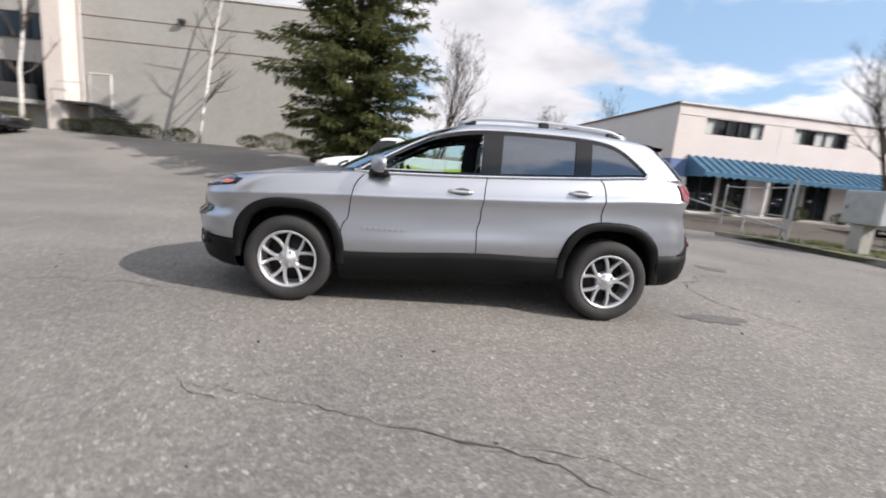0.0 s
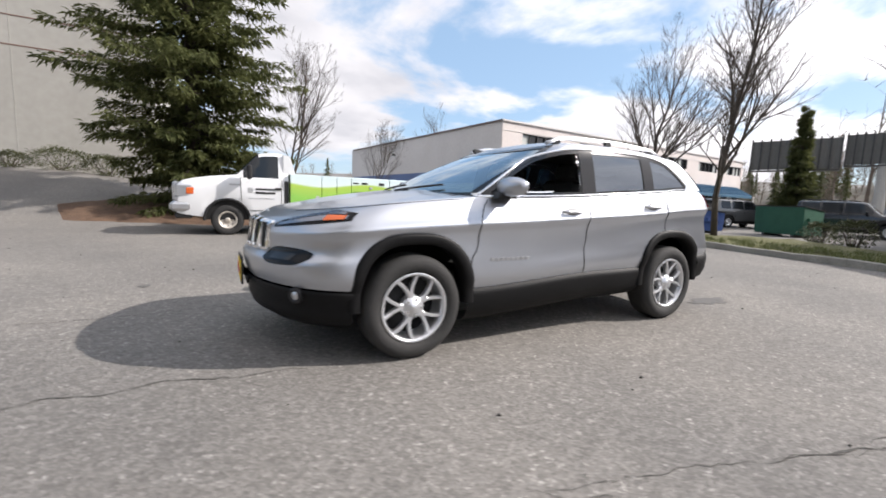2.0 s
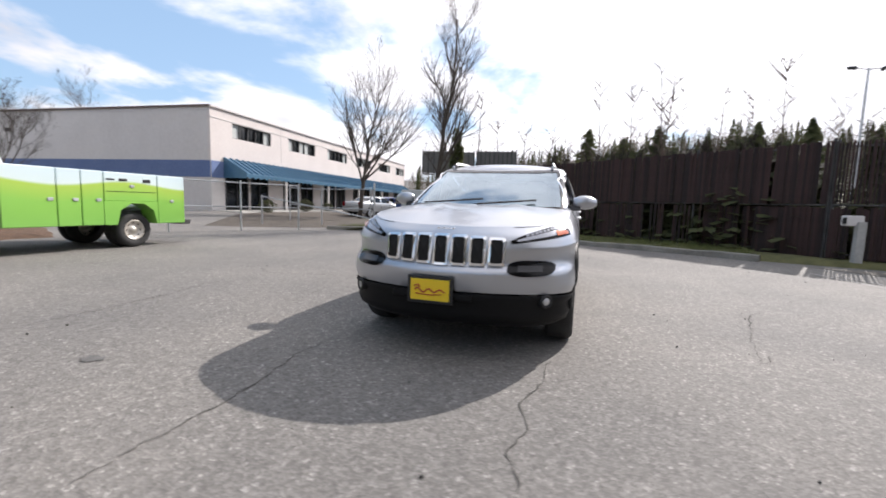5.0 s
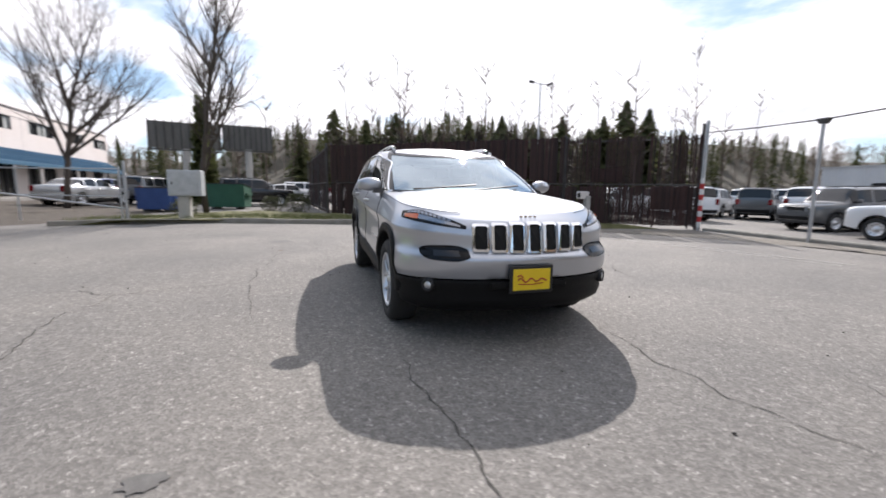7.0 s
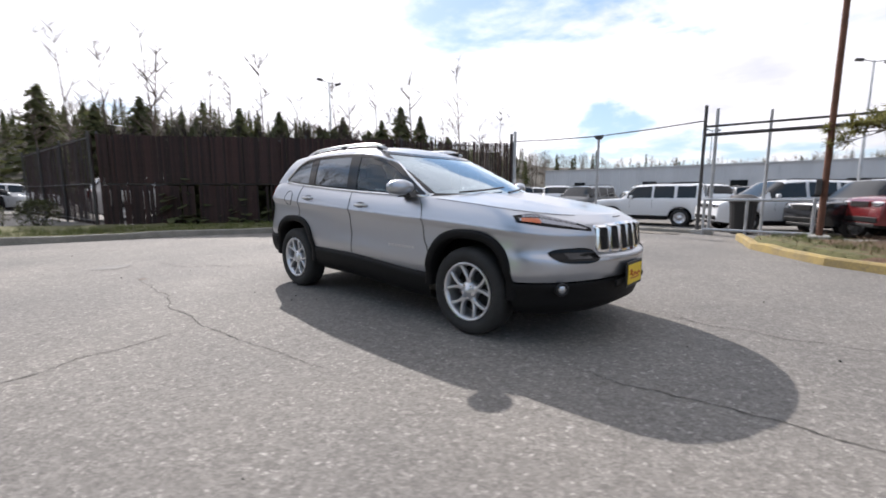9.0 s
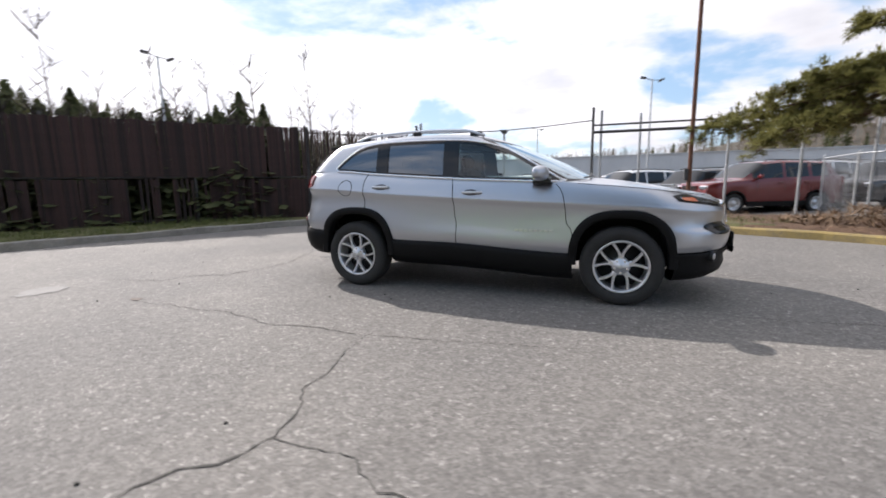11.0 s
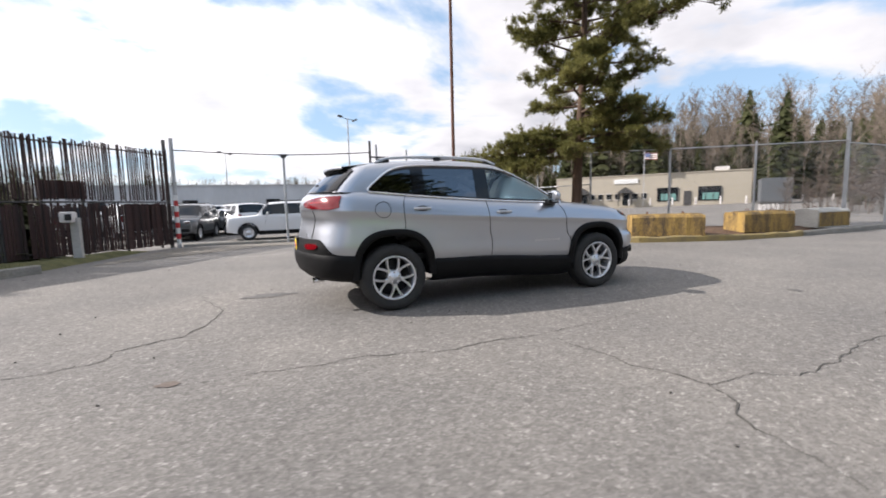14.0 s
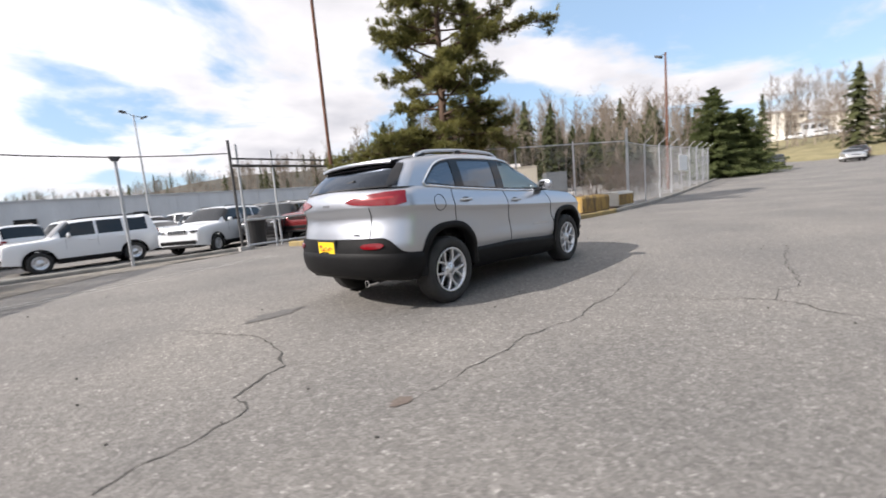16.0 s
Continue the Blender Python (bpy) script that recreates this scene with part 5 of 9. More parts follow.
for _ in range(2600):
    a, r = rng.uniform(0, 6.283), math.sqrt(rng.random())
    x, y = -6.5 + 1.9 * r * math.cos(a) + 0.3 * r * math.sin(a), -5.75 + 1.15 * r * math.sin(a) - 0.5 * r * math.cos(a)
    z = 0.16 + 0.42 * (1 - r * r) * (0.8 + 0.2 * math.sin(x * 5)) * rng.random() ** 0.35
    d = Vector((rng.uniform(-1, 1), rng.uniform(-1, 1), rng.uniform(-0.4, 0.6))).normalized() * rng.uniform(0.06, 0.34)
    q = Vector((x, y, z))
    k = d.cross(Vector((0, 0, 1))).normalized() * rng.uniform(0.006, 0.03)
    n0 = len(g.v)
    g.v += [tuple(q - k), tuple(q + k), tuple(q + d)]
    g.f.append((n0, n0 + 1, n0 + 2))
tagged(g.make("dead_twigs", gmat("dead_twigs", (0.10, 0.06, 0.035), (0.30, 0.20, 0.12), 9, 0.9)), "dead twigs and leaves on the mulch bed", "twigs", kind="stuff")


def tufts(name, spots, mat, label, lo=0.05, hi=0.2, per=16):
    rng = random.Random(len(spots))
    g = Geo()
    for x, y, z in spots:
        for _ in range(per):
            a = rng.uniform(0, 6.28)
            p = Vector((x + rng.gauss(0, 0.06), y + rng.gauss(0, 0.06), z))
            d = Vector((math.cos(a) * 0.4, math.sin(a) * 0.4, 1)).normalized() * rng.uniform(lo, hi)
            k = Vector((-math.sin(a), math.cos(a), 0)) * 0.006
            n0 = len(g.v)
            g.v += [tuple(p - k), tuple(p + k), tuple(p + d)]
            g.f.append((n0, n0 + 1, n0 + 2))
    return tagged(g.make(name, mat), label, "grass", kind="stuff")


M_BLADE = gmat("grass_blades", (0.05, 0.075, 0.018), (0.19, 0.20, 0.06), 5, 0.8)
spots = []
for i in range(len(EAST_KERB) - 1):
    for _ in range(90):
        a, b = Vector(EAST_KERB[i]), Vector(EAST_KERB[i + 1])
        p = a.lerp(b, rng.random()) + Vector((1, -0.25)) * rng.uniform(0.12, 1.0) ** 1.3 * 2.6
        spots.append((p.x, p.y, ground_z(p.x, p.y) + 0.09))
for _ in range(160):
    t = rng.random()
    p = Vector((-2.35, -8.6)).lerp(Vector((-4.4, -5.4)), t) + Vector((-0.9, -0.5)) * rng.random()
    spots.append((p.x, p.y, ground_z(p.x, p.y) + 0.12))
tufts("grass_tufts", spots, M_BLADE, "tufts of rough green and straw grass")

# ---- the warehouse, the offices and what stands before them ----
M_WALLB = gmat("beige_panel", (0.31, 0.30, 0.275), (0.385, 0.375, 0.345), 0.35, 0.9, bump=0.12, bump_scale=25)
M_PIER = gmat("pale_pier", (0.60, 0.53, 0.48), (0.70, 0.63, 0.58), 0.5, 0.85)
M_JOINT = bsdf_mat("brown_joint", (0.16, 0.085, 0.065), 0.8)
M_DKGLASS = bsdf_mat("dark_window", (0.012, 0.015, 0.018), 0.05)
M_CREAM = gmat("cream_stucco", (0.62, 0.56, 0.53), (0.72, 0.66, 0.63), 0.5, 0.9, bump=0.1, bump_scale=40)
M_PALE = gmat("pale_block", (0.60, 0.57, 0.55), (0.70, 0.67, 0.65), 0.4, 0.9)
M_BLUE = gmat("blue_band", (0.10, 0.15, 0.30), (0.15, 0.21, 0.38), 0.7, 0.8)
M_AWN = gmat("blue_metal_awning", (0.06, 0.15, 0.24), (0.10, 0.22, 0.33), 1.2, 0.38, metal=0.35)
M_ROOFDK = bsdf_mat("roof_edge", (0.16, 0.12, 0.11), 0.8)
M_FRAME = bsdf_mat("window_frame", (0.03, 0.03, 0.032), 0.5)
M_BLIND = gmat("window_blind", (0.42, 0.44, 0.42), (0.60, 0.62, 0.60), 1.5, 0.6)


# the warehouse stands up the drive: laid out in a smaller plan, then set back to its true size
K_UP, P_UP = 1.155, Vector((-0.34, -4.33, 1.14))
UPHILL = Matrix.Translation(P_UP) @ Matrix.Scale(K_UP, 4) @ Matrix.Translation(-P_UP)


def uphill(x, y):
    return P_UP.x + (x - P_UP.x) * K_UP, P_UP.y + (y - P_UP.y) * K_UP


def build_warehouse():
    w = thing("warehouse", "tall beige concrete warehouse with brown panel joints", "building", UPHILL)
    x0, x1, y, zb, zt = -17.3, -4.4, 18.5, 0.6, 8.55
    Geo().box(((x0 + x1) / 2, y + 7, (zb + zt) / 2), (x1 - x0, 14, zt - zb)).make("wall", M_WALLB, w)
    Geo().box(((x0 + x1) / 2, y + 7, zt + 0.06), (x1 - x0 + 0.1, 14.1, 0.12)).make("roof_edge", M_PALE, w)
    for z in (6.15, 7.2):
        Geo().box(((x0 + x1) / 2, y - 0.004, z), (x1 - x0, 0.02, 0.035)).make("panel_joint", M_JOINT, w)
    for x in (-13.0, -8.7):
        Geo().box((x, y - 0.003, 4.6), (0.012, 0.014, 7.9)).make("panel_joint", bpy.data.materials.get("pale_joint") or bsdf_mat("pale_joint", (0.40, 0.39, 0.36), 0.9), w)
    Geo().box((-17.75, y - 0.35, 4.7), (0.95, 1.1, 8.6), None, 0.05).make("pier", M_PIER, w, "pale pink-white pier")
    Geo().tube([(-17.1, y - 0.05, 1.6), (-17.1, y - 0.05, 8.4)], 0.04, 6).make("downpipe", M_PALE, w)
    # office front west of the pier, set back
    Geo().box((-23, y + 6, 4.6), (9.6, 11, 8.4)).make("wall", M_WALLB, w)
    for z0, z1 in ((5.95, 7.15), (3.0, 4.85)):
        Geo().box((-20.6, y + 0.46, (z0 + z1) / 2), (4.5, 0.1, z1 - z0)).make("window_band", M_DKGLASS, w, "dark ribbon window")
        for x in (-22.8, -21.3, -19.8, -18.4):
            Geo().box((x, y + 0.38, (z0 + z1) / 2), (0.06, 0.08, z1 - z0)).make("mullion", M_FRAME, w)
    Geo().box((-20.4, y - 0.3, 3.35), (2.6, 0.06, 0.75)).make("balcony_rail", M_POSTDARK, w)
    Geo().box((-20.4, y + 0.0, 2.9), (2.8, 0.8, 0.2)).make("balcony", M_CONC, w)
    # blank door with its landing and steps
    d = new("door"); d.parent = w
    Geo().box((-16.3, y - 0.02, 3.75), (0.92, 0.05, 1.52)).make("door_leaf", M_WALLB, d)
    Geo().box((-16.3, y - 0.03, 4.54), (1.04, 0.07, 0.05)).box((-16.8, y - 0.03, 3.75), (0.05, 0.07, 1.6)).box((-15.8, y - 0.03, 3.75), (0.05, 0.07, 1.6)).make("door_frame", M_PALE, d)
    st = new("stair"); st.parent = w
    Geo().box((-16.7, y - 0.6, 2.98), (1.7, 1.15, 0.12)).make("landing", M_POSTDARK, st)
    for k in range(7):
        Geo().box((-15.72 + k * 0.24, y - 0.6, 2.84 - k * 0.17), (0.27, 1.1, 0.05)).make("step", M_POSTDARK, st)
    Geo().tube([(-15.9, y - 1.12, 2.9), (-14.2, y - 1.12, 1.72)], 0.05, 6).make("stringer", M_POSTDARK, st)
    for pts in ([(-17.5, y - 1.12, 3.0), (-17.5, y - 1.12, 3.9)], [(-16.0, y - 1.12, 3.0), (-16.0, y - 1.12, 3.9)]):
        Geo().tube(pts, 0.02, 5).make("rail_post", M_GALV, st)
    Geo().tube([(-17.5, y - 1.12, 3.9), (-16.0, y - 1.12, 3.9), (-14.3, y - 1.12, 2.7)], 0.02, 5).make("handrail", M_GALV, st)
    for k in (-17.4, -16.1):
        Geo().tube([(k, y - 1.0, 1.6), (k, y - 1.0, 2.95)], 0.05, 6).make("landing_post", M_CONC, st)
    # flood lamp
    l = thing("wall_lamp", "dark flood lamp on the warehouse wall", "lamp", UPHILL @ pose(-12.3, y, 7.3))
    Geo().box((0, -0.16, 0.05), (0.34, 0.22, 0.2), Matrix.Rotation(radians(25), 3, "X"), 0.03).make("housing", M_POSTDARK, l)
    Geo().box((0, -0.03, 0.0), (0.12, 0.06, 0.12)).make("bracket", M_POSTDARK, l)


def shopfront(parent, x, wide, z0, z1, n):
    s = new("shopfront"); s.parent = parent
    Geo().box((x, 0.06, (z0 + z1) / 2), (wide, 0.06, z1 - z0)).make("pane", M_DKGLASS, s)
    for k in range(n + 1):
        Geo().box((x - wide / 2 + wide * k / n, -0.005, (z0 + z1) / 2), (0.07, 0.1, z1 - z0)).make("mullion", M_FRAME, s)
    for z in (z0, z1 - 0.5, z1):
        Geo().box((x, -0.005, z), (wide, 0.1, 0.07)).make("transom", M_FRAME, s)


def build_offices():
    o = thing("office_building", "two-storey cream office building with blue awning", "building", pose(13.8, 19.1, 0, 0, 0, 4.5))
    W, D, zt, zb = 34.0, 26.0, 6.2, -0.2
    # front wall with real openings: piers and bands
    win = [(1.75 + 5.75 * k, 5.45 + 5.75 * k) for k in range(6)]
    shops = [(0.9 + 5.75 * k, 2.2, 1) for k in range(6)]
    edges, z0, z1 = [0.0], 4.72, 5.58
    Geo().box((W / 2, 0.15, (z1 + zt) / 2), (W, 0.3, zt - z1)).make("wall_band", M_CREAM, o)
    Geo().box((W / 2, 0.15, (3.3 + z0) / 2), (W, 0.3, z0 - 3.3)).make("wall_band", M_CREAM, o)
    xs = [0.0]
    for a, b in win:
        xs += [a, b]
    xs.append(W)
    for a, b in zip(xs[0::2], xs[1::2]):
        Geo().box(((a + b) / 2, 0.15, (z0 + z1) / 2), (b - a, 0.3, z1 - z0)).make("wall_pier", M_CREAM, o)
    for k, (a, b) in enumerate(win):
        v = new("window"); v.parent = o
        Geo().box(((a + b) / 2, 0.2, (z0 + z1) / 2), (b - a, 0.05, z1 - z0)).make("pane", M_DKGLASS, v)
        for j in range(6):
            x = lerp(a, b, j / 5)
            Geo().box((x, 0.13, (z0 + z1) / 2), (0.07, 0.12, z1 - z0)).make("mullion", M_FRAME, v)
        for z in (z0, z1):
            Geo().box(((a + b) / 2, 0.13, z), (b - a, 0.12, 0.07)).make("frame_bar", M_FRAME, v)
        for j in ((0, 4) if k % 2 == 0 else (0, 2, 3)):
            x = lerp(a, b, (j + 0.5) / 5)
            Geo().box((x, 0.165, (z0 + z1) / 2), ((b - a) / 5 - 0.06, 0.01, z1 - z0 - 0.05)).make("blind", M_BLIND, v)
    # ground floor: piers of cream between dark shopfronts
    x = 0.0
    for k in range(7):
        a, b = (0.0, 1.1) if k == 0 else (5.75 * k - 0.75, 5.75 * k + 1.1)
        b = min(b, W)
        Geo().box(((a + b) / 2, 0.15, 1.55), (b - a, 0.3, 3.5)).make("wall_pier", M_CREAM if k else M_PALE, o)
        if k < 6:
            for q0, q1 in ((b, b + 1.9), (b + 2.25, 5.75 * (k + 1) - 0.75)):
                shopfront(o, (q0 + q1) / 2, q1 - q0, 0.45 if q1 - q0 < 2 else 0.75, 3.0, 2)
                Geo().box(((q0 + q1) / 2, 0.15, 0.3 if q1 - q0 < 2 else 0.45), (q1 - q0, 0.3, 0.3 if q1 - q0 < 2 else 0.6)).make("wall_base", M_CREAM, o)
                Geo().box(((q0 + q1) / 2, 0.15, 3.15), (q1 - q0, 0.3, 0.3)).make("wall_head", M_CREAM, o)
            Geo().box((b + 2.075, 0.15, 1.55), (0.35, 0.3, 3.5)).make("wall_pier", M_CREAM, o)
    Geo().box((0.55, -0.012, 2.75), (1.1, 0.02, 0.95)).make("blue_band", M_BLUE, o)
    # side and back, roof
    Geo().box((-0.002 + 0.15, D / 2 + 0.16, 3.0), (0.3, D, 6.4)).make("side_wall", M_PALE, o, "pale side wall")
    Geo().box((-0.012, D / 2 + 0.05, 2.75), (0.03, D, 0.95)).make("blue_band", M_BLUE, o)
    Geo().box((W / 2, D + 0.3, 3.0), (W, 0.3, 6.4)).make("back_wall", M_PALE, o)
    Geo().box((W - 0.15, D / 2, 3.0), (0.3, D, 6.4)).make("side_wall", M_CREAM, o)
    Geo().box((W / 2, D / 2, 6.0), (W - 0.2, D - 0.2, 0.2)).make("roof", M_ROOFDK, o)
    Geo().box((W / 2, 0.12, zt + 0.04), (W + 0.1, 0.45, 0.10)).make("coping", M_PALE, o)
    Geo().box((0.12, D / 2, zt + 0.04), (0.45, D, 0.10)).make("coping", M_ROOFDK, o)
    Geo().box((W / 2, -0.01, zt - 0.55), (W, 0.03, 0.04)).make("string_course", M_PALE, o)
    for x in (6.6, 18.1, 29.6):
        Geo().box((x, -0.004, 4.75), (0.03, 0.012, 2.8)).make("wall_joint", M_PALE, o)
    # awning: ribbed sheet with a scalloped lip
    aw = new("awning"); aw.parent = o
    aw["label"] = "blue ribbed metal awning with a scalloped lip"
    a0, a1 = 1.0, W - 1.0
    Geo().quad_grid([[(a0, 0.0, 3.45), (a1, 0.0, 3.45)], [(a0 , -1.55, 2.55), (a1, -1.55, 2.55)], [(a0, -1.55, 2.52), (a1, -1.55, 2.52)], [(a0, 0.0, 3.40), (a1, 0.0, 3.40)]]).make("sheet", M_AWN, aw)
    Geo().prism([(0.0, 3.45), (-1.55, 2.55), (-1.55, 2.3), (0.0, 2.3)], a0 - 0.03, a0, "x").make("end_panel", M_AWN, aw)
    n = 62
    rib = None
    for k in range(n + 1):
        x = lerp(a0, a1, k / n)
        g = Geo().box((0, 0, 0), (0.07, 1.80, 0.12), Matrix.Rotation(math.atan2(0.9, 1.55), 3, "X"), 0.015)
        if rib is None:
            rib = g.make("rib", M_AWN, aw)
            rib.location = (x, -0.775, 3.03)
        else:
            r = rib.copy(); scene.collection.objects.link(r); r.location = (x, -0.775, 3.03)
    lip, rows = [], []
    for k in range(n * 8 + 1):
        x = lerp(a0, a1, k / (n * 8))
        lip.append((x, -1.56, 2.33 + 0.05 * math.cos(2 * math.pi * k / 8)))
    Geo().quad_grid([[(p[0], p[1], 2.55) for p in lip], lip]).make("valance", M_AWN, aw)
    for k in range(6):
        Geo().box((5.0 + 5.75 * k, -1.45, 1.3), (0.12, 0.12, 2.5)).make("awning_post", M_PALE, aw)
    Geo().box((W / 2, -1.0, 0.28), (W, 2.0, 0.2)).make("footway", M_CONC, o)
    l = thing("side_lamp", "small dark lamp on the side wall", "lamp", pose(12.45, 33.9, 5.0))
    Geo().box((-0.16, 0, 0), (0.26, 0.3, 0.2), None, 0.03).make("housing", M_POSTDARK, l)
    Geo().box((-0.02, 0, -0.1), (0.06, 0.1, 0.12)).make("bracket", M_POSTDARK, l)


def chain_link(parent, a, b, z0, z1, pitch=0.075, r=0.0022, name="wire_mesh"):
    """Diamond mesh of real wires between two posts."""
    a, b = Vector(a), Vector(b)
    L, H = (b - a).length, z1 - z0
    d = (b - a).normalized()
    n = d.cross(Vector((0, 0, 1)))
    g = Geo()
    k = -H
    while k < L:
        for sgn in (1, -1):
            s0, s1 = max(k, 0), min(k + H, L)
            if s1 - s0 > 0.02:
                h0, h1 = s0 - k, s1 - k
                if sgn < 0:
                    h0, h1 = H - h0, H - h1
                p, q = a + d * s0 + Vector((0, 0, z0 + h0)), a + d * s1 + Vector((0, 0, z0 + h1))
                u = (q - p).normalized().cross(n).normalized()
                n0 = len(g.v)
                for c in (p, q):
                    g.v += [tuple(c + u * r), tuple(c - u * r * 0.5 + n * r), tuple(c - u * r * 0.5 - n * r)]
                g.f += [(n0, n0 + 1, n0 + 4, n0 + 3), (n0 + 1, n0 + 2, n0 + 5, n0 + 4), (n0 + 2, n0, n0 + 3, n0 + 5)]
        k += pitch * 1.414
    ob = g.make(name, M_WIRE, parent)
    ob["kind"] = "stuff"
    return ob


def link_fence(name, pts, h, label, post_r=0.03, gap=0.05, tops=(), mid=False, arms=False, group="", mesh=True):
    f = thing(name, label, "fence", group=group)
    for i, p in enumerate(pts):
        z = ground_z(*p)
        hh = h + (tops[i] if i < len(tops) else 0.05)
        po = Geo().lathe([(post_r, 0.0), (post_r, hh), (post_r * 0.7, hh + 0.03), (0.0, hh + 0.04)], 8, "z", (p[0], p[1], z)).make("post", M_GALV, f)
        if arms and i:
            Geo().tube([(p[0], p[1], z + hh), (p[0] + 0.12, p[1] + 0.42, z + hh + 0.34)], 0.022, 5).make("post_arm", M_GALV, po)
    for p, q in zip(pts, pts[1:]):
        za, zb = ground_z(*p), ground_z(*q)
        Geo().tube([(p[0], p[1], za + h), (q[0], q[1], zb + h)], 0.02, 6).make("top_rail", M_GALV, f)
        if mid:
            Geo().tube([(p[0], p[1], za + h / 2), (q[0], q[1], zb + h / 2)], 0.018, 6).make("mid_rail", M_GALV, f)
        zz = min(za, zb)
        if not mesh:
            continue
        chain_link(f, (*p, 0), (*q, 0), max(za, zb) + gap if abs(za - zb) < 0.3 else zz + gap, zz + h)
    return f


build_warehouse()
build_offices()
link_fence("swing_gate", [(4.7, 11.2), (6.6, 10.2), (8.4, 9.2)], 1.65, "open swing gate with a steel pipe frame", mid=True, mesh=False)
link_fence("gate_leaf", [(10.2, 7.1), (11.7, 10.4), (12.8, 13.0)], 1.65, "steel pipe gate leaf standing open", mid=True, mesh=False)
ga = thing("barrier_arm", "slanting steel pipe across the drive", "barrier", pose(10.3, 7.0, 0))
Geo().tube([(0, 0, 0.0), (0, 0, 1.9)], 0.045, 8).make("post", M_GALV, ga)
Geo().tube([(0, 0.05, 0.45), (-0.4, 5.2, 1.25)], 0.03, 6).make("arm", M_GALV, ga)
Geo().tube([(-0.4, 5.2, -0.02), (-0.4, 5.2, 1.3)], 0.035, 6).make("rest_post", M_GALV, ga)


def build_utility_box():
    b = thing("utility_cabinet", "grey metal utility cabinet on a concrete pedestal", "cabinet", pose(10.95, 5.5, 0.1))
    Geo().box((0, 0, 1.16), (0.5, 0.98, 0.84), None, 0.02).make("cabinet", gmat("grey_enamel", (0.40, 0.42, 0.43), (0.50, 0.52, 0.53), 2, 0.5), b)
    Geo().box((-0.255, 0.02, 1.16), (0.012, 0.86, 0.74), None, 0.004).make("door", M_GALV, b)
    Geo().box((-0.27, 0.36, 1.15), (0.02, 0.03, 0.1)).make("handle", M_POSTDARK, b)
    Geo().box((0, 0.08, 0.36), (0.34, 0.34, 0.76), None, 0.02).make("pedestal", M_CONC, b)


def build_dumpster(x, y, rz, mat, s, label):
    d = thing("dumpster", label, "dumpster", pose(x, y, ground_z(x, y), 0, 0, rz))
    L, W, H = 1.9 * s, 1.2 * s, 1.25 * s
    prof = [(-W / 2, 0.12), (W / 2, 0.12), (W / 2 + 0.08, H), (-W / 2 - 0.05, H * 0.88)]
    Geo().prism(prof, -L / 2, L / 2, "x").make("bin", mat, d)
    Geo().prism([(-W / 2 - 0.07, H * 0.88 + 0.01), (W / 2 + 0.1, H + 0.01), (W / 2 + 0.1, H + 0.05), (-W / 2 - 0.07, H * 0.88 + 0.05)], -L / 2 - 0.03, L / 2 + 0.03, "x").make("lid", M_DARK, d)
    for k in (-0.3, 0.3):
        Geo().box((k * L, 0, 0.06), (0.12, W, 0.12)).make("foot", M_POSTDARK, d)
    for sx in (-1, 1):
        Geo().box((sx * (L / 2 + 0.05), 0, H * 0.6), (0.1, 0.7 * W, 0.14)).make("side_pocket", mat, d)
    for k in range(4):
        Geo().box((lerp(-L / 2 + 0.2, L / 2 - 0.2, k / 3), -W / 2 - 0.02, H * 0.5), (0.07, 0.06, H * 0.7)).make("rib", mat, d)


build_utility_box()
build_dumpster(20.3, 5.9, 82, gmat("green_bin", (0.012, 0.075, 0.045), (0.03, 0.12, 0.07), 2, 0.6), 1.05, "dark green steel dumpster on the verge")
build_dumpster(17.5, 8.2, 70, gmat("blue_bin", (0.02, 0.05, 0.17), (0.04, 0.09, 0.26), 2, 0.6), 0.85, "blue recycling dumpster beside the tree")


def build_sign_backs():
    b = thing("billboard_pair", "two weathered billboards seen from behind on posts", "billboard")
    M_BACK = gmat("weathered_board", (0.10, 0.10, 0.095), (0.20, 0.195, 0.18), 1.0, 0.9, stretch=(4, 4, 0.5))
    for (xa, ya), (xb, yb), z0, z1 in (((30.4, 12.6), (31.6, 8.2), 3.9, 5.8), ((31.7, 8.0), (32.2, 4.6), 4.1, 5.9)):
        c, d = Vector(((xa + xb) / 2, (ya + yb) / 2, 0)), Vector((xb - xa, yb - ya, 0))
        rot = Matrix.Rotation(math.atan2(d.y, d.x), 3, "Z")
        bd = new("board"); bd.parent = b
        Geo().box(c + Vector((0, 0, (z0 + z1) / 2)), (d.length, 0.08, z1 - z0), rot).make("panel", M_BACK, bd)
        n = 9
        for k in range(n + 1):
            p = Vector((xa, ya, 0)).lerp(Vector((xb, yb, 0)), k / n) + rot @ Vector((0, 0.1 if (rot @ Vector((0, 1, 0))).x < 0 else -0.1, 0))
            Geo().box(p + Vector((0, 0, (z0 + z1) / 2)), (0.08, 0.08, z1 - z0 + 0.25), rot).make("stringer", M_POSTDARK, bd)
        Geo().box(c + Vector((0, 0, z0 - 0.1)), (d.length, 0.6, 0.08), rot).make("walkway", M_POSTDARK, bd)
        Geo().tube([c, c + Vector((0, 0, z0))], 0.28, 10).make("column", M_CONC, b)


build_sign_backs()

# ---- service truck ----
M_WHITE = car_paint("white_paint", (0.70, 0.71, 0.72), 0.32, 0.0)


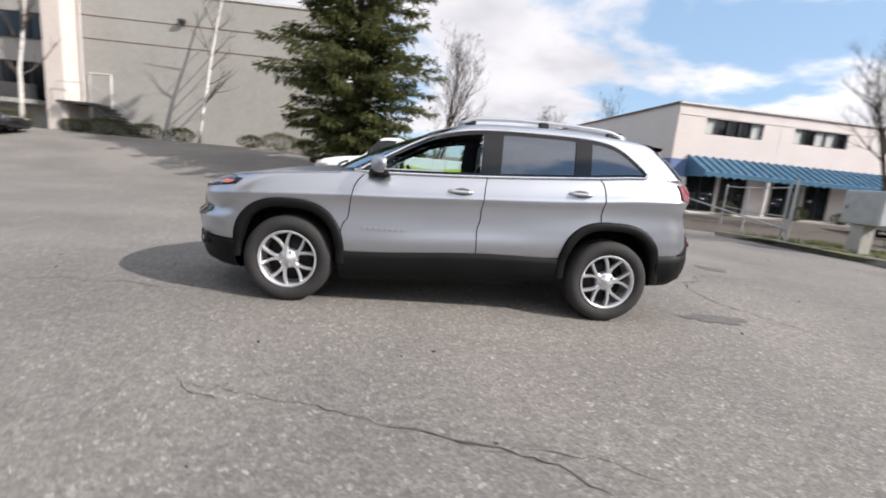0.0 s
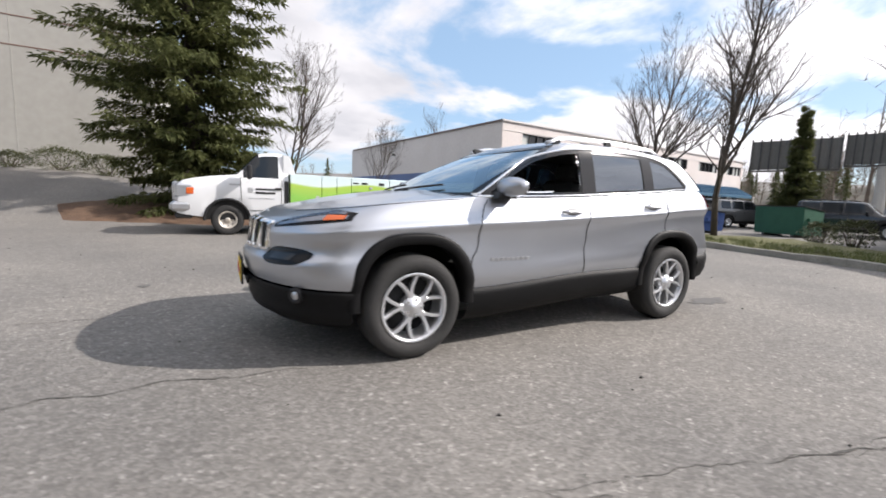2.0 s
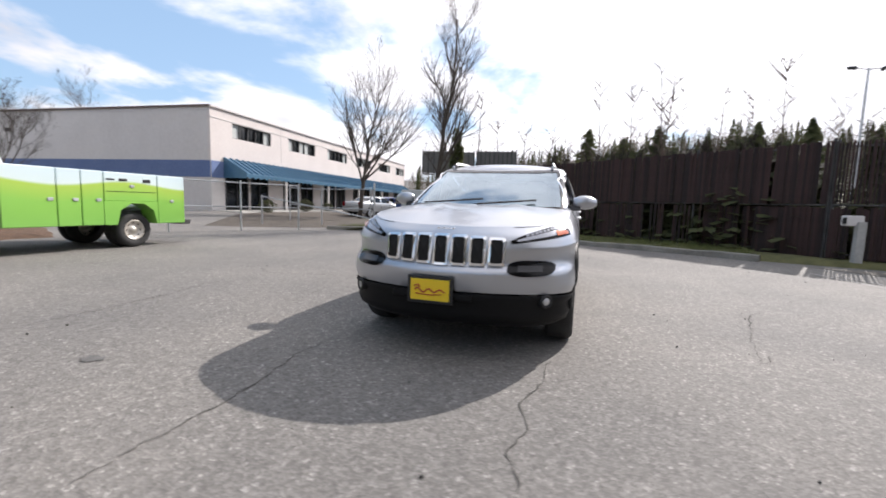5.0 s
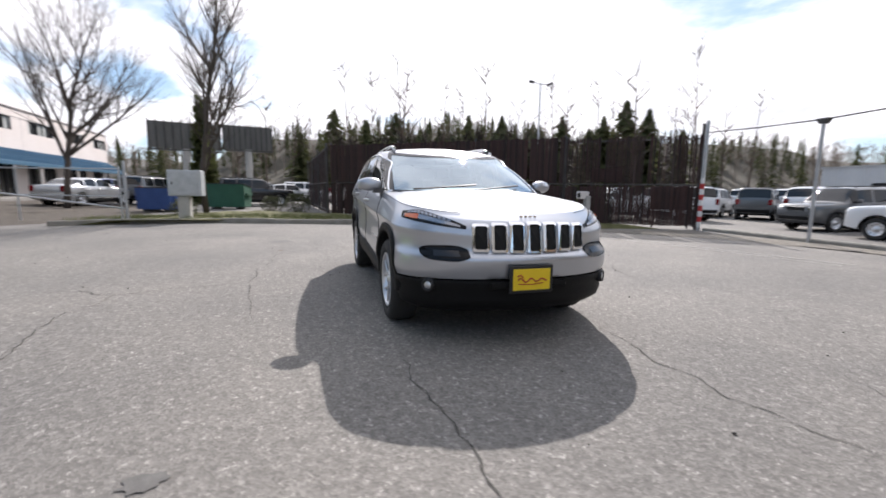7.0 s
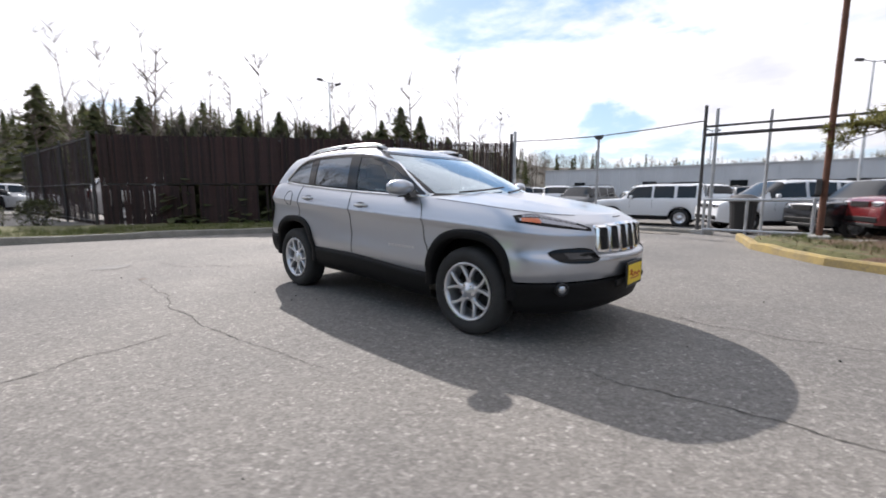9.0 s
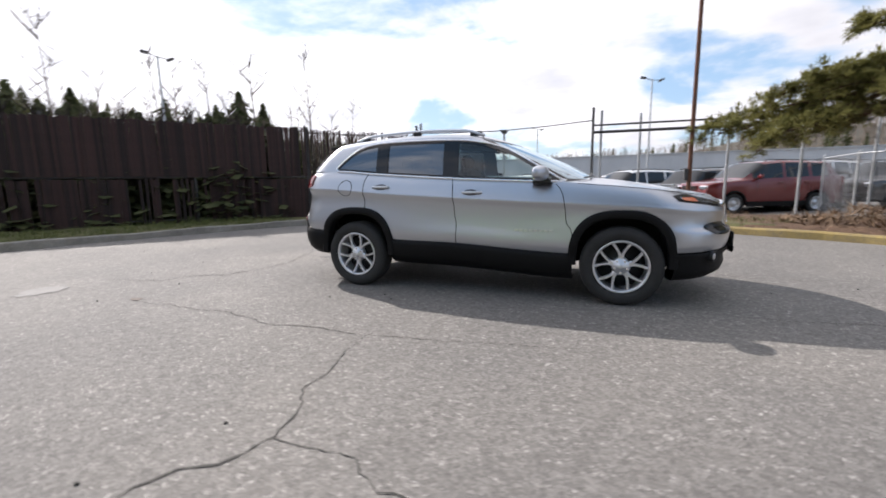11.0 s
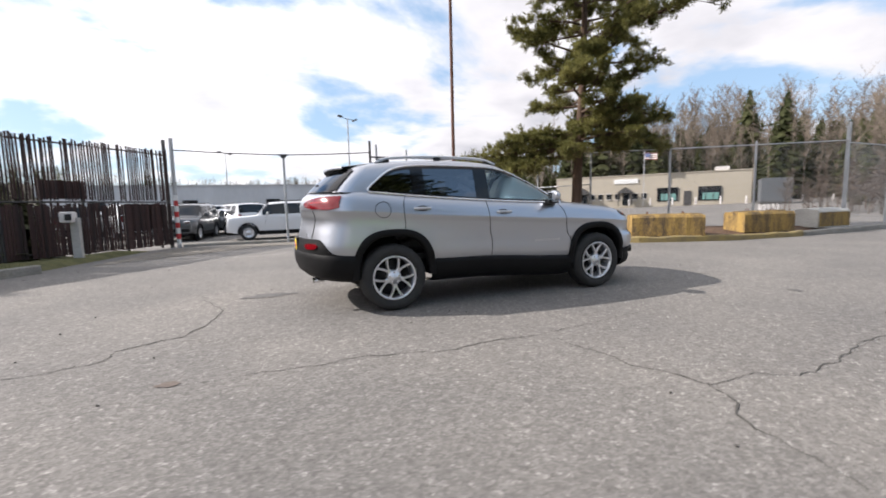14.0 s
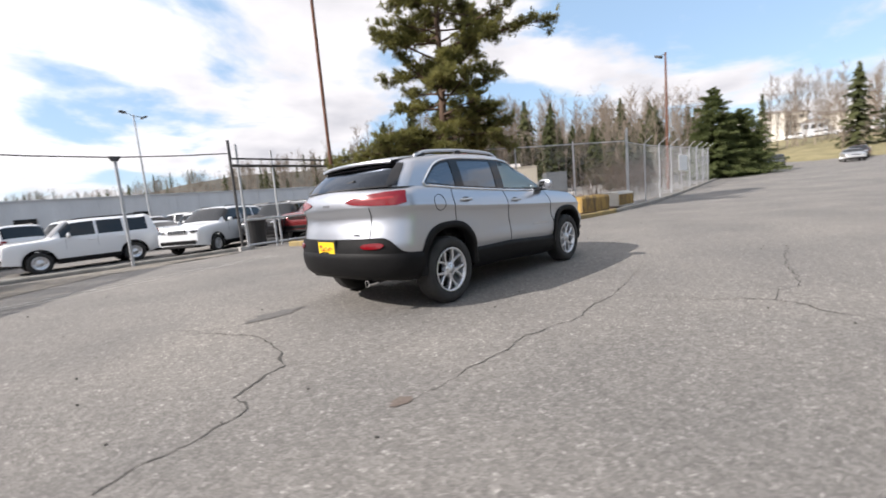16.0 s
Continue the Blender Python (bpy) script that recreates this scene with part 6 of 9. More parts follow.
def lime_mat():
    m = car_paint("lime_green_graphic", (0.3, 0.6, 0.03), 0.35, 0.0)
    nt = m.node_tree
    N, L = nt.nodes.new, nt.links.new
    tc, sep, r = N("ShaderNodeTexCoord"), N("ShaderNodeSeparateXYZ"), N("ShaderNodeValToRGB")
    n = N("ShaderNodeTexWave"); n.inputs["Scale"].default_value = 0.12; n.inputs["Distortion"].default_value = 1.0
    L(tc.outputs["Object"], sep.inputs[0]); L(tc.outputs["Object"], n.inputs["Vector"])
    # a hill line in the wrap: pale sky over two greens
    a = N("ShaderNodeMath"); a.operation = "MULTIPLY_ADD"; a.inputs[1].default_value = -0.12
    L(n.outputs["Fac"], a.inputs[0]); L(sep.outputs[2], a.inputs[2])
    mr = N("ShaderNodeMapRange"); mr.inputs["From Min"].default_value, mr.inputs["From Max"].default_value = 0.4, 1.6
    L(a.outputs[0], mr.inputs[0]); L(mr.outputs[0], r.inputs[0])
    e = r.color_ramp.elements
    e[0].position, e[0].color = 0.0, (0.20, 0.47, 0.08, 1)
    e[1].position, e[1].color = 1.0, (0.66, 0.80, 0.84, 1)
    k = e.new(0.45); k.color = (0.26, 0.55, 0.09, 1)
    k = e.new(0.70); k.color = (0.42, 0.60, 0.09, 1)
    k = e.new(0.74); k.color = (0.70, 0.82, 0.80, 1)
    L(r.outputs[0], nt.nodes["Principled BSDF"].inputs["Base Color"])
    return m


def plain_wheel(parent, m, R=0.35, rim=0.21, wid=0.22, rim_mat=None, name="wheel"):
    w = new(name); w.parent = parent; w.matrix_basis = m
    h = wid / 2
    Geo().lathe([(rim, h - 0.03), (rim + 0.02, h - 0.005), (R - 0.03, h - 0.005), (R - 0.005, h - 0.03), (R, h - 0.05), (R, -h + 0.05), (R - 0.03, -h), (rim, -h)], 28).make("tyre", M_TYRE, w, smooth=True)
    Geo().lathe([(0.0, h - 0.035), (0.05, h - 0.03), (0.07, h - 0.06), (rim * 0.62, h - 0.075), (rim * 0.9, h - 0.03), (rim + 0.004, h - 0.012), (rim + 0.006, h - 0.04)], 24).make("rim", rim_mat or M_ALLOY, w, smooth=True)
    g = Geo()
    for k in range(8):
        a = 2 * math.pi * k / 8
        hole = (g if rim_mat is None else Geo()).lathe([(0.0, h - 0.055), (0.022, h - 0.055), (0.022, h - 0.075)], 8, c=(rim * 0.75 * math.cos(a), 0.004, rim * 0.75 * math.sin(a)))
        if rim_mat is not None:
            hole.make("rim_hole", M_GAP, w)
    if rim_mat is None:
        g.make("rim_recess", M_GAP, w)
    return w


def body_loft(x0, x1, W, top, belt, windows, screen, rear, arches, sill=0.30, taper=(0.86, 0.92), roof_w=0.76, arch_r=0.42, arch_z=0.34):
    """A car skin lofted along x: (painted shell, glass). top lists (x, z) of the outline in the middle plane."""
    xs = sorted(set([round(v, 4) for v in frange(x0, x1, int((x1 - x0) / 0.06))] + [p for p, _ in top] + [e for w in windows for e in w] + list(screen) + list(rear)))
    xs = [x for i, x in enumerate(xs) if x0 <= x <= x1 and (i == 0 or x - xs[i - 1] > 0.008)]
    rows = []
    for x in xs:
        zt = curve_at(x, top)
        nf, nr = max(0, (x0 + 0.55 - x) / 0.55), max(0, (x - x1 + 0.45) / 0.45)
        w = W * (1 - (1 - taper[0]) * nf ** 2.2) * (1 - (1 - taper[1]) * nr ** 2.2)
        zb = min(curve_at(x, belt), zt - 0.035)
        zlo = sill + 0.08 * max(nf, nr)
        for ax in arches:
            if abs(x - ax) < arch_r:
                zlo = max(zlo, arch_z + math.sqrt(max(0, arch_r ** 2 - (x - ax) ** 2)))
        zlo = min(zlo, zb - 0.06)
        h = zt - zb
        lean = min(h / 0.55, 1)
        half = [(w * 0.965, zlo), (w * 0.995, lerp(zlo, zb, 0.22)), (w, lerp(zlo, zb, 0.5)), (w * 0.992, lerp(zlo, zb, 0.78)), (w * 0.965, zb - 0.012), (w * 0.945, zb + 0.03 * lean + 0.004)]
        for k, yy in ((0.46, 0.5), (0.86, 0.92)):
            half.append((w * lerp(0.945, roof_w + 0.04, yy * (0.45 + 0.55 * lean) + 0.25 * (1 - lean)), zb + h * k))
        half += [(w * (roof_w - 0.03 + 0.02 * (1 - lean)), zb + h * 0.975), (w * roof_w * 0.62, zt + 0.012), (0.0, zt + 0.02)]
        rows.append([(x, y, z) for y, z in half])
    shell, glass = Geo(), Geo()
    n = len(rows[0])
    for side in (1, -1):
        for i in range(len(xs) - 1):
            xm = (xs[i] + xs[i + 1]) / 2
            tall = rows[i][-1][2] - rows[i][5][2]
            for j in range(n - 1):
                tgt = shell
                if j in (5, 6) and any(a < xm < b for a, b in windows):
                    tgt = glass
                elif j >= 7 and screen[0] < xm < screen[1]:
                    tgt = glass
                elif j >= 7 and rear[0] < xm < rear[1] and tall > 0.08:
                    tgt = glass
                q = [rows[i][j], rows[i + 1][j], rows[i + 1][j + 1], rows[i][j + 1]]
                q = [(px, py * side, pz) for px, py, pz in q]
                n0 = len(tgt.v)
                tgt.v.extend(q if side > 0 else reversed(q))
                tgt.f.append((n0, n0 + 1, n0 + 2, n0 + 3))
    for r, back in ((rows[0], False), (rows[-1], True)):
        n0 = len(shell.v)
        shell.v.extend([(px, py, pz) for px, py, pz in r] + [(px, -py, pz) for px, py, pz in r])
        for j in range(n - 1):
            shell.f.append((n0 + j, n0 + j + 1, n0 + n + j + 1, n0 + n + j))

    def weld(geo):
        bm = bmesh.new()
        vs = [bm.verts.new(v) for v in geo.v]
        for f in geo.f:
            if len({geo.v[i] for i in f}) > 2:
                bm.faces.new([vs[i] for i in f])
        bmesh.ops.remove_doubles(bm, verts=bm.verts, dist=0.0008)
        bmesh.ops.recalc_face_normals(bm, faces=bm.faces)
        return bm
    return weld(shell), weld(glass)


def build_truck():
    t = thing("service_truck", "white and lime-green utility truck with tool lockers", "truck", pose(0, 9.15, ground_z(0, 8.5)))
    H = 1.0   # half width
    top = [(-3.28, 0.80), (-3.26, 1.10), (-3.20, 1.26), (-3.05, 1.33), (-2.6, 1.42), (-2.06, 1.49), (-1.98, 1.53), (-1.55, 2.00), (-1.42, 2.06), (-1.1, 2.09), (-0.90, 2.08), (-0.80, 2.02)]
    shell, glass = body_loft(-3.28, -0.80, H, top, [(-3.28, 1.20), (-2.1, 1.38), (-0.8, 1.40)], [(-1.86, -1.04)], (-2.04, -1.50), (5, 6), (-2.22,), 0.44, (0.955, 1.0), 0.80, 0.50, 0.38)
    part("cab", shell, M_WHITE, t, "white painted cab", True)
    part("cab_glass", glass, M_DKGLASS, t, "dark cab windows", True)
    for s in (-1, 1):
        # side window and its mirror
        m = new("door_mirror"); m.parent = t
        Geo().box((-1.74, s * (H + 0.20), 1.56), (0.12, 0.26, 0.36), None, 0.04).make("shell", M_DARK, m)
        Geo().tube([(-1.8, s * (H - 0.02), 1.50), (-1.78, s * (H + 0.15), 1.55)], 0.02, 5).make("arm", M_DARK, m)
        d = new("door"); d.parent = t
        for pts in ([(-1.93, 1.40), (-1.90, 0.62)], [(-0.98, 1.40), (-0.98, 0.62)], [(-1.90, 0.62), (-0.98, 0.62)]):
            Geo().tube([(p, s * (H + 0.001), q) for p, q in pts], 0.006, 4).make("door_gap", M_GAP, d)
        Geo().box((-1.06, s * (H + 0.012), 1.17), (0.14, 0.03, 0.06), None, 0.01).make("door_handle", M_DARK, d)
        # owner's mark on the door: plain bars
        Geo().box((-1.70, s * (H + 0.004), 1.12), (0.10, 0.006, 0.12)).make("mark_block", M_GALV, d)
        Geo().box((-1.36, s * (H + 0.004), 1.15), (0.46, 0.006, 0.04)).make("mark_bar", M_DARK, d)
        Geo().box((-1.36, s * (H + 0.004), 1.06), (0.46, 0.006, 0.05)).make("mark_bar", M_DARK, d)
        Geo().box((-1.45, s * (H + 0.004), 0.92), (0.6, 0.006, 0.02)).make("mark_bar", M_GALV, d)
        # black lip and well of the front wheel arch
        pts = [(-2.22 + 0.50 * math.cos(a), s * (H - 0.002), 0.38 + 0.50 * math.sin(a)) for a in frange(-0.05, math.pi + 0.05, 20)]
        Geo().tube(pts, 0.028, 6).make("arch_lip", M_DARK, t)
        Geo().prism([(-2.22 + 0.49 * math.cos(a), 0.38 + 0.49 * math.sin(a)) for a in frange(0, math.pi, 14)], s * 0.60, s * 0.93).make("wheel_well", M_GAP, t)
        Geo().box((-0.86, s * (H - 0.01), 0.92), (0.10, 0.05, 0.92), None, 0.01).make("cab_corner", M_DARK, t)
        Geo().box((-2.05, s * (H + 0.002), 1.24), (0.26, 0.01, 0.04)).make("side_badge", M_GALV, t)
        # lamps
        lamp = new("headlamp"); lamp.parent = t
        Geo().box((-3.12, s * 0.83, 1.05), (0.40, 0.31, 0.36), None, 0.06).make("lens", M_SATIN, lamp)
        Geo().box((-3.00, s * 0.975, 1.05), (0.17, 0.04, 0.17), None, 0.02).make("marker", M_AMBER, lamp)
        Geo().box((-3.19, s * 0.83, 1.05), (0.30, 0.20, 0.26), None, 0.06).make("bulb_bowl", M_CHROME, lamp)
    gr = new("grille"); gr.parent = t
    Geo().box((-3.31, 0, 1.03), (0.14, 1.30, 0.48), None, 0.04).make("surround", M_SATIN, gr)
    for k in range(4):
        Geo().box((-3.385, 0, 0.89 + k * 0.094), (0.02, 1.12, 0.06)).make("bar", M_DARK, gr)
    Geo().box((-3.20, 0, 0.68), (0.46, 2.04, 0.24), None, 0.07).make("front_bumper", M_SATIN, t, "bright front bumper")
    Geo().box((-3.14, 0, 0.48), (0.36, 1.86, 0.16), None, 0.03).make("air_dam", M_DARK, t)
    # headache rack behind the cab
    Geo().prism([(-0.92, 0.5), (-0.80, 0.5), (-0.80, 1.55), (-0.62, 1.56), (-0.76, 2.02), (-0.92, 2.05)], -0.92, 0.92).make("bulkhead", M_WHITE, t)
    # service body: lockers on both sides
    M_WRAP = lime_mat()
    sb = new("service_body"); sb.parent = t
    doors = [(-0.78, 0.02), (0.02, 0.42), (0.42, 0.82), (0.82, 1.94), (1.94, 2.62)]
    for s in (-1, 1):
        for k, (a, b) in enumerate(doors):
            z0 = 0.50 if k != 3 else 0.98
            ob = Geo().box(((a + b) / 2, s * 0.85, (z0 + 1.57) / 2), (b - a - 0.012, 0.42, 1.57 - z0), None, 0.012).make("locker", M_WRAP, sb)
            la = Geo().box((b - 0.1 if k < 3 else (a + b) / 2, s * 1.065, 1.0 if k != 3 else 1.3), (0.09, 0.02, 0.06), None, 0.006).make("latch", M_GALV, ob)
            if k == 3:
                Geo().box(((a + b) / 2, s * 1.062, 1.18), (b - a - 0.1, 0.006, 0.01)).make("locker_gap", M_GAP, ob)
        # wheel opening sides
        Geo().prism([(0.82, 0.5), (1.06, 0.5), (1.14, 0.80), (1.36, 0.94), (1.62, 0.94), (1.84, 0.80), (1.92, 0.5), (1.94, 0.5), (1.94, 0.985), (0.82, 0.985)], s * 0.66, s * 1.06).make("wheel_panel", M_WRAP, sb)
    Geo().box((0.92, 0, 0.72), (3.4, 1.3, 0.12)).make("bed_floor", M_POSTDARK, sb)
    Geo().box((2.60, 0, 1.1), (0.06, 1.3, 0.7)).make("tailgate", M_WRAP, sb)
    Geo().box((2.70, 0, 0.52), (0.26, 2.0, 0.12), None, 0.02).make("rear_step", M_POSTDARK, t)
    for k, (px, mat) in enumerate(((0.95, M_DARK), (1.2, M_DARK), (1.7, M_DARK))):
        Geo().box((px, -1.064, 1.42), (0.16, 0.006, 0.03 + 0.02 * k)).make("mark_bar", mat, sb)
    # what lies in the bed
    pi = thing("pipe_bundle", "grey pipes lying in the truck bed", "pipes", pose(0.6, 9.15, ground_z(0, 8.5) + 0.78))
    for k in range(3):
        Geo().tube([(-1.2, -0.3 + 0.2 * k, 0.06), (1.5, -0.3 + 0.2 * k, 0.06)], 0.06, 8).make("pipe", M_GALV, pi)
    Geo().box((-0.3, 0, 0.55), (5.6, 0.8, 0.16)).make("chassis", M_GAP, t)
    rm = gmat("steel_rim", (0.42, 0.38, 0.32), (0.66, 0.62, 0.56), 8, 0.45, metal=0.5)
    w = plain_wheel(t, pose(-2.22, -0.86, 0.37, 0, 0, 180), 0.37, 0.21, 0.22, rm)
    for px, py, rz in ((1.49, -0.84, 180), (-2.22, 0.86, 0), (1.49, 0.84, 0), (1.49, -0.60, 180), (1.49, 0.60, 0)):
        copy_thing(w, pose(px, py, 0.37, 0, 0, rz))


build_truck()


# ---- parked cars ----
def parked_car(name, label, paint, kind, m):
    """kind: length, half width, outline, belt line, side windows, windscreen, rear window, lamp heights, rails."""
    L, W, top, belt, wins, screen, rear, zh, zt, rails = kind
    c = thing(name, label, "car", m, "parked cars")
    x0, x1 = -L / 2, L / 2
    fa, ra = x0 + 0.195 * L, x1 - 0.205 * L
    shell, glass = body_loft(x0, x1, W, top, belt, wins, screen, rear, (fa, ra))
    part("body", shell, paint, c, "", True)
    part("glass", glass, M_DKGLASS, c, "dark tinted windows", True)
    zb = curve_at(0, belt)
    for s in (-1, 1):
        mr = new("mirror"); mr.parent = c
        mr.matrix_basis = pose(screen[0] + 0.42, s * (W + 0.08), zb + 0.06)
        Geo().box((0, 0, 0.02), (0.11, 0.20, 0.15), None, 0.04).make("shell", paint, mr)
        Geo().box((0.02, -s * 0.11, -0.04), (0.07, 0.08, 0.04)).make("foot", M_DARK, mr)
        Geo().box(((fa + ra) / 2, s * (W - 0.02), 0.33), ((ra - fa) - 0.86, 0.05, 0.17), None, 0.02).make("sill", M_CLAD, c)
        cuts = [wins[0][0] + 0.12] + [(wins[k][1] + wins[k + 1][0]) / 2 for k in range(len(wins) - 1)]
        for k, dx in enumerate(cuts[:3]):
            pts = [(dx, s * (W * 0.97 + 0.004), 0.45), (dx, s * (W + 0.001), lerp(0.45, zb, 0.5)), (dx, s * (W * 0.975 + 0.001), zb - 0.03)]
            Geo().tube(pts, 0.005, 4).make("door_gap", M_GAP, c)
            if k:
                Geo().box((dx - 0.16, s * (W * 0.99 + 0.012), zb - 0.13), (0.19, 0.03, 0.04), None, 0.01).make("door_handle", paint, c)
        # arch trims
        for ax in (fa, ra):
            pts = [(ax + 0.425 * math.cos(a), s * (W * 0.985 + 0.004), 0.34 + 0.425 * math.sin(a)) for a in frange(0.0, math.pi, 14)]
            Geo().tube(pts, 0.022, 5).make("arch_trim", M_CLAD if rails else paint, c)
        hl = new("headlamp"); hl.parent = c
        Geo().box((x0 + 0.10, s * W * 0.68, zh), (0.22, W * 0.34, 0.15), Matrix.Rotation(-s * 0.22, 3, "Z"), 0.04).make("lens", M_CHROME, hl)
        Geo().box((x0 + 0.22, s * W * 0.86, zh), (0.14, 0.05, 0.09), Matrix.Rotation(-s * 0.45, 3, "Z"), 0.015).make("marker", M_AMBER, hl)
        Geo().box((x1 - 0.07, s * W * 0.80, zt), (0.17, W * 0.22, 0.30), None, 0.03).make("tail_lamp", M_RED, c)
        if rails:
            xa, xb = screen[1] + 0.2, rear[0] - 0.1
            Geo().tube([(xa, s * W * 0.58, curve_at(xa, top) + 0.02), (xa + 0.12, s * W * 0.58, curve_at(xa, top) + 0.06), (xb - 0.12, s * W * 0.58, curve_at(xb, top) + 0.06), (xb, s * W * 0.58, curve_at(xb, top) + 0.02)], 0.02, 5).make("roof_rail", M_DARK, c)
    gr = new("grille"); gr.parent = c
    Geo().box((x0 + 0.02, 0, zh), (0.06, W * 0.86, 0.17), None, 0.02).make("surround", M_CHROME if not rails else paint, gr)
    for k in range(7):
        Geo().box((x0 - 0.012, (k - 3) * W * 0.115, zh), (0.02, W * 0.075, 0.13)).make("slot", M_GAP, gr)
    Geo().box((x0 + 0.08, 0, 0.50), (0.20, W * 1.66, 0.22), None, 0.06).make("front_bumper", M_CLAD if rails else paint, c)
    Geo().box((x0 + 0.06, 0, 0.36), (0.14, W * 1.4, 0.12), None, 0.03).make("air_dam", M_DARK, c)
    Geo().box((x1 - 0.06, 0, 0.50), (0.18, W * 1.74, 0.24), None, 0.06).make("rear_bumper", M_CLAD if rails else paint, c)
    Geo().box((0, 0, 0.42), (L - 0.5, W * 1.3, 0.3)).make("underbody", M_GAP, c)
    w = plain_wheel(c, pose(fa, -(W - 0.10), 0.34, 0, 0, 180), 0.35, 0.215, 0.2)
    for px, py, rz in ((ra, -(W - 0.10), 180), (fa, W - 0.10, 0), (ra, W - 0.10, 0)):
        copy_thing(w, pose(px, py, 0.34, 0, 0, rz))
    return c


BOXY = (4.42, 0.89, [(-2.21, 0.70), (-2.19, 0.92), (-2.12, 1.00), (-1.9, 1.04), (-1.05, 1.10), (-0.98, 1.12), (-0.48, 1.61), (-0.35, 1.66), (0.4, 1.70), (1.6, 1.69), (1.98, 1.66), (2.12, 1.20), (2.17, 1.05), (2.21, 0.75)],
        [(-2.21, 1.0), (-1.0, 1.08), (2.2, 1.12)], [(-0.74, 0.22), (0.30, 1.05), (1.16, 1.82)], (-0.96, -0.44), (1.99, 2.12), 0.86, 0.98, True)
ROUND = (4.95, 0.96, [(-2.475, 0.62), (-2.45, 0.88), (-2.34, 1.03), (-2.0, 1.10), (-1.25, 1.17), (-1.16, 1.20), (-0.48, 1.70), (-0.3, 1.75), (0.4, 1.79), (1.5, 1.75), (1.98, 1.68), (2.28, 1.28), (2.40, 1.12), (2.475, 0.75)],
         [(-2.47, 1.05), (-1.2, 1.13), (2.4, 1.22)], [(-0.86, 0.22), (0.31, 1.15), (1.26, 1.86)], (-1.14, -0.44), (2.0, 2.28), 0.90, 1.06, True)
SEDAN = (4.75, 0.90, [(-2.375, 0.58), (-2.34, 0.74), (-2.2, 0.83), (-1.8, 0.90), (-1.15, 0.99), (-1.05, 1.02), (-0.30, 1.38), (-0.1, 1.42), (0.4, 1.44), (0.95, 1.40), (1.2, 1.32), (1.72, 1.09), (2.2, 1.05), (2.33, 0.98), (2.375, 0.72)],
         [(-2.37, 0.85), (-1.1, 0.95), (2.37, 1.02)], [(-0.66, 0.28), (0.36, 1.05), (1.12, 1.36)], (-1.03, -0.26), (1.16, 1.70), 0.72, 0.88, False)
P_BLACK = car_paint("black_paint", (0.012, 0.012, 0.014), 0.25, 0.1)
P_RED = car_paint("dark_red_paint", (0.16, 0.016, 0.018), 0.25, 0.3)
P_BLUE = car_paint("blue_paint", (0.03, 0.07, 0.26), 0.25, 0.3)
P_GREY = car_paint("grey_paint", (0.10, 0.105, 0.11), 0.28, 0.5)
P_SILV = car_paint("pale_silver_paint", (0.52, 0.53, 0.54), 0.3, 0.6)


def at_ground(x, y, rz):
    return pose(x, y, ground_z(x, y), 0, 0, rz)


white_box = parked_car("parked_suv", "white boxy SUV in the fenced lot", M_WHITE, BOXY, at_ground(2.3, -16.2, 184))
white_round = parked_car("parked_suv", "white rounded SUV in the fenced lot", M_WHITE, ROUND, at_ground(-2.2, -15.6, 215))
black_suv = parked_car("parked_suv", "black SUV in the fenced lot", P_BLACK, BOXY, at_ground(-4.6, -14.6, 218))
red_suv = parked_car("parked_suv", "dark red SUV behind the gate", P_RED, ROUND, at_ground(-6.3, -13.4, 205))
grey_suv = parked_car("parked_suv", "dark grey SUV in the fenced lot", P_GREY, BOXY, at_ground(6.4, -18.6, 262))
blue_sedan = parked_car("parked_car", "blue sedan before the offices", P_BLUE, SEDAN, at_ground(27.5, 14.4, 165))
silver_sedan = parked_car("parked_car", "silver sedan in the far lot", P_SILV, SEDAN, at_ground(4.9, -22.4, 120))
dark_car = parked_car("parked_car", "black sedan standing on the drive", P_BLACK, SEDAN, pose(-21.6, 17.0, ground_z(-21, 17.0), 0, 0, 187))
rng = random.Random(12)
pool = [white_box, white_round, black_suv, grey_suv, silver_sedan, white_box, white_round]
# rows in the lot
for k in range(11):
    x = 15.5 - k * 2.75
    copy_thing(pool[(k * 3) % 7], at_ground(x, -22.5 - (k % 2) * 0.3, 118 + rng.uniform(-3, 3)))
for k in range(9):
    copy_thing(pool[(k * 5 + 1) % 7], at_ground(18.5 - k * 2.9, -29.5, 118 + rng.uniform(-3, 3)))
for x, y, rz, c in ((13.5, -17.5, 170, white_box), (17.0, -20.0, 175, white_round), (21, -19, 172, white_box), (25, -20, 170, white_round), (-8.6, -16.0, 218, white_round), (-11.0, -15.4, 215, black_suv),
                    (22.5, 13.2, 165, silver_sedan), (26.5, 11.2, 160, grey_suv), (24.5, 5.0, 100, black_suv), (28, 3.2, 100, silver_sedan), (36, 2.0, 92, white_box), (40, 6.0, 95, grey_suv),
                    (-54, -1.9, 183, silver_sedan), (-60.5, -1.7, 183, black_suv), (-67, -1.5, 183, grey_suv), (-64, 5.6, 186, silver_sedan), (-72, 6.2, 186, black_suv), (-79, 6.6, 184, red_suv), (-86, 7.0, 185, white_box),
                    (17.0, -5.2, 95, black_suv), (15.2, -9.6, 100, grey_suv), (18.5, -1.8, 92, white_round), (13.0, -12.8, 110, silver_sedan)):
    copy_thing(c, at_ground(x, y, rz))

# ---- fences, gate, poles, barriers ----
FENCE_A, FENCE_B = Vector((14.2, 0.75, 0)), Vector((5.45, -10.15, 0))


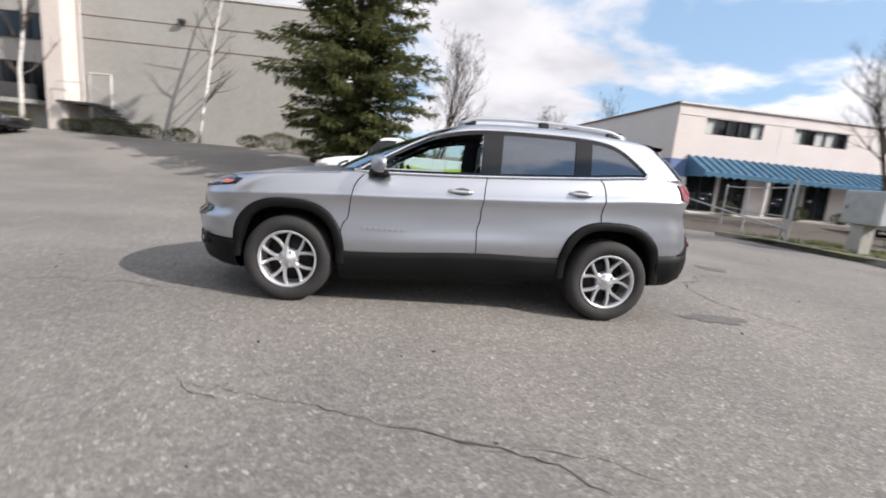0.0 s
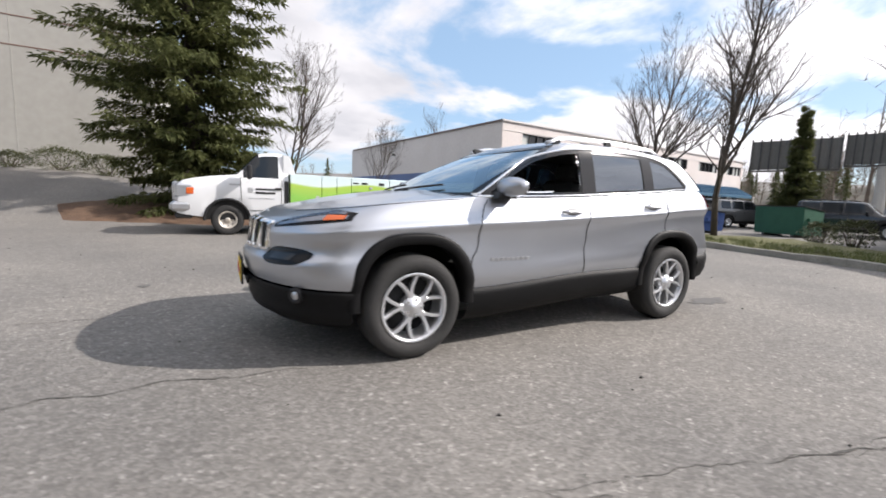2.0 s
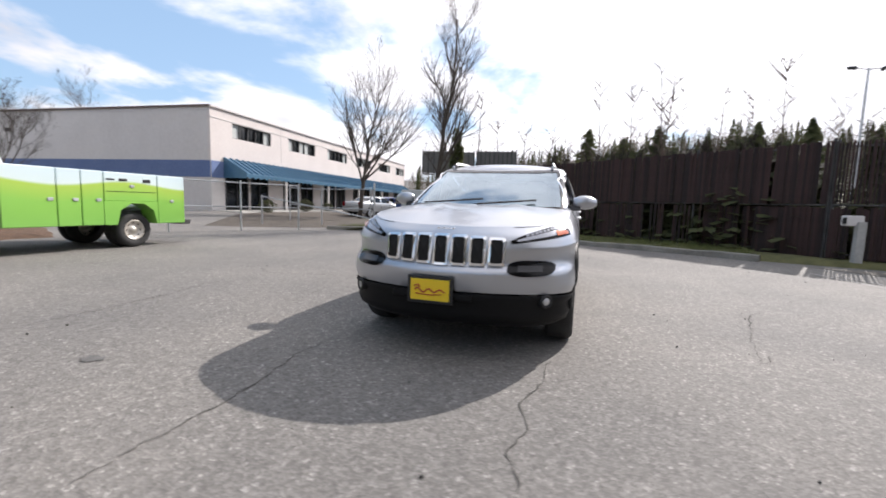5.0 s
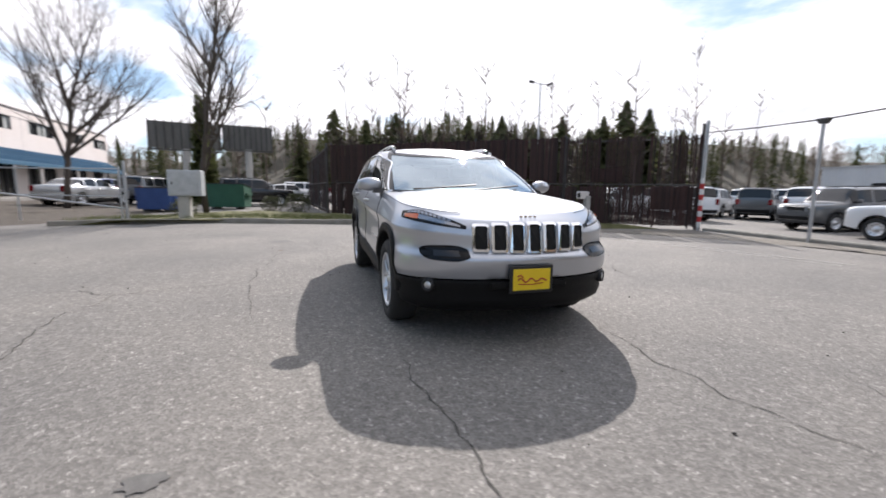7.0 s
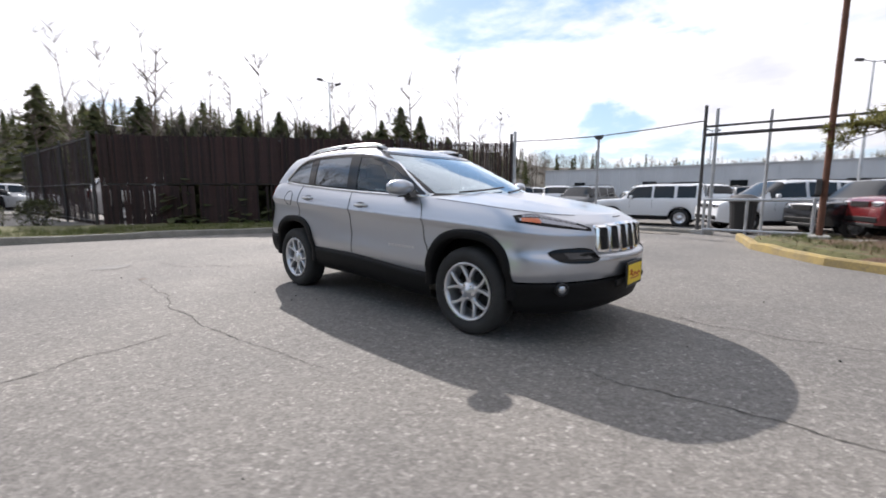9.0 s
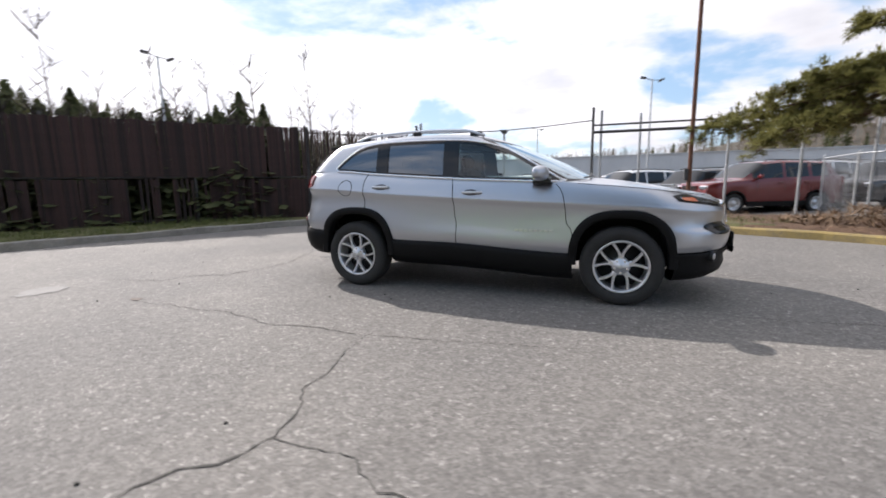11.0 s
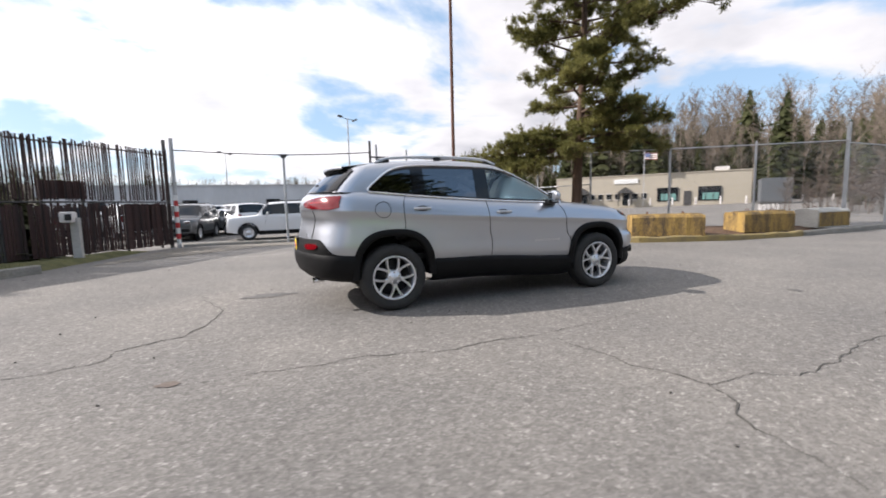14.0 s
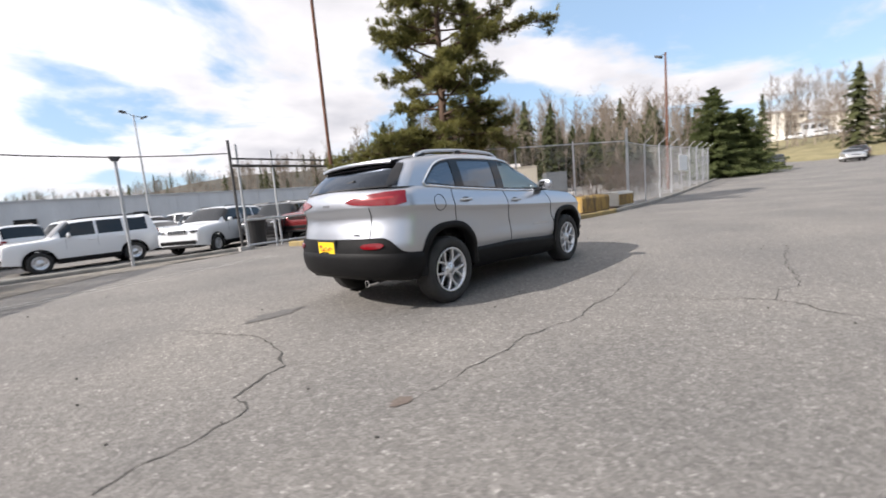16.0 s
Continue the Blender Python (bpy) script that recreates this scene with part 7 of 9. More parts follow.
def slat_fence(name, a, b, h, label, pitch, post_every, seed, tiers, ragged=0.05, twist=0.06):
    """Chain-link run filled with upright brown slats in tiers of (foot, head, slat width, open stretches), each slat a piece of its own."""
    rng = random.Random(seed)
    f = thing(name, label, "fence")
    L = (b - a).length
    d = (b - a).normalized()
    n = Vector((-d.y, d.x, 0))
    rz = math.atan2(d.y, d.x)
    k = max(1, int(L / post_every))
    for i in range(k + 1):
        p = a + d * (L * i / k)
        z = ground_z(p.x, p.y)
        Geo().lathe([(0.04, 0.0), (0.04, h + 0.06), (0.02, h + 0.1)], 8, "z", (p.x + n.x * 0.07, p.y + n.y * 0.07, z)).make("post", M_POSTDARK, f)
    for r in (0.2, 1.42, h - 0.1):
        p, q = a + n * 0.05, b + n * 0.05
        Geo().tube([(p.x, p.y, ground_z(a.x, a.y) + r), (q.x, q.y, ground_z(b.x, b.y) + r)], 0.022, 6).make("rail", M_POSTDARK, f)
    for z0, z1, width, gaps in tiers:
        meshes = []
        for v in range(6):
            hh = z1 - z0 + rng.uniform(-ragged, ragged * 0.7)
            g = Geo().box((0, 0, hh / 2), (width * rng.uniform(0.9, 1.06), 0.010, hh), None, 0.003)
            meshes.append(mesh_of("slat", g.v, g.f, M_SLAT))
        s = pitch / 2
        while s < L:
            keep = next((share for g0, g1, share in gaps if g0 < s / L < g1), 0.985)
            if rng.random() < keep:
                p = a + d * s + n * rng.choice((-0.007, 0.007))
                ob = new("slat", meshes[rng.randrange(6)])
                ob.parent = f
                ob.location = (p.x, p.y, ground_z(p.x, p.y) + z0 + rng.uniform(-0.015, 0.015))
                ob.rotation_euler = (rng.gauss(0, 0.008), rng.gauss(0, 0.006), rz + rng.gauss(0, twist))
            s += pitch
    return f


mid_pt = FENCE_A.lerp(FENCE_B, 0.70)
along_fence = (FENCE_B - FENCE_A).normalized()
slat_fence("slatted_fence", FENCE_A, mid_pt, 3.0, "tall fence filled with dark brown slats", 0.066, 2.9, 1,
           [(1.44, 3.0, 0.069, [(0.46, 0.60, 0.93)]), (0.08, 1.38, 0.069, [(0.30, 0.37, 0.80), (0.50, 0.70, 0.40), (0.80, 0.87, 0.6)])], 0.03, 0.03)
slat_fence("slatted_gate", mid_pt + along_fence * 0.08, FENCE_B, 2.95, "brown slatted gate with gaps between the slats", 0.066, 2.1, 2,
           [(1.46, 2.95, 0.046, [(0.28, 0.30, 0.3), (0.60, 0.63, 0.3)]), (0.10, 1.36, 0.062, [(0.10, 0.16, 0.5)])], 0.05, 0.12)
slat_fence("slatted_fence", FENCE_A + Vector((0.15, 0.1, 0)), Vector((26.5, 1.75, 0)), 3.0, "brown slatted fence running off beside the verge", 0.075, 3.2, 3, [(0.06, 3.0, 0.078, [])], 0.03, 0.03)


def backing_panel(f, wide, z0, z1):
    """A dark board fixed behind the slats at a share f of the fence's length."""
    c = FENCE_A.lerp(FENCE_B, f)
    b = thing("backing_panel", "dark brown panel fixed behind the slats", "panel", pose(c.x, c.y, ground_z(c.x, c.y), 0, 0, math.degrees(math.atan2(along_fence.y, along_fence.x))))
    Geo().box((0, 0.16, (z0 + z1) / 2), (wide, 0.04, z1 - z0), None, 0.01).make("board", M_SLAT, b)
    for q in (-0.45, 0.45):
        Geo().box((q * wide, 0.20, (0.02 + z1) / 2), (0.06, 0.05, z1 - 0.02)).make("batten", M_POSTDARK, b)


backing_panel(0.62, 1.6, 0.1, 1.36)
backing_panel(0.945, 1.15, 0.62, 1.36)
backing_panel(0.80, 1.0, 1.5, 1.95)

# card reader post before the gate
cr = thing("card_reader", "white card reader box on a concrete post", "card reader", pose(6.75, -6.95, 0.03))
Geo().box((0, 0, 0.5), (0.16, 0.16, 1.0), None, 0.01).make("post", M_CONC, cr)
Geo().box((0.08, 0.12, 1.02), (0.22, 0.34, 0.24), None, 0.02).make("reader_box", M_PALE, cr)
Geo().box((0.02, 0.295, 1.02), (0.12, 0.02, 0.14)).make("reader_face", M_DARK, cr)


def build_gateway():
    # tape-wrapped end post
    p = thing("gate_post", "steel gate post wrapped in red and white tape", "post", pose(5.3, -10.05, ground_z(5.3, -10.05)))
    Geo().tube([(0, 0, 0), (0, 0, 3.35)], 0.055, 10).make("pipe", M_GALV, p)
    Geo().tube([(0.22, -0.1, 0), (0.22, -0.1, 3.3)], 0.05, 10).make("pipe", M_POSTDARK, p)
    mr, mw = bsdf_mat("red_tape", (0.45, 0.03, 0.03), 0.5), bsdf_mat("white_tape", (0.72, 0.72, 0.70), 0.5)
    for k in range(9):
        Geo().tube([(0, 0, 0.1 + k * 0.17), (0, 0, 0.1 + (k + 1) * 0.17)], 0.06, 10).make("tape", mr if k % 2 else mw, p)
    c = thing("gate_post", "slim steel post with a roller cap in the gateway", "post", pose(2.1, -9.9, ground_z(2.1, -9.9)))
    Geo().tube([(0, 0, 0), (0, 0, 2.85)], 0.04, 8).make("pipe", M_GALV, c)
    Geo().prism([(-0.14, 2.92), (0.14, 2.92), (0.06, 2.80), (-0.06, 2.80)], -0.08, 0.08).make("roller_cap", M_POSTDARK, c)
    for k, x in enumerate((-0.8, -1.05)):
        w = thing("gate_post", "tall slim steel post of the rolling gate", "post", pose(x, -9.9 - 0.1 * k, ground_z(x, -9.9)))
        Geo().tube([(0, 0, 0), (0, 0, 3.45 - 0.1 * k)], 0.042, 10).make("pipe", M_POSTDARK if k == 0 else M_GALV, w)
        Geo().box((0, 0, 0.06), (0.24, 0.24, 0.12)).make("footing", M_CONC, w)
    r = thing("gate_track", "thin steel cable and pipe track over the gateway", "gate track")
    Geo().tube([(5.3, -10.05, 3.0), (3.7, -9.99, 2.93), (2.1, -9.9, 2.90), (0.6, -9.9, 2.96), (-0.8, -9.9, 3.05)], 0.018, 6).make("cable", M_POSTDARK, r)
    for z in (2.68, 2.90):
        Geo().tube([(-0.8, -9.95, z), (-8.0, -10.4, z)], 0.045 if z < 2.8 else 0.03, 8).make("track_pipe", M_POSTDARK, r)
    for x in (-2.2, -4.6, -6.4, -8.0):
        Geo().tube([(x, -10.05 - 0.05 * (x + 0.8) / -7, ground_z(x, -10)), (x, -10.05, 3.2)], 0.035, 8).make("track_post", M_GALV, r)
    gl = thing("rolling_gate", "low chain-link rolling gate drawn back", "gate")
    for z in (0.15, 0.95):
        Geo().tube([(-0.95, -9.75, z), (-3.2, -9.85, z)], 0.035, 8).make("rail", M_GALV, gl)
    for x in (-0.95, -1.9, -3.2):
        Geo().tube([(x, -9.8, 0.0), (x, -9.8, 1.0)], 0.035, 8).make("upright", M_GALV, gl)
    kr = kerb_line("kerb_gate", [(-0.9, -10.05), (2.1, -10.05), (5.2, -10.2)], M_KERB, "low dark kerb under the gate", 0.2, 0.10, 0.01)
    tb = thing("trash_can", "dark plastic trash can behind the gate", "trash can", pose(-1.7, -10.8, ground_z(-1.7, -10.8)))
    Geo().lathe([(0.0, 0.0), (0.27, 0.0), (0.33, 0.85), (0.36, 0.88), (0.36, 0.95)], 18, "z").make("bin", M_DARK, tb)
    Geo().lathe([(0.37, 0.93), (0.37, 0.98), (0.2, 1.08), (0.0, 1.1)], 18, "z").make("lid", M_POSTDARK, tb)


def tall_lamp(x, y, h, label, mat, arm=0.9, rz=0, heads=(-1, 1)):
    l = thing("street_lamp", label, "lamp post", pose(x, y, ground_z(x, y), 0, 0, rz))
    Geo().tube([(0, 0, 0), (0, 0, h)], [0.11, 0.06], 10).make("pole", mat, l)
    for s in heads:
        hd = new("lamp_head"); hd.parent = l
        Geo().tube([(0, 0, h - 0.1), (s * arm * 0.6, 0, h + 0.12 * s)], 0.03, 6).make("arm", M_POSTDARK, hd)
        Geo().box((s * arm * 0.75, 0, h + 0.14 * s), (0.5, 0.34, 0.16), Matrix.Rotation(radians(-18 * s + 8), 3, "Y"), 0.04).make("housing", M_POSTDARK, hd)
    return l


build_gateway()
pole = thing("utility_pole", "tall rust-brown steel pole by the kerb", "pole", pose(-3.35, -8.3, 0.05))
Geo().tube([(0, 0, 0), (0, 0, 7), (0, 0, 15)], [0.058, 0.052, 0.042], 10).make("shaft", M_RUST, pole)
Geo().box((0, 0, 0.1), (0.36, 0.36, 0.2), None, 0.02).make("footing", M_CONC, pole)
Geo().box((0.09, 0.05, 1.2), (0.1, 0.12, 0.3), None, 0.01).make("junction_box", M_POSTDARK, pole)
tall_lamp(-4.9, -38.4, 10.2, "tall yard lamp with twin floodlights", M_GALV, 1.0, 10)
tall_lamp(-29.0, -4.8, 9.5, "street lamp with one floodlight on a rust-brown pole", M_RUST, 0.7, 70, (-1,))
tall_lamp(28.6, -17.4, 10.6, "yard lamp with twin floodlights over the fence", M_GALV, 1.0, 60)
tall_lamp(8.2, -60, 9.2, "slim distant yard lamp beyond the lot", M_GALV, 0.9, 0)

# chain-link runs
link_fence("chain_link_fence", [(-15.0, -2.8), (-12.8, -4.3), (-10.6, -5.8), (-8.4, -7.3)], 2.9, "tall galvanised chain-link fence behind the barriers", 0.035, 0.08, (0.55, 0.08, 0.08, 0.08))
road = [(-15.0 - 3.1 * k, -2.85 - 0.18 * k) for k in range(9)]
link_fence("chain_link_fence", road, 2.85, "tall chain-link fence with angled arms along the road", 0.035, 0.08, (0.5,) + (0.06,) * 8, arms=True)
link_fence("low_fence", [(-8.4, -7.3), (-7.6, -9.9), (-7.9, -12.6), (-10.5, -15.5), (-14.5, -18.5)], 1.75, "low chain-link fence round the lot", 0.03, 0.06)
sg = thing("fence_sign", "blank white sign on the chain-link fence", "sign", pose(-27.2, -3.4, ground_z(-27.2, -3.4) + 1.3))
Geo().box((0, 0, 0.5), (2.2, 0.02, 1.0), None, 0.005).make("board", M_WHITEPAPER, sg)
for s in (-1, 1):
    Geo().box((s * 0.55, -0.05, 0.5), (0.05, 0.05, 1.1)).make("batten", M_GALV, sg)


def build_barrier(x, y, rz, l, mat, label, end_mat=None):
    b = thing("concrete_barrier", label, "barrier", pose(x, y, ground_z(x, y) + 0.14, 0, 0, rz), "concrete barriers")
    rng = random.Random(int(x * 100))
    prof = [(-0.36, 0.0), (-0.36, 0.50), (-0.30, 0.57), (-0.10, 0.57), (-0.07, 0.60), (0.07, 0.60), (0.10, 0.57), (0.30, 0.57), (0.36, 0.50), (0.36, 0.0)]
    rows = []
    for t in frange(0, 1, 16):
        k = 0.985 if t in (0, 1) else 1.0
        rows.append([(lerp(-l / 2, l / 2, t), py * k + rng.uniform(-0.006, 0.006), pz * k + rng.uniform(-0.008, 0.008) * (pz > 0)) for py, pz in prof])
    g = Geo().quad_grid(rows)
    n = len(prof)
    g.f.append(tuple(range(n))); g.f.append(tuple(len(g.v) - 1 - i for i in range(n)))
    g.make("block", mat, b)
    for t in (-0.25, 0.25):
        Geo().tube([(t * l, -0.06, 0.58), (t * l, -0.05, 0.65), (t * l, 0.05, 0.65), (t * l, 0.06, 0.58)], 0.012, 5).make("lifting_loop", M_RUST, b)
    return b


build_barrier(-7.5, -3.32, 145, 1.8, M_BARY, "worn yellow concrete barrier on the kerb")
build_barrier(-10.74, -2.85, 170, 1.75, M_BARY, "worn yellow concrete barrier with a dirty end")
pale = build_barrier(-13.95, -2.9, 176, 1.5, M_BARC, "pale concrete barrier with a yellow painted face")
Geo().box((0, -0.366, 0.25), (1.44, 0.012, 0.44), None, 0.004).make("painted_face", M_BARY, pale, "worn yellow paint")
# small red marker in the mulch
mk = thing("marker_stake", "small red marker stake in the mulch", "stake", pose(-6.6, -5.6, 0.15))
Geo().prism([(-0.05, 0.0), (0.05, 0.0), (0.02, 0.42), (-0.02, 0.42)], -0.01, 0.01).make("stake", bsdf_mat("faded_red", (0.20, 0.05, 0.04), 0.7), mk)
# machinery behind the fence
wm = thing("stacked_frames", "white metal frames stacked behind the barriers", "frames", pose(-20.6, -8.3, 0))
for k in range(5):
    Geo().tube([(k * 0.35 - 0.8, -0.2, 0.0), (k * 0.35 - 0.7, 0, 0.75), (k * 0.35 - 0.35, 0.1, 0.8), (k * 0.35 - 0.3, 0.2, 0.0)], 0.035, 6).make("frame", M_PALE, wm)
# container
ct = thing("storage_container", "grey storage container behind the fence", "container", pose(-41, -20, ground_z(-41, -20), 0, 0, 35))
Geo().box((0, 0, 1.25), (4.2, 2.2, 2.1)).make("box", gmat("grey_container", (0.07, 0.08, 0.09), (0.12, 0.13, 0.14), 1.5, 0.7), ct)
for k in range(14):
    Geo().box((-1.95 + k * 0.3, 1.12, 1.25), (0.14, 0.04, 2.0)).make("rib", bpy.data.materials["grey_container"], ct)
Geo().box((0, 0, 0.1), (4.2, 2.2, 0.2)).make("skid", M_POSTDARK, ct)


# ---- far buildings ----
M_SHED = gmat("pale_shed", (0.48, 0.49, 0.50), (0.60, 0.61, 0.62), 0.3, 0.85, stretch=(3, 3, 0.4))
M_TAN = gmat("tan_block", (0.38, 0.34, 0.27), (0.46, 0.41, 0.33), 0.2, 0.9)


def build_shed():
    s = thing("long_shed", "long low pale grey flat-roofed shed beyond the lot", "building", pose(-1.0, -41.5, ground_z(0, -41), 0, 0, -3))
    Geo().box((0, -4, 1.9), (46, 8, 3.8)).make("wall", M_SHED, s)
    Geo().box((0, -4, 3.86), (46.2, 8.2, 0.12)).make("roof", M_GALV, s)
    for k in range(24):
        Geo().box((-22 + k * 1.9, 0.02, 1.9), (0.06, 0.05, 3.7)).make("wall_rib", M_SHED, s)
    for k in range(6):
        w = new("window"); w.parent = s
        Geo().box((-19 + k * 7.5, 0.05, 2.0), (1.3, 0.06, 0.9)).make("pane", M_DKGLASS, w)
        Geo().box((-19 + k * 7.5, 0.07, 1.5), (1.5, 0.1, 0.08)).make("sill", M_PALE, w)


def build_tan():
    z0 = 0.62
    s = thing("tan_warehouse", "long tan single-storey commercial building", "building", pose(-44.5, -24.2, z0, 0, 0, -52.9))
    W, H = 20.7, 3.52
    Geo().box((W / 2, -7, H / 2 - 0.2), (W, 14, H + 0.4)).make("wall", M_TAN, s)
    Geo().box((W / 2, -7, H + 0.03), (W + 0.16, 14.16, 0.10)).make("roof_edge", M_TAN, s)
    Geo().box((12.3, 0.06, 2.85), (2.7, 0.1, 0.55), None, 0.01).make("blank_sign", M_WHITEPAPER, s)
    for k in range(9):
        x = 10.3 + k * 0.98
        if 11.3 < x < 13.1 or 16.4 < x < 17.9:
            continue
        w = new("window"); w.parent = s
        Geo().box((x, 0.03, 1.05), (0.55, 0.06, 0.62)).make("pane", M_DKGLASS, w)
        Geo().box((x, 0.06, 0.70), (0.7, 0.10, 0.07)).make("sill", M_PALE, w)
        Geo().box((x, 0.05, 1.40), (0.65, 0.06, 0.06)).make("head", M_PALE, w)
    for x in (12.25, 17.15, 21.6):
        p = new("porch"); p.parent = s
        Geo().prism([(-0.95, 1.45), (0.95, 1.45), (0, 2.15)], 0.02, 1.2).moved(Matrix.Translation((x, 0, 0))).make("gable", M_POSTDARK, p)
        for q in (-0.75, 0.75):
            Geo().box((x + q, 1.05, 0.7), (0.12, 0.12, 1.5)).make("post", M_POSTDARK, p)
        Geo().box((x, 0.04, 0.7), (0.8, 0.06, 1.4)).make("entry", M_DKGLASS, p)
    for x, w_ in ((3.75, 2.1), (7.85, 2.1)):
        w = new("shopfront"); w.parent = s
        Geo().box((x, 0.03, 1.15), (w_, 0.06, 1.55)).make("pane", M_DKGLASS, w)
        Geo().box((x - 0.1, 0.05, 0.85), (w_ * 0.72, 0.05, 0.75)).make("display", bpy.data.materials.get("teal") or bsdf_mat("teal", (0.16, 0.33, 0.30), 0.5), w)
        for q in (-0.5, -0.17, 0.17, 0.5):
            Geo().box((x + q * w_, 0.07, 1.15), (0.06, 0.08, 1.55)).make("mullion", M_FRAME, w)
    Geo().box((5.85, 0.04, 0.7), (0.75, 0.06, 1.6)).make("door", M_POSTDARK, s)
    Geo().box((2.6, -1.6, 3.85), (1.3, 1.2, 0.45)).make("roof_unit", M_PALE, s)
    for k in range(9):
        Geo().lathe([(0.09, 0.0), (0.09, 0.75), (0.05, 0.82), (0.0, 0.83)], 8, "z", (-6.0 + k * 2.2, 2.6, -0.05)).make("bollard", M_PALE, s)
    fl = thing("flagpole", "flag with red and white stripes on a pole", "flag", pose(-37.2, -31.5, 0.5, 0, 0, -53))
    Geo().tube([(0, 0, 0), (0, 0, 6.3)], 0.05, 6).make("pole", M_GALV, fl)
    fr = new("flag"); fr.parent = fl
    for k in range(7):
        mat = bpy.data.materials["faded_red"] if k % 2 == 0 else M_WHITEPAPER
        Geo().quad_grid([[(-0.05 - 1.3 * t, 0.06 * math.sin(t * 7), 6.05 - k * 0.11 - 0.1 * t) for t in frange(0, 1, 8)], [(-0.05 - 1.3 * t, 0.06 * math.sin(t * 7), 6.05 - (k + 1) * 0.11 - 0.1 * t) for t in frange(0, 1, 8)]]).make("stripe", mat, fr)
    Geo().box((-0.35, 0.075, 5.75), (0.5, 0.012, 0.42)).make("canton", M_BLUE, fr)


build_shed()
build_tan()


M_ROOFPALE = gmat("weathered_shingle", (0.22, 0.20, 0.19), (0.34, 0.31, 0.29), 0.6, 0.9)


def far_house(x, y, z, rz, w, mat, storeys, label):
    h = thing("house", label, "house", pose(x, y, z, 0, 0, rz), "houses on the hill")
    H = 2.9 * storeys
    Geo().box((0, 0, H / 2 - 3), (w, w * 0.7, H + 6)).make("wall", mat, h)
    Geo().prism([(-w * 0.42, H), (w * 0.42, H), (0, H + w * 0.13)], -w * 0.54, w * 0.54, "x").make("roof", M_ROOFPALE, h)
    for s in range(storeys):
        for k in range(3):
            wn = new("window"); wn.parent = h
            Geo().box((w * (-0.3 + 0.3 * k), w * 0.35 + 0.03, 1.5 + 2.9 * s), (1.3, 0.08, 1.3)).make("pane", M_DKGLASS, wn)
            Geo().box((w * 0.5 + 0.03, w * (-0.2 + 0.2 * k), 1.5 + 2.9 * s), (0.08, 1.2, 1.3)).make("pane", M_DKGLASS, wn)


M_H1 = gmat("house_cream", (0.58, 0.54, 0.46), (0.68, 0.64, 0.56), 0.4, 0.9)
M_H2 = gmat("house_grey", (0.40, 0.41, 0.42), (0.52, 0.53, 0.54), 0.4, 0.9)
for k in range(17):
    x, y = -176 - (k % 3) * 9, -34 + k * 5.6
    far_house(x, y, 8.6 + (k % 3) * 2.6, (0, 90, 0)[k % 3], 7.0 + (k * 3) % 4, M_H1 if k % 3 else M_H2, 2 if k % 4 else 3, "pale two-storey house on the hillside")
# the grass bank at the end of the road and the vans on it
rows = []
for t in frange(0, 1, 10):
    x = lerp(-82, -156, t)
    rows.append([(x + 2.5 * math.sin(y * 0.21), y, lerp(ground_z(-82, y) - 0.25, 9.2, t ** 0.85) + 0.15 * math.sin(y * 0.9 + t * 7)) for y in frange(-10, 70, 40)])
ob = Geo().quad_grid(rows).make("grass_bank", gmat("dry_bank_grass", (0.12, 0.11, 0.05), (0.30, 0.25, 0.13), 0.35, 0.95, fine=4), smooth=True)
tagged(ob, "rough grass bank at the end of the road", "bank", kind="structure")
for k in range(13):
    y = -4 + k * 5.0
    copy_thing((white_box, white_round, white_box)[k % 3], pose(-147 - (k % 2), y, lerp(ground_z(-82, y) - 0.25, 9.2, 0.885 ** 0.85) + 0.02, 0, 0, 90))

# ---- trees ----
M_BARK = gmat("grey_bark", (0.040, 0.032, 0.027), (0.115, 0.095, 0.08), 6, 0.95, stretch=(3, 3, 0.5), bump=0.4, bump_scale=30)
M_BIRCH = gmat("birch_bark", (0.42, 0.40, 0.37), (0.80, 0.78, 0.74), 4, 0.8, amount=0.12, stretch=(0.6, 0.6, 3))
M_SPRUCE = gmat("spruce_needles", (0.030, 0.045, 0.016), (0.19, 0.20, 0.08), 1.2, 0.7, fine=9)
M_PINE = gmat("pine_needles", (0.06, 0.072, 0.022), (0.36, 0.335, 0.125), 1.3, 0.7, fine=8)
M_PINEBARK = gmat("pine_bark", (0.05, 0.032, 0.022), (0.15, 0.095, 0.065), 5, 0.95, stretch=(3, 3, 0.5), bump=0.5, bump_scale=25)
M_YOUNG = gmat("young_needles", (0.06, 0.085, 0.028), (0.21, 0.235, 0.10), 0.9, 0.75, fine=6)
M_SHRUB = gmat("shrub_leaves", (0.03, 0.045, 0.012), (0.10, 0.10, 0.035), 3, 0.75, fine=20)
M_HAZE = gmat("far_conifer", (0.034, 0.046, 0.020), (0.13, 0.135, 0.06), 0.15, 0.9, fine=1.5)
M_BAREFAR = gmat("far_bare_twigs", (0.12, 0.095, 0.075), (0.31, 0.255, 0.20), 0.1, 0.95, fine=1.2)
M_BRUSH = gmat("brown_brush", (0.06, 0.045, 0.035), (0.17, 0.13, 0.10), 0.3, 0.95, fine=2)
# the two browns of M_BRUSH cut to about a third
M_BRUSHDK = gmat("darkened_brush", (0.02, 0.015, 0.012), (0.06, 0.045, 0.035), 0.3, 0.95, fine=2)
M_HILL = gmat("far_hillside", (0.055, 0.05, 0.04), (0.12, 0.105, 0.08), 0.05, 0.95, fine=0.6)


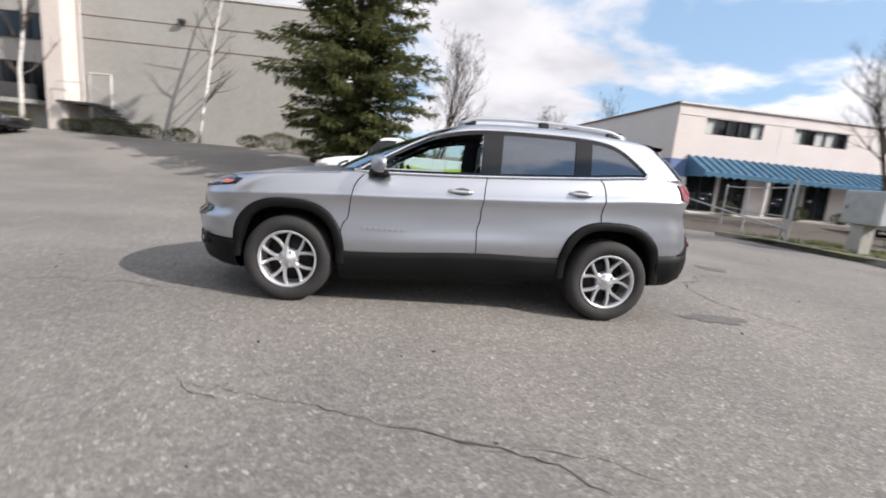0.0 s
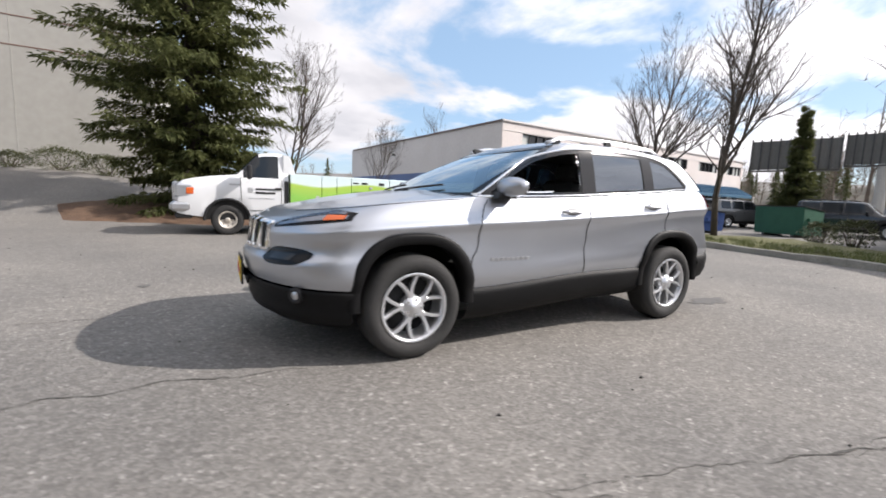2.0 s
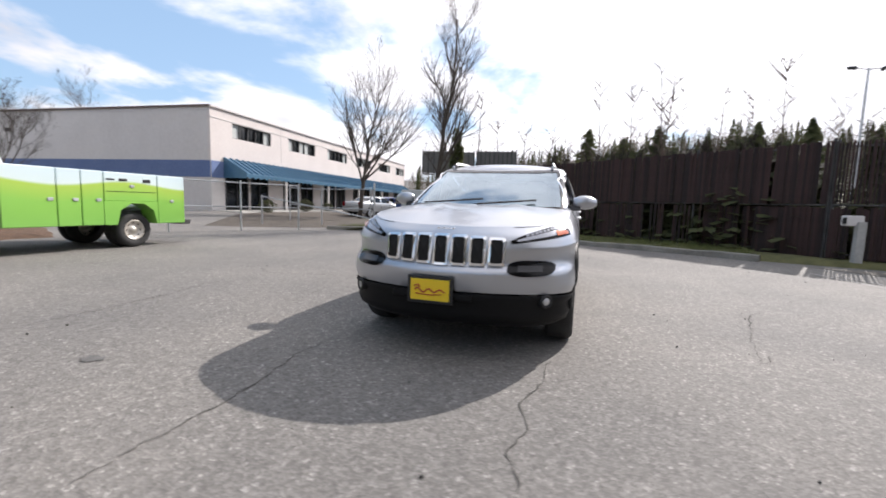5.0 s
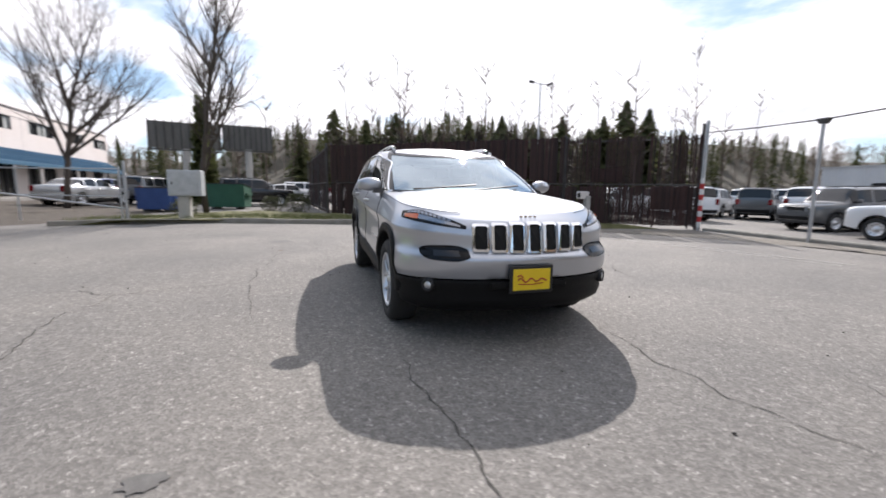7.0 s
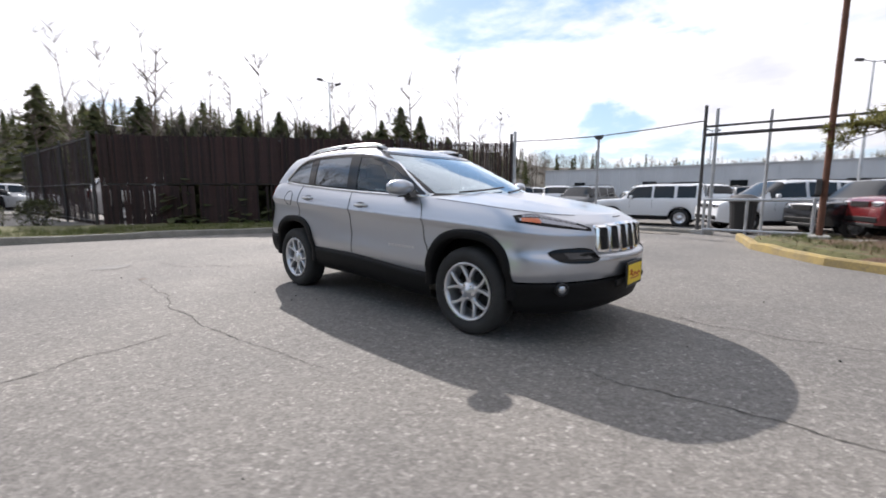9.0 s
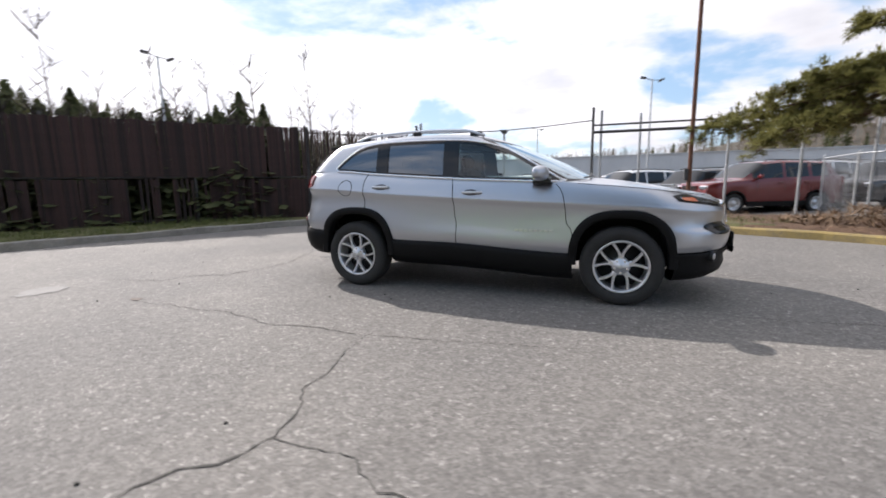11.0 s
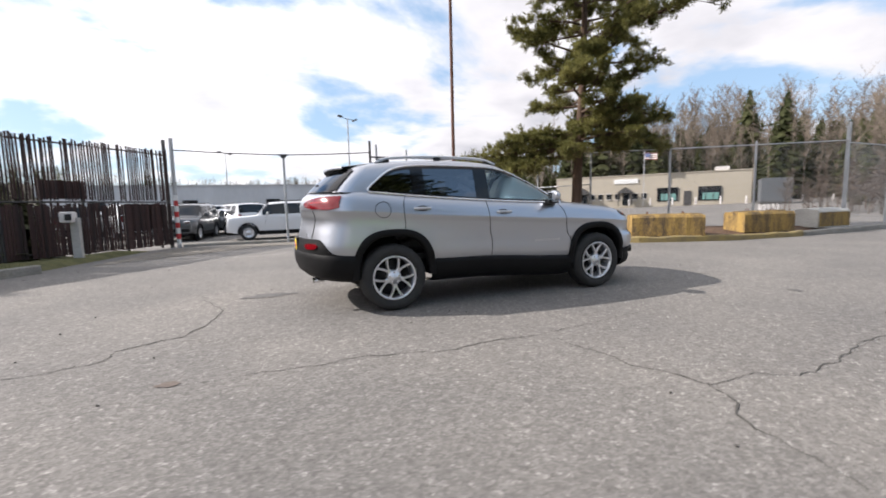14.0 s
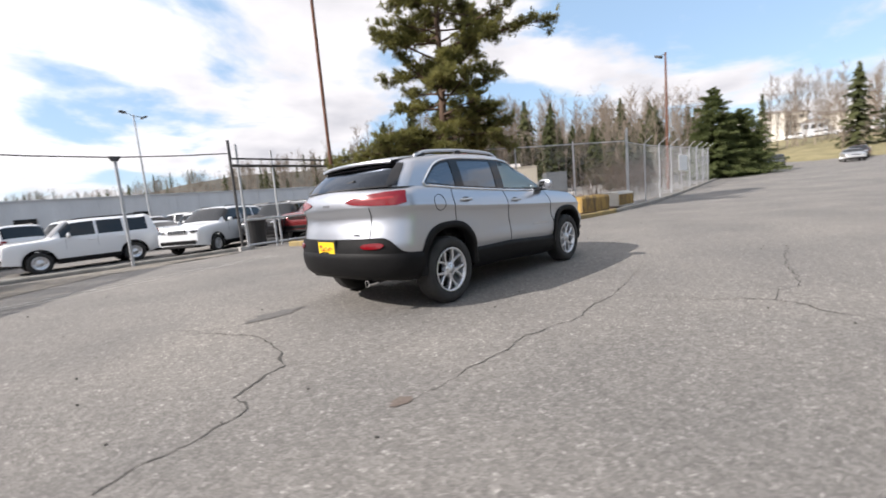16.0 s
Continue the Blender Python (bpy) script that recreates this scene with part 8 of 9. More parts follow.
def leafy(m, share=0.4):
    """Lets part of the light through the needles."""
    nt = m.node_tree
    N, L = nt.nodes.new, nt.links.new
    b = nt.nodes["Principled BSDF"]
    out = nt.nodes["Material Output"]
    tr, mix = N("ShaderNodeBsdfTranslucent"), N("ShaderNodeMixShader")
    src = b.inputs["Base Color"].links[0].from_socket
    L(src, tr.inputs[0])
    mix.inputs[0].default_value = share
    L(b.outputs[0], mix.inputs[1]); L(tr.outputs[0], mix.inputs[2]); L(mix.outputs[0], out.inputs[0])
    b.inputs["Specular IOR Level"].default_value = 0.2


for q in (M_SPRUCE, M_PINE, M_YOUNG, M_HAZE):
    leafy(q)


def bare_tree(name, x, y, h, label, seed, mat=M_BARK, stems=1, spread=0.5, r0=0.13, levels=4, lean=0.05, low=0.25, twigs=1.0):
    """Trunk, limbs and fine twigs grown by splitting."""
    rng = random.Random(seed)
    t = thing(name, label, "tree", pose(x, y, ground_z(x, y) - 0.03))
    trunk, limbs, fine = Geo(), Geo(), Geo()

    def grow(p, d, length, r, level):
        n = 6 if level == 0 else (4 if level < 3 else 3)
        pts, rad = [p], [r]
        up = 0.10 if level else 0.0
        for i in range(n):
            d = (d + Vector((rng.gauss(0, 0.09), rng.gauss(0, 0.09), rng.gauss(0.02, 0.06) + up))).normalized()
            p = p + d * (length / n)
            pts.append(p); rad.append(max(r * (1 - 0.78 * (i + 1) / n), 0.0022))
        (trunk if level == 0 else limbs if level < 3 else fine).tube(pts, rad, 8 if level == 0 else (5 if level < 3 else 3), level == 0)
        if level >= levels:
            return
        kids = (int(15 * twigs) if level == 0 else int(6 * twigs) if level == 1 else int(5 * twigs) if level == 2 else 3)
        for k in range(kids):
            f = rng.uniform(low if level == 0 else 0.2, 0.98)
            i = min(int(f * n), n - 1)
            q = pts[i].lerp(pts[i + 1], f * n - i)
            a = rng.uniform(0, 2 * math.pi)
            side = d.orthogonal().normalized()
            side = Matrix.Rotation(a, 3, d) @ side
            ang = rng.uniform(0.45, 0.95) * (1.1 - 0.35 * f)
            nd = (d * math.cos(ang) + side * math.sin(ang)).normalized()
            grow(q, nd, length * (1 - 0.55 * f) * rng.uniform(0.45, 0.7) * (spread / 0.5 if level == 0 else 1), max(rad[i] * 0.55, 0.003), level + 1)

    for s in range(stems):
        a = 2 * math.pi * s / max(stems, 1) + seed
        d = Vector((math.cos(a) * lean * (2.2 if stems > 1 else 1), math.sin(a) * lean * (2.2 if stems > 1 else 1), 1)).normalized()
        grow(Vector((math.cos(a) * 0.06 * (stems > 1), math.sin(a) * 0.06 * (stems > 1), 0)), d, h * rng.uniform(0.9, 1.05), r0 * (0.75 if stems > 1 else 1), 0)
    if stems > 1:
        trunk.tube([(0, 0, 0), (0, 0, 0.5), (0, 0, 0.9)], [r0 * 1.9, r0 * 1.35, r0 * 1.1], 10)
    trunk.make("trunk", mat, t, smooth=True)
    limbs.make("branchwork", M_BARK, t, smooth=True)
    if fine.v:
        fine.make("twig_spray", M_BARK, t)
    return t


def spray(g, p, d, w, l, rng, droop=0.1):
    """One flat needle spray, slightly folded."""
    d = d.normalized()
    s = d.cross(Vector((0, 0, 1)))
    s = s.normalized() if s.length > 0.05 else Vector((1, 0, 0))
    s = (s + Vector((0, 0, rng.uniform(-0.5, 0.5)))).normalized()
    tip = p + d * l + Vector((0, 0, -droop * l))
    m = p + d * l * 0.45
    n0 = len(g.v)
    g.v += [tuple(p), tuple(m + s * w), tuple(tip), tuple(m - s * w)]
    g.f += [(n0, n0 + 1, n0 + 2), (n0, n0 + 2, n0 + 3)]


def spruce(name, x, y, h, radius, label, seed, whorls=34, density=1.0, mat=None, point=0.72, foot=1.0):
    rng = random.Random(seed)
    t = thing(name, label, "tree", pose(x, y, ground_z(x, y) - 0.03))
    Geo().tube([(0, 0, 0), (0, 0, h * 0.5), (0, 0, h)], [h * 0.016, h * 0.009, 0.01], 8).make("trunk", M_BARK, t, smooth=True)
    wood, g = Geo(), Geo()
    for k in range(whorls):
        f = k / (whorls - 1)
        z = lerp(0.05, 0.985, f) * h
        skirt = lerp(foot, 1.0, min(f / 0.34, 1))
        reach = radius * skirt * (0.80 + 0.28 * math.sin(math.pi * min(f * 2.2 + 0.15, 1))) * (1 - f) ** point + 0.15
        n = max(4, int(11 * (1 - 0.5 * f)))
        for j in range(n):
            a = 2 * math.pi * (j + rng.random()) / n
            l = reach * rng.uniform(0.42, 1.18)
            d = Vector((math.cos(a), math.sin(a), rng.uniform(-0.32, 0.0) + 0.35 * f))
            pts, p, dd = [], Vector((0, 0, z + rng.uniform(-0.04, 0.04) * h)), d.normalized()
            for i in range(5):
                pts.append(p.copy())
                dd = (dd + Vector((0, 0, 0.05 if i > 1 else -0.03))).normalized()
                p = p + dd * l / 4
            wood.tube(pts, [0.03 * (1 - f) + 0.012, 0.02, 0.014, 0.009, 0.004], 3, False)
            m = int(105 * density * (0.35 + 0.65 * l / radius))
            for _ in range(m):
                q = rng.uniform(0.12, 1.0) ** 0.8
                i = min(int(q * 4), 3)
                c = pts[i].lerp(pts[i + 1], q * 4 - i)
                side = dd.cross(Vector((0, 0, 1))).normalized() * rng.choice((-1, 1))
                sd = (dd * rng.uniform(0.2, 1.0) + side * rng.uniform(0.1, 1.0) + Vector((0, 0, rng.uniform(-0.75, 0.4)))).normalized()
                c = c + side * rng.uniform(0, 0.16) * l * (1.1 - q) + Vector((0, 0, rng.gauss(0, 0.05)))
                spray(g, c, sd, rng.uniform(0.022, 0.05), rng.uniform(0.14, 0.34), rng, 0.25)
    wood.make("branchwork", M_BARK, t)
    c = g.make("crown", mat or M_SPRUCE, t)
    return t


def pine(name, x, y, h, label, seed):
    """An old pine: bare lower trunk, uneven boughs hung with ragged tufts, longest low down on one side."""
    rng = random.Random(seed)
    t = thing(name, label, "tree", pose(x, y, ground_z(x, y) + 0.1))
    lean = [(0, 0), (0.2, -0.05), (0.4, -0.22), (0.6, -0.28), (0.85, -0.2), (1, -0.1)]

    def stem(z):
        return Vector((curve_at(min(max(z / h, 0), 1), lean), 0, z))

    zs = frange(0, h, 14)
    Geo().tube([stem(z) for z in zs], [0.20 * (1 - 0.88 * z / h) + (0.05 if z == 0 else 0) for z in zs], 10).make("trunk", M_PINEBARK, t, smooth=True)
    wood, g = Geo(), Geo()
    east = [(2.6, 1.8), (3.4, 1.6), (4.2, 2.2), (4.9, 3.2), (5.8, 3.0), (6.8, 2.4), (8.0, 2.2), (10.0, 1.6), (h, 0.35)]
    west = [(2.6, 1.2), (3.3, 2.3), (4.2, 2.9), (5.2, 2.8), (6.0, 2.7), (6.7, 3.7), (7.5, 3.0), (8.5, 2.4), (10.0, 1.8), (h, 0.35)]

    def tuft(c, d, n, l):
        for _ in range(n):
            v = (d * 0.75 + Vector((rng.gauss(0, 0.75), rng.gauss(0, 0.75), rng.gauss(0.25, 0.55)))).normalized()
            spray(g, c, v, 0.013, l * rng.uniform(0.65, 1.25), rng, 0.0)

    def twig(c, v, l):
        e = c + v * l + Vector((0, 0, rng.gauss(0.04, 0.05)))
        wood.tube([c, e], [0.008, 0.003], 3, False)
        for k in range(3):
            f = lerp(0.35, 1.0, (k + rng.random()) / 3)
            q = c.lerp(e, f) + Vector((rng.gauss(0, 0.03), rng.gauss(0, 0.03), rng.gauss(0.015, 0.025)))
            tuft(q, v, 11, 0.17)

    def bough(z, a, l, rise, r):
        d = Vector((math.cos(a), math.sin(a), rise)).normalized()
        q, line, n = stem(z), [stem(z)], 7
        for i in range(n):
            d = (d + Vector((rng.gauss(0, 0.13), rng.gauss(0, 0.13), rng.gauss(0.0, 0.09)))).normalized()
            q = q + d * l / n
            line.append(q)
        wood.tube(line, [r * (1 - 0.8 * i / n) + 0.004 for i in range(n + 1)], 5, False)
        kids = int(6 + 4.2 * l)
        bare = rng.uniform(0.22, 0.42)
        for k in range(kids):
            f = lerp(bare, 1.0, (k + rng.random()) / kids)
            i = min(int(f * n), n - 1)
            c = line[i].lerp(line[i + 1], f * n - i)
            v = Matrix.Rotation(rng.choice((-1, 1)) * rng.uniform(0.25, 1.25) * (1.2 - f * 0.75), 3, "Z") @ d
            v = (v + Vector((0, 0, rng.gauss(0.05, 0.22)))).normalized()
            sl = rng.uniform(0.30, 0.75) * (0.6 + 0.12 * l)
            e = c + v * sl
            wood.tube([c, e], [0.012, 0.005], 3, False)
            for m in range(6):
                w = (v + Vector((rng.gauss(0, 0.6), rng.gauss(0, 0.6), rng.gauss(0.08, 0.28)))).normalized()
                twig(c.lerp(e, rng.uniform(0.25, 1.0)), w, rng.uniform(0.12, 0.32))

    count = 84
    for k in range(count):
        f = (k + rng.random()) / count
        z = lerp(2.7, h * 0.985, f ** 1.15)
        a = k * 2.39996 + rng.uniform(-0.5, 0.5)
        share = 0.5 + 0.5 * math.cos(a - radians(-37))
        if share > 0.55 and 3.5 < z < 4.3:
            continue
        l = lerp(curve_at(z, west), curve_at(z, east), share) * rng.uniform(0.5, 1.05)
        bough(z, a, max(l, 0.3), rng.uniform(-0.16, 0.26) + 0.25 * max(0, f - 0.5), 0.05 * (1.1 - 0.7 * f))
    # the longest limbs: a skirt sweeping down to one side, others reaching out on the far side
    for z, deg, l, rise in ((3.3, -37, 4.2, -0.36), (3.1, -22, 4.0, -0.32), (2.9, -54, 3.7, -0.28), (3.5, -45, 3.3, -0.24), (3.6, -28, 2.8, -0.14), (2.7, -8, 3.0, -0.25), (2.8, -75, 2.9, -0.22), (3.6, -60, 2.5, -0.1), (3.2, -40, 2.3, -0.1),
                            (6.5, 143, 3.8, 0.10), (4.6, 150, 3.1, -0.12), (3.7, 135, 2.7, -0.1), (4.0, 165, 2.6, 0.0), (3.4, 110, 2.2, 0.0)):
        bough(z, radians(deg), l, rise, 0.06)
    wood.make("branchwork", M_PINEBARK, t)
    g.make("crown", M_PINE, t)
    return t


def shrub(name, x, y, rx, ry, rz, label, seed, mat=None):
    rng = random.Random(seed)
    t = thing(name, label, "shrub", pose(x, y, ground_z(x, y) - 0.02), "shrubs along the wall")
    g, w = Geo(), Geo()
    for k in range(9):
        a = k * 0.7
        w.tube([(0.1 * math.cos(a), 0.1 * math.sin(a), 0), (rx * 0.6 * math.cos(a), ry * 0.6 * math.sin(a), rz * 0.8)], [0.02, 0.006], 4)
    for _ in range(int(1500 * (rx + ry))):
        v = Vector((rng.gauss(0, 1), rng.gauss(0, 1), rng.gauss(0.3, 1))).normalized() * rng.uniform(0.72, 1.06)
        k = 1 + 0.18 * math.sin(v.x * 5 + seed) * math.cos(v.y * 6)
        p = Vector((v.x * rx * k, v.y * ry * k, max(0.03, rz * 0.5 + v.z * rz * 0.5 * k)))
        spray(g, p, v + Vector((rng.gauss(0, 0.5), rng.gauss(0, 0.5), rng.gauss(0, 0.5))), 0.022, 0.07, rng, 0)
    w.make("woody_base", M_BARK, t)
    g.make("leaves", mat or M_SHRUB, t)


spruce("spruce_tree", -3.1, 13.9, 15.8, 4.0, "large dense dark green spruce on a mulch bed", 11, 60, 2.1, None, 0.38, 0.5)
pine("pine_tree", -7.6, -7.1, 12.5, "tall old pine with open crown beside the pole", 5)
spruce("young_conifer", -44.0, -4.6, 8.4, 3.3, "full green conifer at the end of the fence", 21, 40, 2.4, M_YOUNG, 0.5)
spruce("young_conifer", -47.5, -3.0, 6.4, 3.6, "full rounded conifer beside the road", 23, 34, 2.4, M_YOUNG, 0.42)
spruce("slim_conifer", 27.5, 8.6, 7.0, 0.95, "slim dark conifer by the billboards", 22, 30, 1.2)
bare_tree("bare_tree", 14.1, 5.65, 9.8, "tall leafless street tree with fine twigs on the verge", 9, stems=1, spread=0.42, r0=0.12, low=0.15, lean=0.015, twigs=1.5)
bare_tree("bare_tree", 19.2, 12.6, 7.6, "leafless spreading tree before the offices", 24, stems=1, spread=0.66, r0=0.15, low=0.24, lean=0.03, twigs=1.45)
bare_tree("birch_tree", *uphill(-10.9, 17.0), 9.9, "slender white-barked birch before the warehouse", 7, M_BIRCH, 1, 0.22, 0.10, 3, 0.02, 0.2, 0.7)
bare_tree("birch_tree", *uphill(-18.5, 16.6), 9.6, "slender white-barked birch by the pier", 8, M_BIRCH, 1, 0.26, 0.11, 3, 0.03, 0.2, 0.7)
bare_tree("bare_tree", 0.4, 17.2, 6.2, "leafless tree behind the spruce", 15, stems=2, spread=0.5, r0=0.09, levels=4)
bare_tree("bare_tree", 17.0, 33.0, 8.6, "leafless tree behind the offices", 16, stems=1, spread=0.5, r0=0.1)
bare_tree("bare_tree", 7.5, 26.0, 5.0, "leafless small tree beside the offices", 17, stems=2, spread=0.6, r0=0.07)
for k, (x, y, rx, ry, rz) in enumerate(((-15.3, 17.4, 1.2, 0.7, 0.8), (-13.6, 17.5, 0.9, 0.6, 0.7), (-11.9, 17.4, 0.7, 0.5, 0.65), (-8.6, 17.3, 0.6, 0.6, 0.6), (-7.2, 17.2, 1.0, 0.7, 0.85), (-19.5, 16.9, 1.4, 0.7, 0.7), (-5.8, 16.9, 0.8, 0.7, 0.8), (-16.7, 17.3, 0.8, 0.5, 0.6))):
    shrub("shrub", *uphill(x, y), rx * 1.1, ry * 1.1, rz * 1.1, "low rounded evergreen shrub by the wall", 30 + k)
for k, (x, y, r) in enumerate(((16.2, 17.3, 0.5), (20.4, 17.6, 0.55), (23.4, 17.8, 0.4), (13.2, 6.2, 0.45), (16.6, 3.4, 0.5), (15.8, 2.2, 0.6))):
    shrub("shrub", x, y, r, r, r * 1.5, "small clipped evergreen shrub by the drive", 50 + k)


# ---- far woods ----
def conifer_template(seed, whorls=15, per=7, sub=3):
    """A ragged conifer of unit height: drooping sprays on whorls of uneven length."""
    rng = random.Random(seed)
    v, f = [], []
    fat = rng.uniform(0.8, 1.25)
    for k in range(whorls):
        t = k / (whorls - 1)
        z = 0.10 + 0.88 * t
        r = 0.16 * fat * (1 - t) ** rng.choice((0.55, 0.7, 0.85)) + 0.012
        for j in range(per):
            a = 6.283 * (j + rng.random()) / per
            rr = r * rng.uniform(0.45, 1.2)
            zz = z + rng.uniform(-0.03, 0.03)
            for i in range(sub):
                q0, q1 = i / sub, (i + 1.25) / sub
                aa = a + rng.uniform(-0.3, 0.3)
                w = rng.uniform(0.016, 0.030) * (1.2 - 0.5 * t)
                p = Vector((math.cos(a) * rr * q0, math.sin(a) * rr * q0, zz - 0.05 * q0))
                e = Vector((math.cos(aa) * rr * q1, math.sin(aa) * rr * q1, zz - 0.07 * q1 + rng.uniform(-0.02, 0.025)))
                s = Vector((-math.sin(a) * w, math.cos(a) * w, rng.uniform(-0.015, 0.015)))
                m = p.lerp(e, 0.55)
                n0 = len(v)
                v += [tuple(p), tuple(m + s), tuple(e), tuple(m - s)]
                f += [(n0, n0 + 1, n0 + 2), (n0, n0 + 2, n0 + 3)]
    n0 = len(v)
    v += [(0.010, 0, 0), (-0.005, 0.008, 0), (-0.005, -0.008, 0), (0, 0, 1.0)]
    f += [(n0, n0 + 1, n0 + 3), (n0 + 1, n0 + 2, n0 + 3), (n0 + 2, n0, n0 + 3)]
    return np.array(v), f


def bare_template(seed, limbs=26, twigs=6):
    """A slim leafless tree of unit height; twigs are single slivers."""
    rng = random.Random(seed)
    v, f = [], []

    def sliver(p, q, r):
        s = (q - p).orthogonal().normalized() * r
        s = Matrix.Rotation(rng.uniform(0, 6.28), 3, (q - p).normalized()) @ s
        n0 = len(v)
        v.extend((tuple(p - s), tuple(p + s), tuple(q)))
        f.append((n0, n0 + 1, n0 + 2))

    top = Vector((rng.gauss(0, 0.03), rng.gauss(0, 0.03), 1))
    n0 = len(v)
    v += [(0.008, 0, 0), (-0.004, 0.007, 0), (-0.004, -0.007, 0), tuple(top)]
    f += [(n0, n0 + 1, n0 + 3), (n0 + 1, n0 + 2, n0 + 3), (n0 + 2, n0, n0 + 3)]
    for k in range(limbs):
        t = rng.uniform(0.28, 0.98)
        p = top * t
        a = rng.uniform(0, 6.28)
        l = 0.05 + rng.uniform(0.08, 0.26) * (1.15 - t)
        q = p + Vector((math.cos(a) * l * 0.6, math.sin(a) * l * 0.6, l))
        sliver(p, q, 0.0034)
        for _ in range(twigs):
            w = p.lerp(q, rng.uniform(0.2, 1))
            a2 = rng.uniform(0, 6.28)
            e = w + Vector((math.cos(a2) * l * 0.38, math.sin(a2) * l * 0.38, l * rng.uniform(0.2, 0.6)))
            sliver(w, e, 0.0021)
    return np.array(v), f


def plant(name, spots, templates, mat, label, category):
    V, F, n0 = [], [], 0
    for i, (x, y, z, h, wide, rot) in enumerate(spots):
        tv, tf = templates[i % len(templates)]
        c, s = math.cos(rot), math.sin(rot)
        q = tv * np.array([h * wide, h * wide, h])
        q = np.stack([q[:, 0] * c - q[:, 1] * s + x, q[:, 0] * s + q[:, 1] * c + y, q[:, 2] + z], 1)
        V.append(q)
        F += [tuple(k + n0 for k in face) for face in tf]
        n0 += len(q)
    ob = add(name, np.concatenate(V).tolist(), F, mat)
    return tagged(ob, label, category, kind="stuff")


# the skyline round the yard: bearing in degrees from +x, height of the treetops a hundred metres off
SKYLINE = [(-180, 15), (-174, 15.5), (-170, 16), (-163, 17.5), (-156, 19), (-147, 19), (-140, 19), (-130, 17), (-123, 16), (-114, 14.5), (-106, 12.5), (-97, 9.5), (-89, 8.8), (-76, 9), (-62, 11.5), (-52, 14.5), (-40, 17), (-26, 19), (-11, 19.5), (4, 16), (14, 13), (25, 11), (40, 9), (60, 9), (90, 10), (120, 11), (150, 10), (170, 11), (180, 15)]


def treetop(deg, r):
    return 1.1 + (curve_at(deg, SKYLINE) - 1.1) * r / 100


def hill_z(deg, r):
    """Land that rises gently between 70 m and 120 m out."""
    x, y = r * math.cos(radians(deg)), r * math.sin(radians(deg))
    return ground_z(x, y) * 0.5 + ((0.90 if -60 < deg < 12 else 0.80 if -128 < deg < 12 else 0.22 if abs(deg) > 150 and not -172 < deg < 0 else 0.56) * curve_at(deg, SKYLINE) - 1.6) * smooth01(66, 118, r)


def build_hills():
    rows = []
    for r in (66, 74, 82, 90, 100, 110, 120, 140, 180, 260):
        row = []
        for k in range(181):
            a = -180 + 2 * k
            z = hill_z(a, r) + 0.7 * math.sin(a * 0.21 + r * 0.05) * smooth01(66, 90, r)
            base = ground_z(r * math.cos(radians(a)), r * math.sin(radians(a)))
            row.append((r * math.cos(radians(a)), r * math.sin(radians(a)), base - 0.6 if r == 66 else z))
        rows.append(row)
    ob = Geo().quad_grid(rows).make("hills", M_HILL, smooth=True)
    tagged(ob, "low wooded hills closing the horizon", "hills", kind="structure")


build_hills()
rng = random.Random(77)
con, near_con, bare, brush = [], [], [], []
for k in range(2300):
    deg = rng.uniform(-180, 180)
    if rng.random() < 0.5:
        deg = rng.uniform(-135, 32)
    if 48 < deg < 150 and rng.random() < 0.75:
        continue
    r = rng.uniform(80, 122)
    x, y = r * math.cos(radians(deg)), r * math.sin(radians(deg))
    if x < -60 and -6 < y < 55 and rng.random() < 0.8:
        continue
    z = max(hill_z(deg, r), ground_z(x, y)) - 0.4
    room = max(treetop(deg, r) - z, 3.0) * (0.82 + 0.28 * math.sin(deg * 0.9 + r * 0.11) * math.sin(deg * 0.37 + 1.3))
    dense = 0.42 if -60 < deg < 10 else 0.12 if -130 < deg < -60 else 0.24
    if rng.random() < dense:
        con.append((x, y, z, room * rng.uniform(0.62, 1.06), rng.uniform(0.9, 1.5), rng.uniform(0, 6)))
    else:
        bare.append((x, y, z, room * rng.uniform(0.55, 0.98), rng.uniform(1.1, 1.9), rng.uniform(0, 6)))
# mixed wood behind the road fence and the tan building
for k in range(820):
    x, y = rng.uniform(-88, -34), rng.uniform(-62, -9)
    # nothing grows in front of the tan building
    if (x + 44.5) * 0.80 + (y + 24.2) * 0.60 > -14 and y < -22 or x > -52 and y > -24 and y < -13:
        continue
    z = ground_z(x, y)
    r, deg = math.hypot(x, y), math.degrees(math.atan2(y, x))
    room = max(treetop(deg, r) - z, 4.5)
    u = rng.random()
    if u < 0.30:
        near_con.append((x, y, z, room * rng.uniform(0.5, 0.86), rng.uniform(1.1, 1.7), rng.uniform(0, 6)))
    elif u < 0.72:
        bare.append((x, y, z, room * rng.uniform(0.75, 1.25), rng.uniform(0.8, 1.2), rng.uniform(0, 6)))
    else:
        brush.append((x, y, z - 0.2, rng.uniform(2.0, 4.2), rng.uniform(1.8, 2.8), rng.uniform(0, 6)))
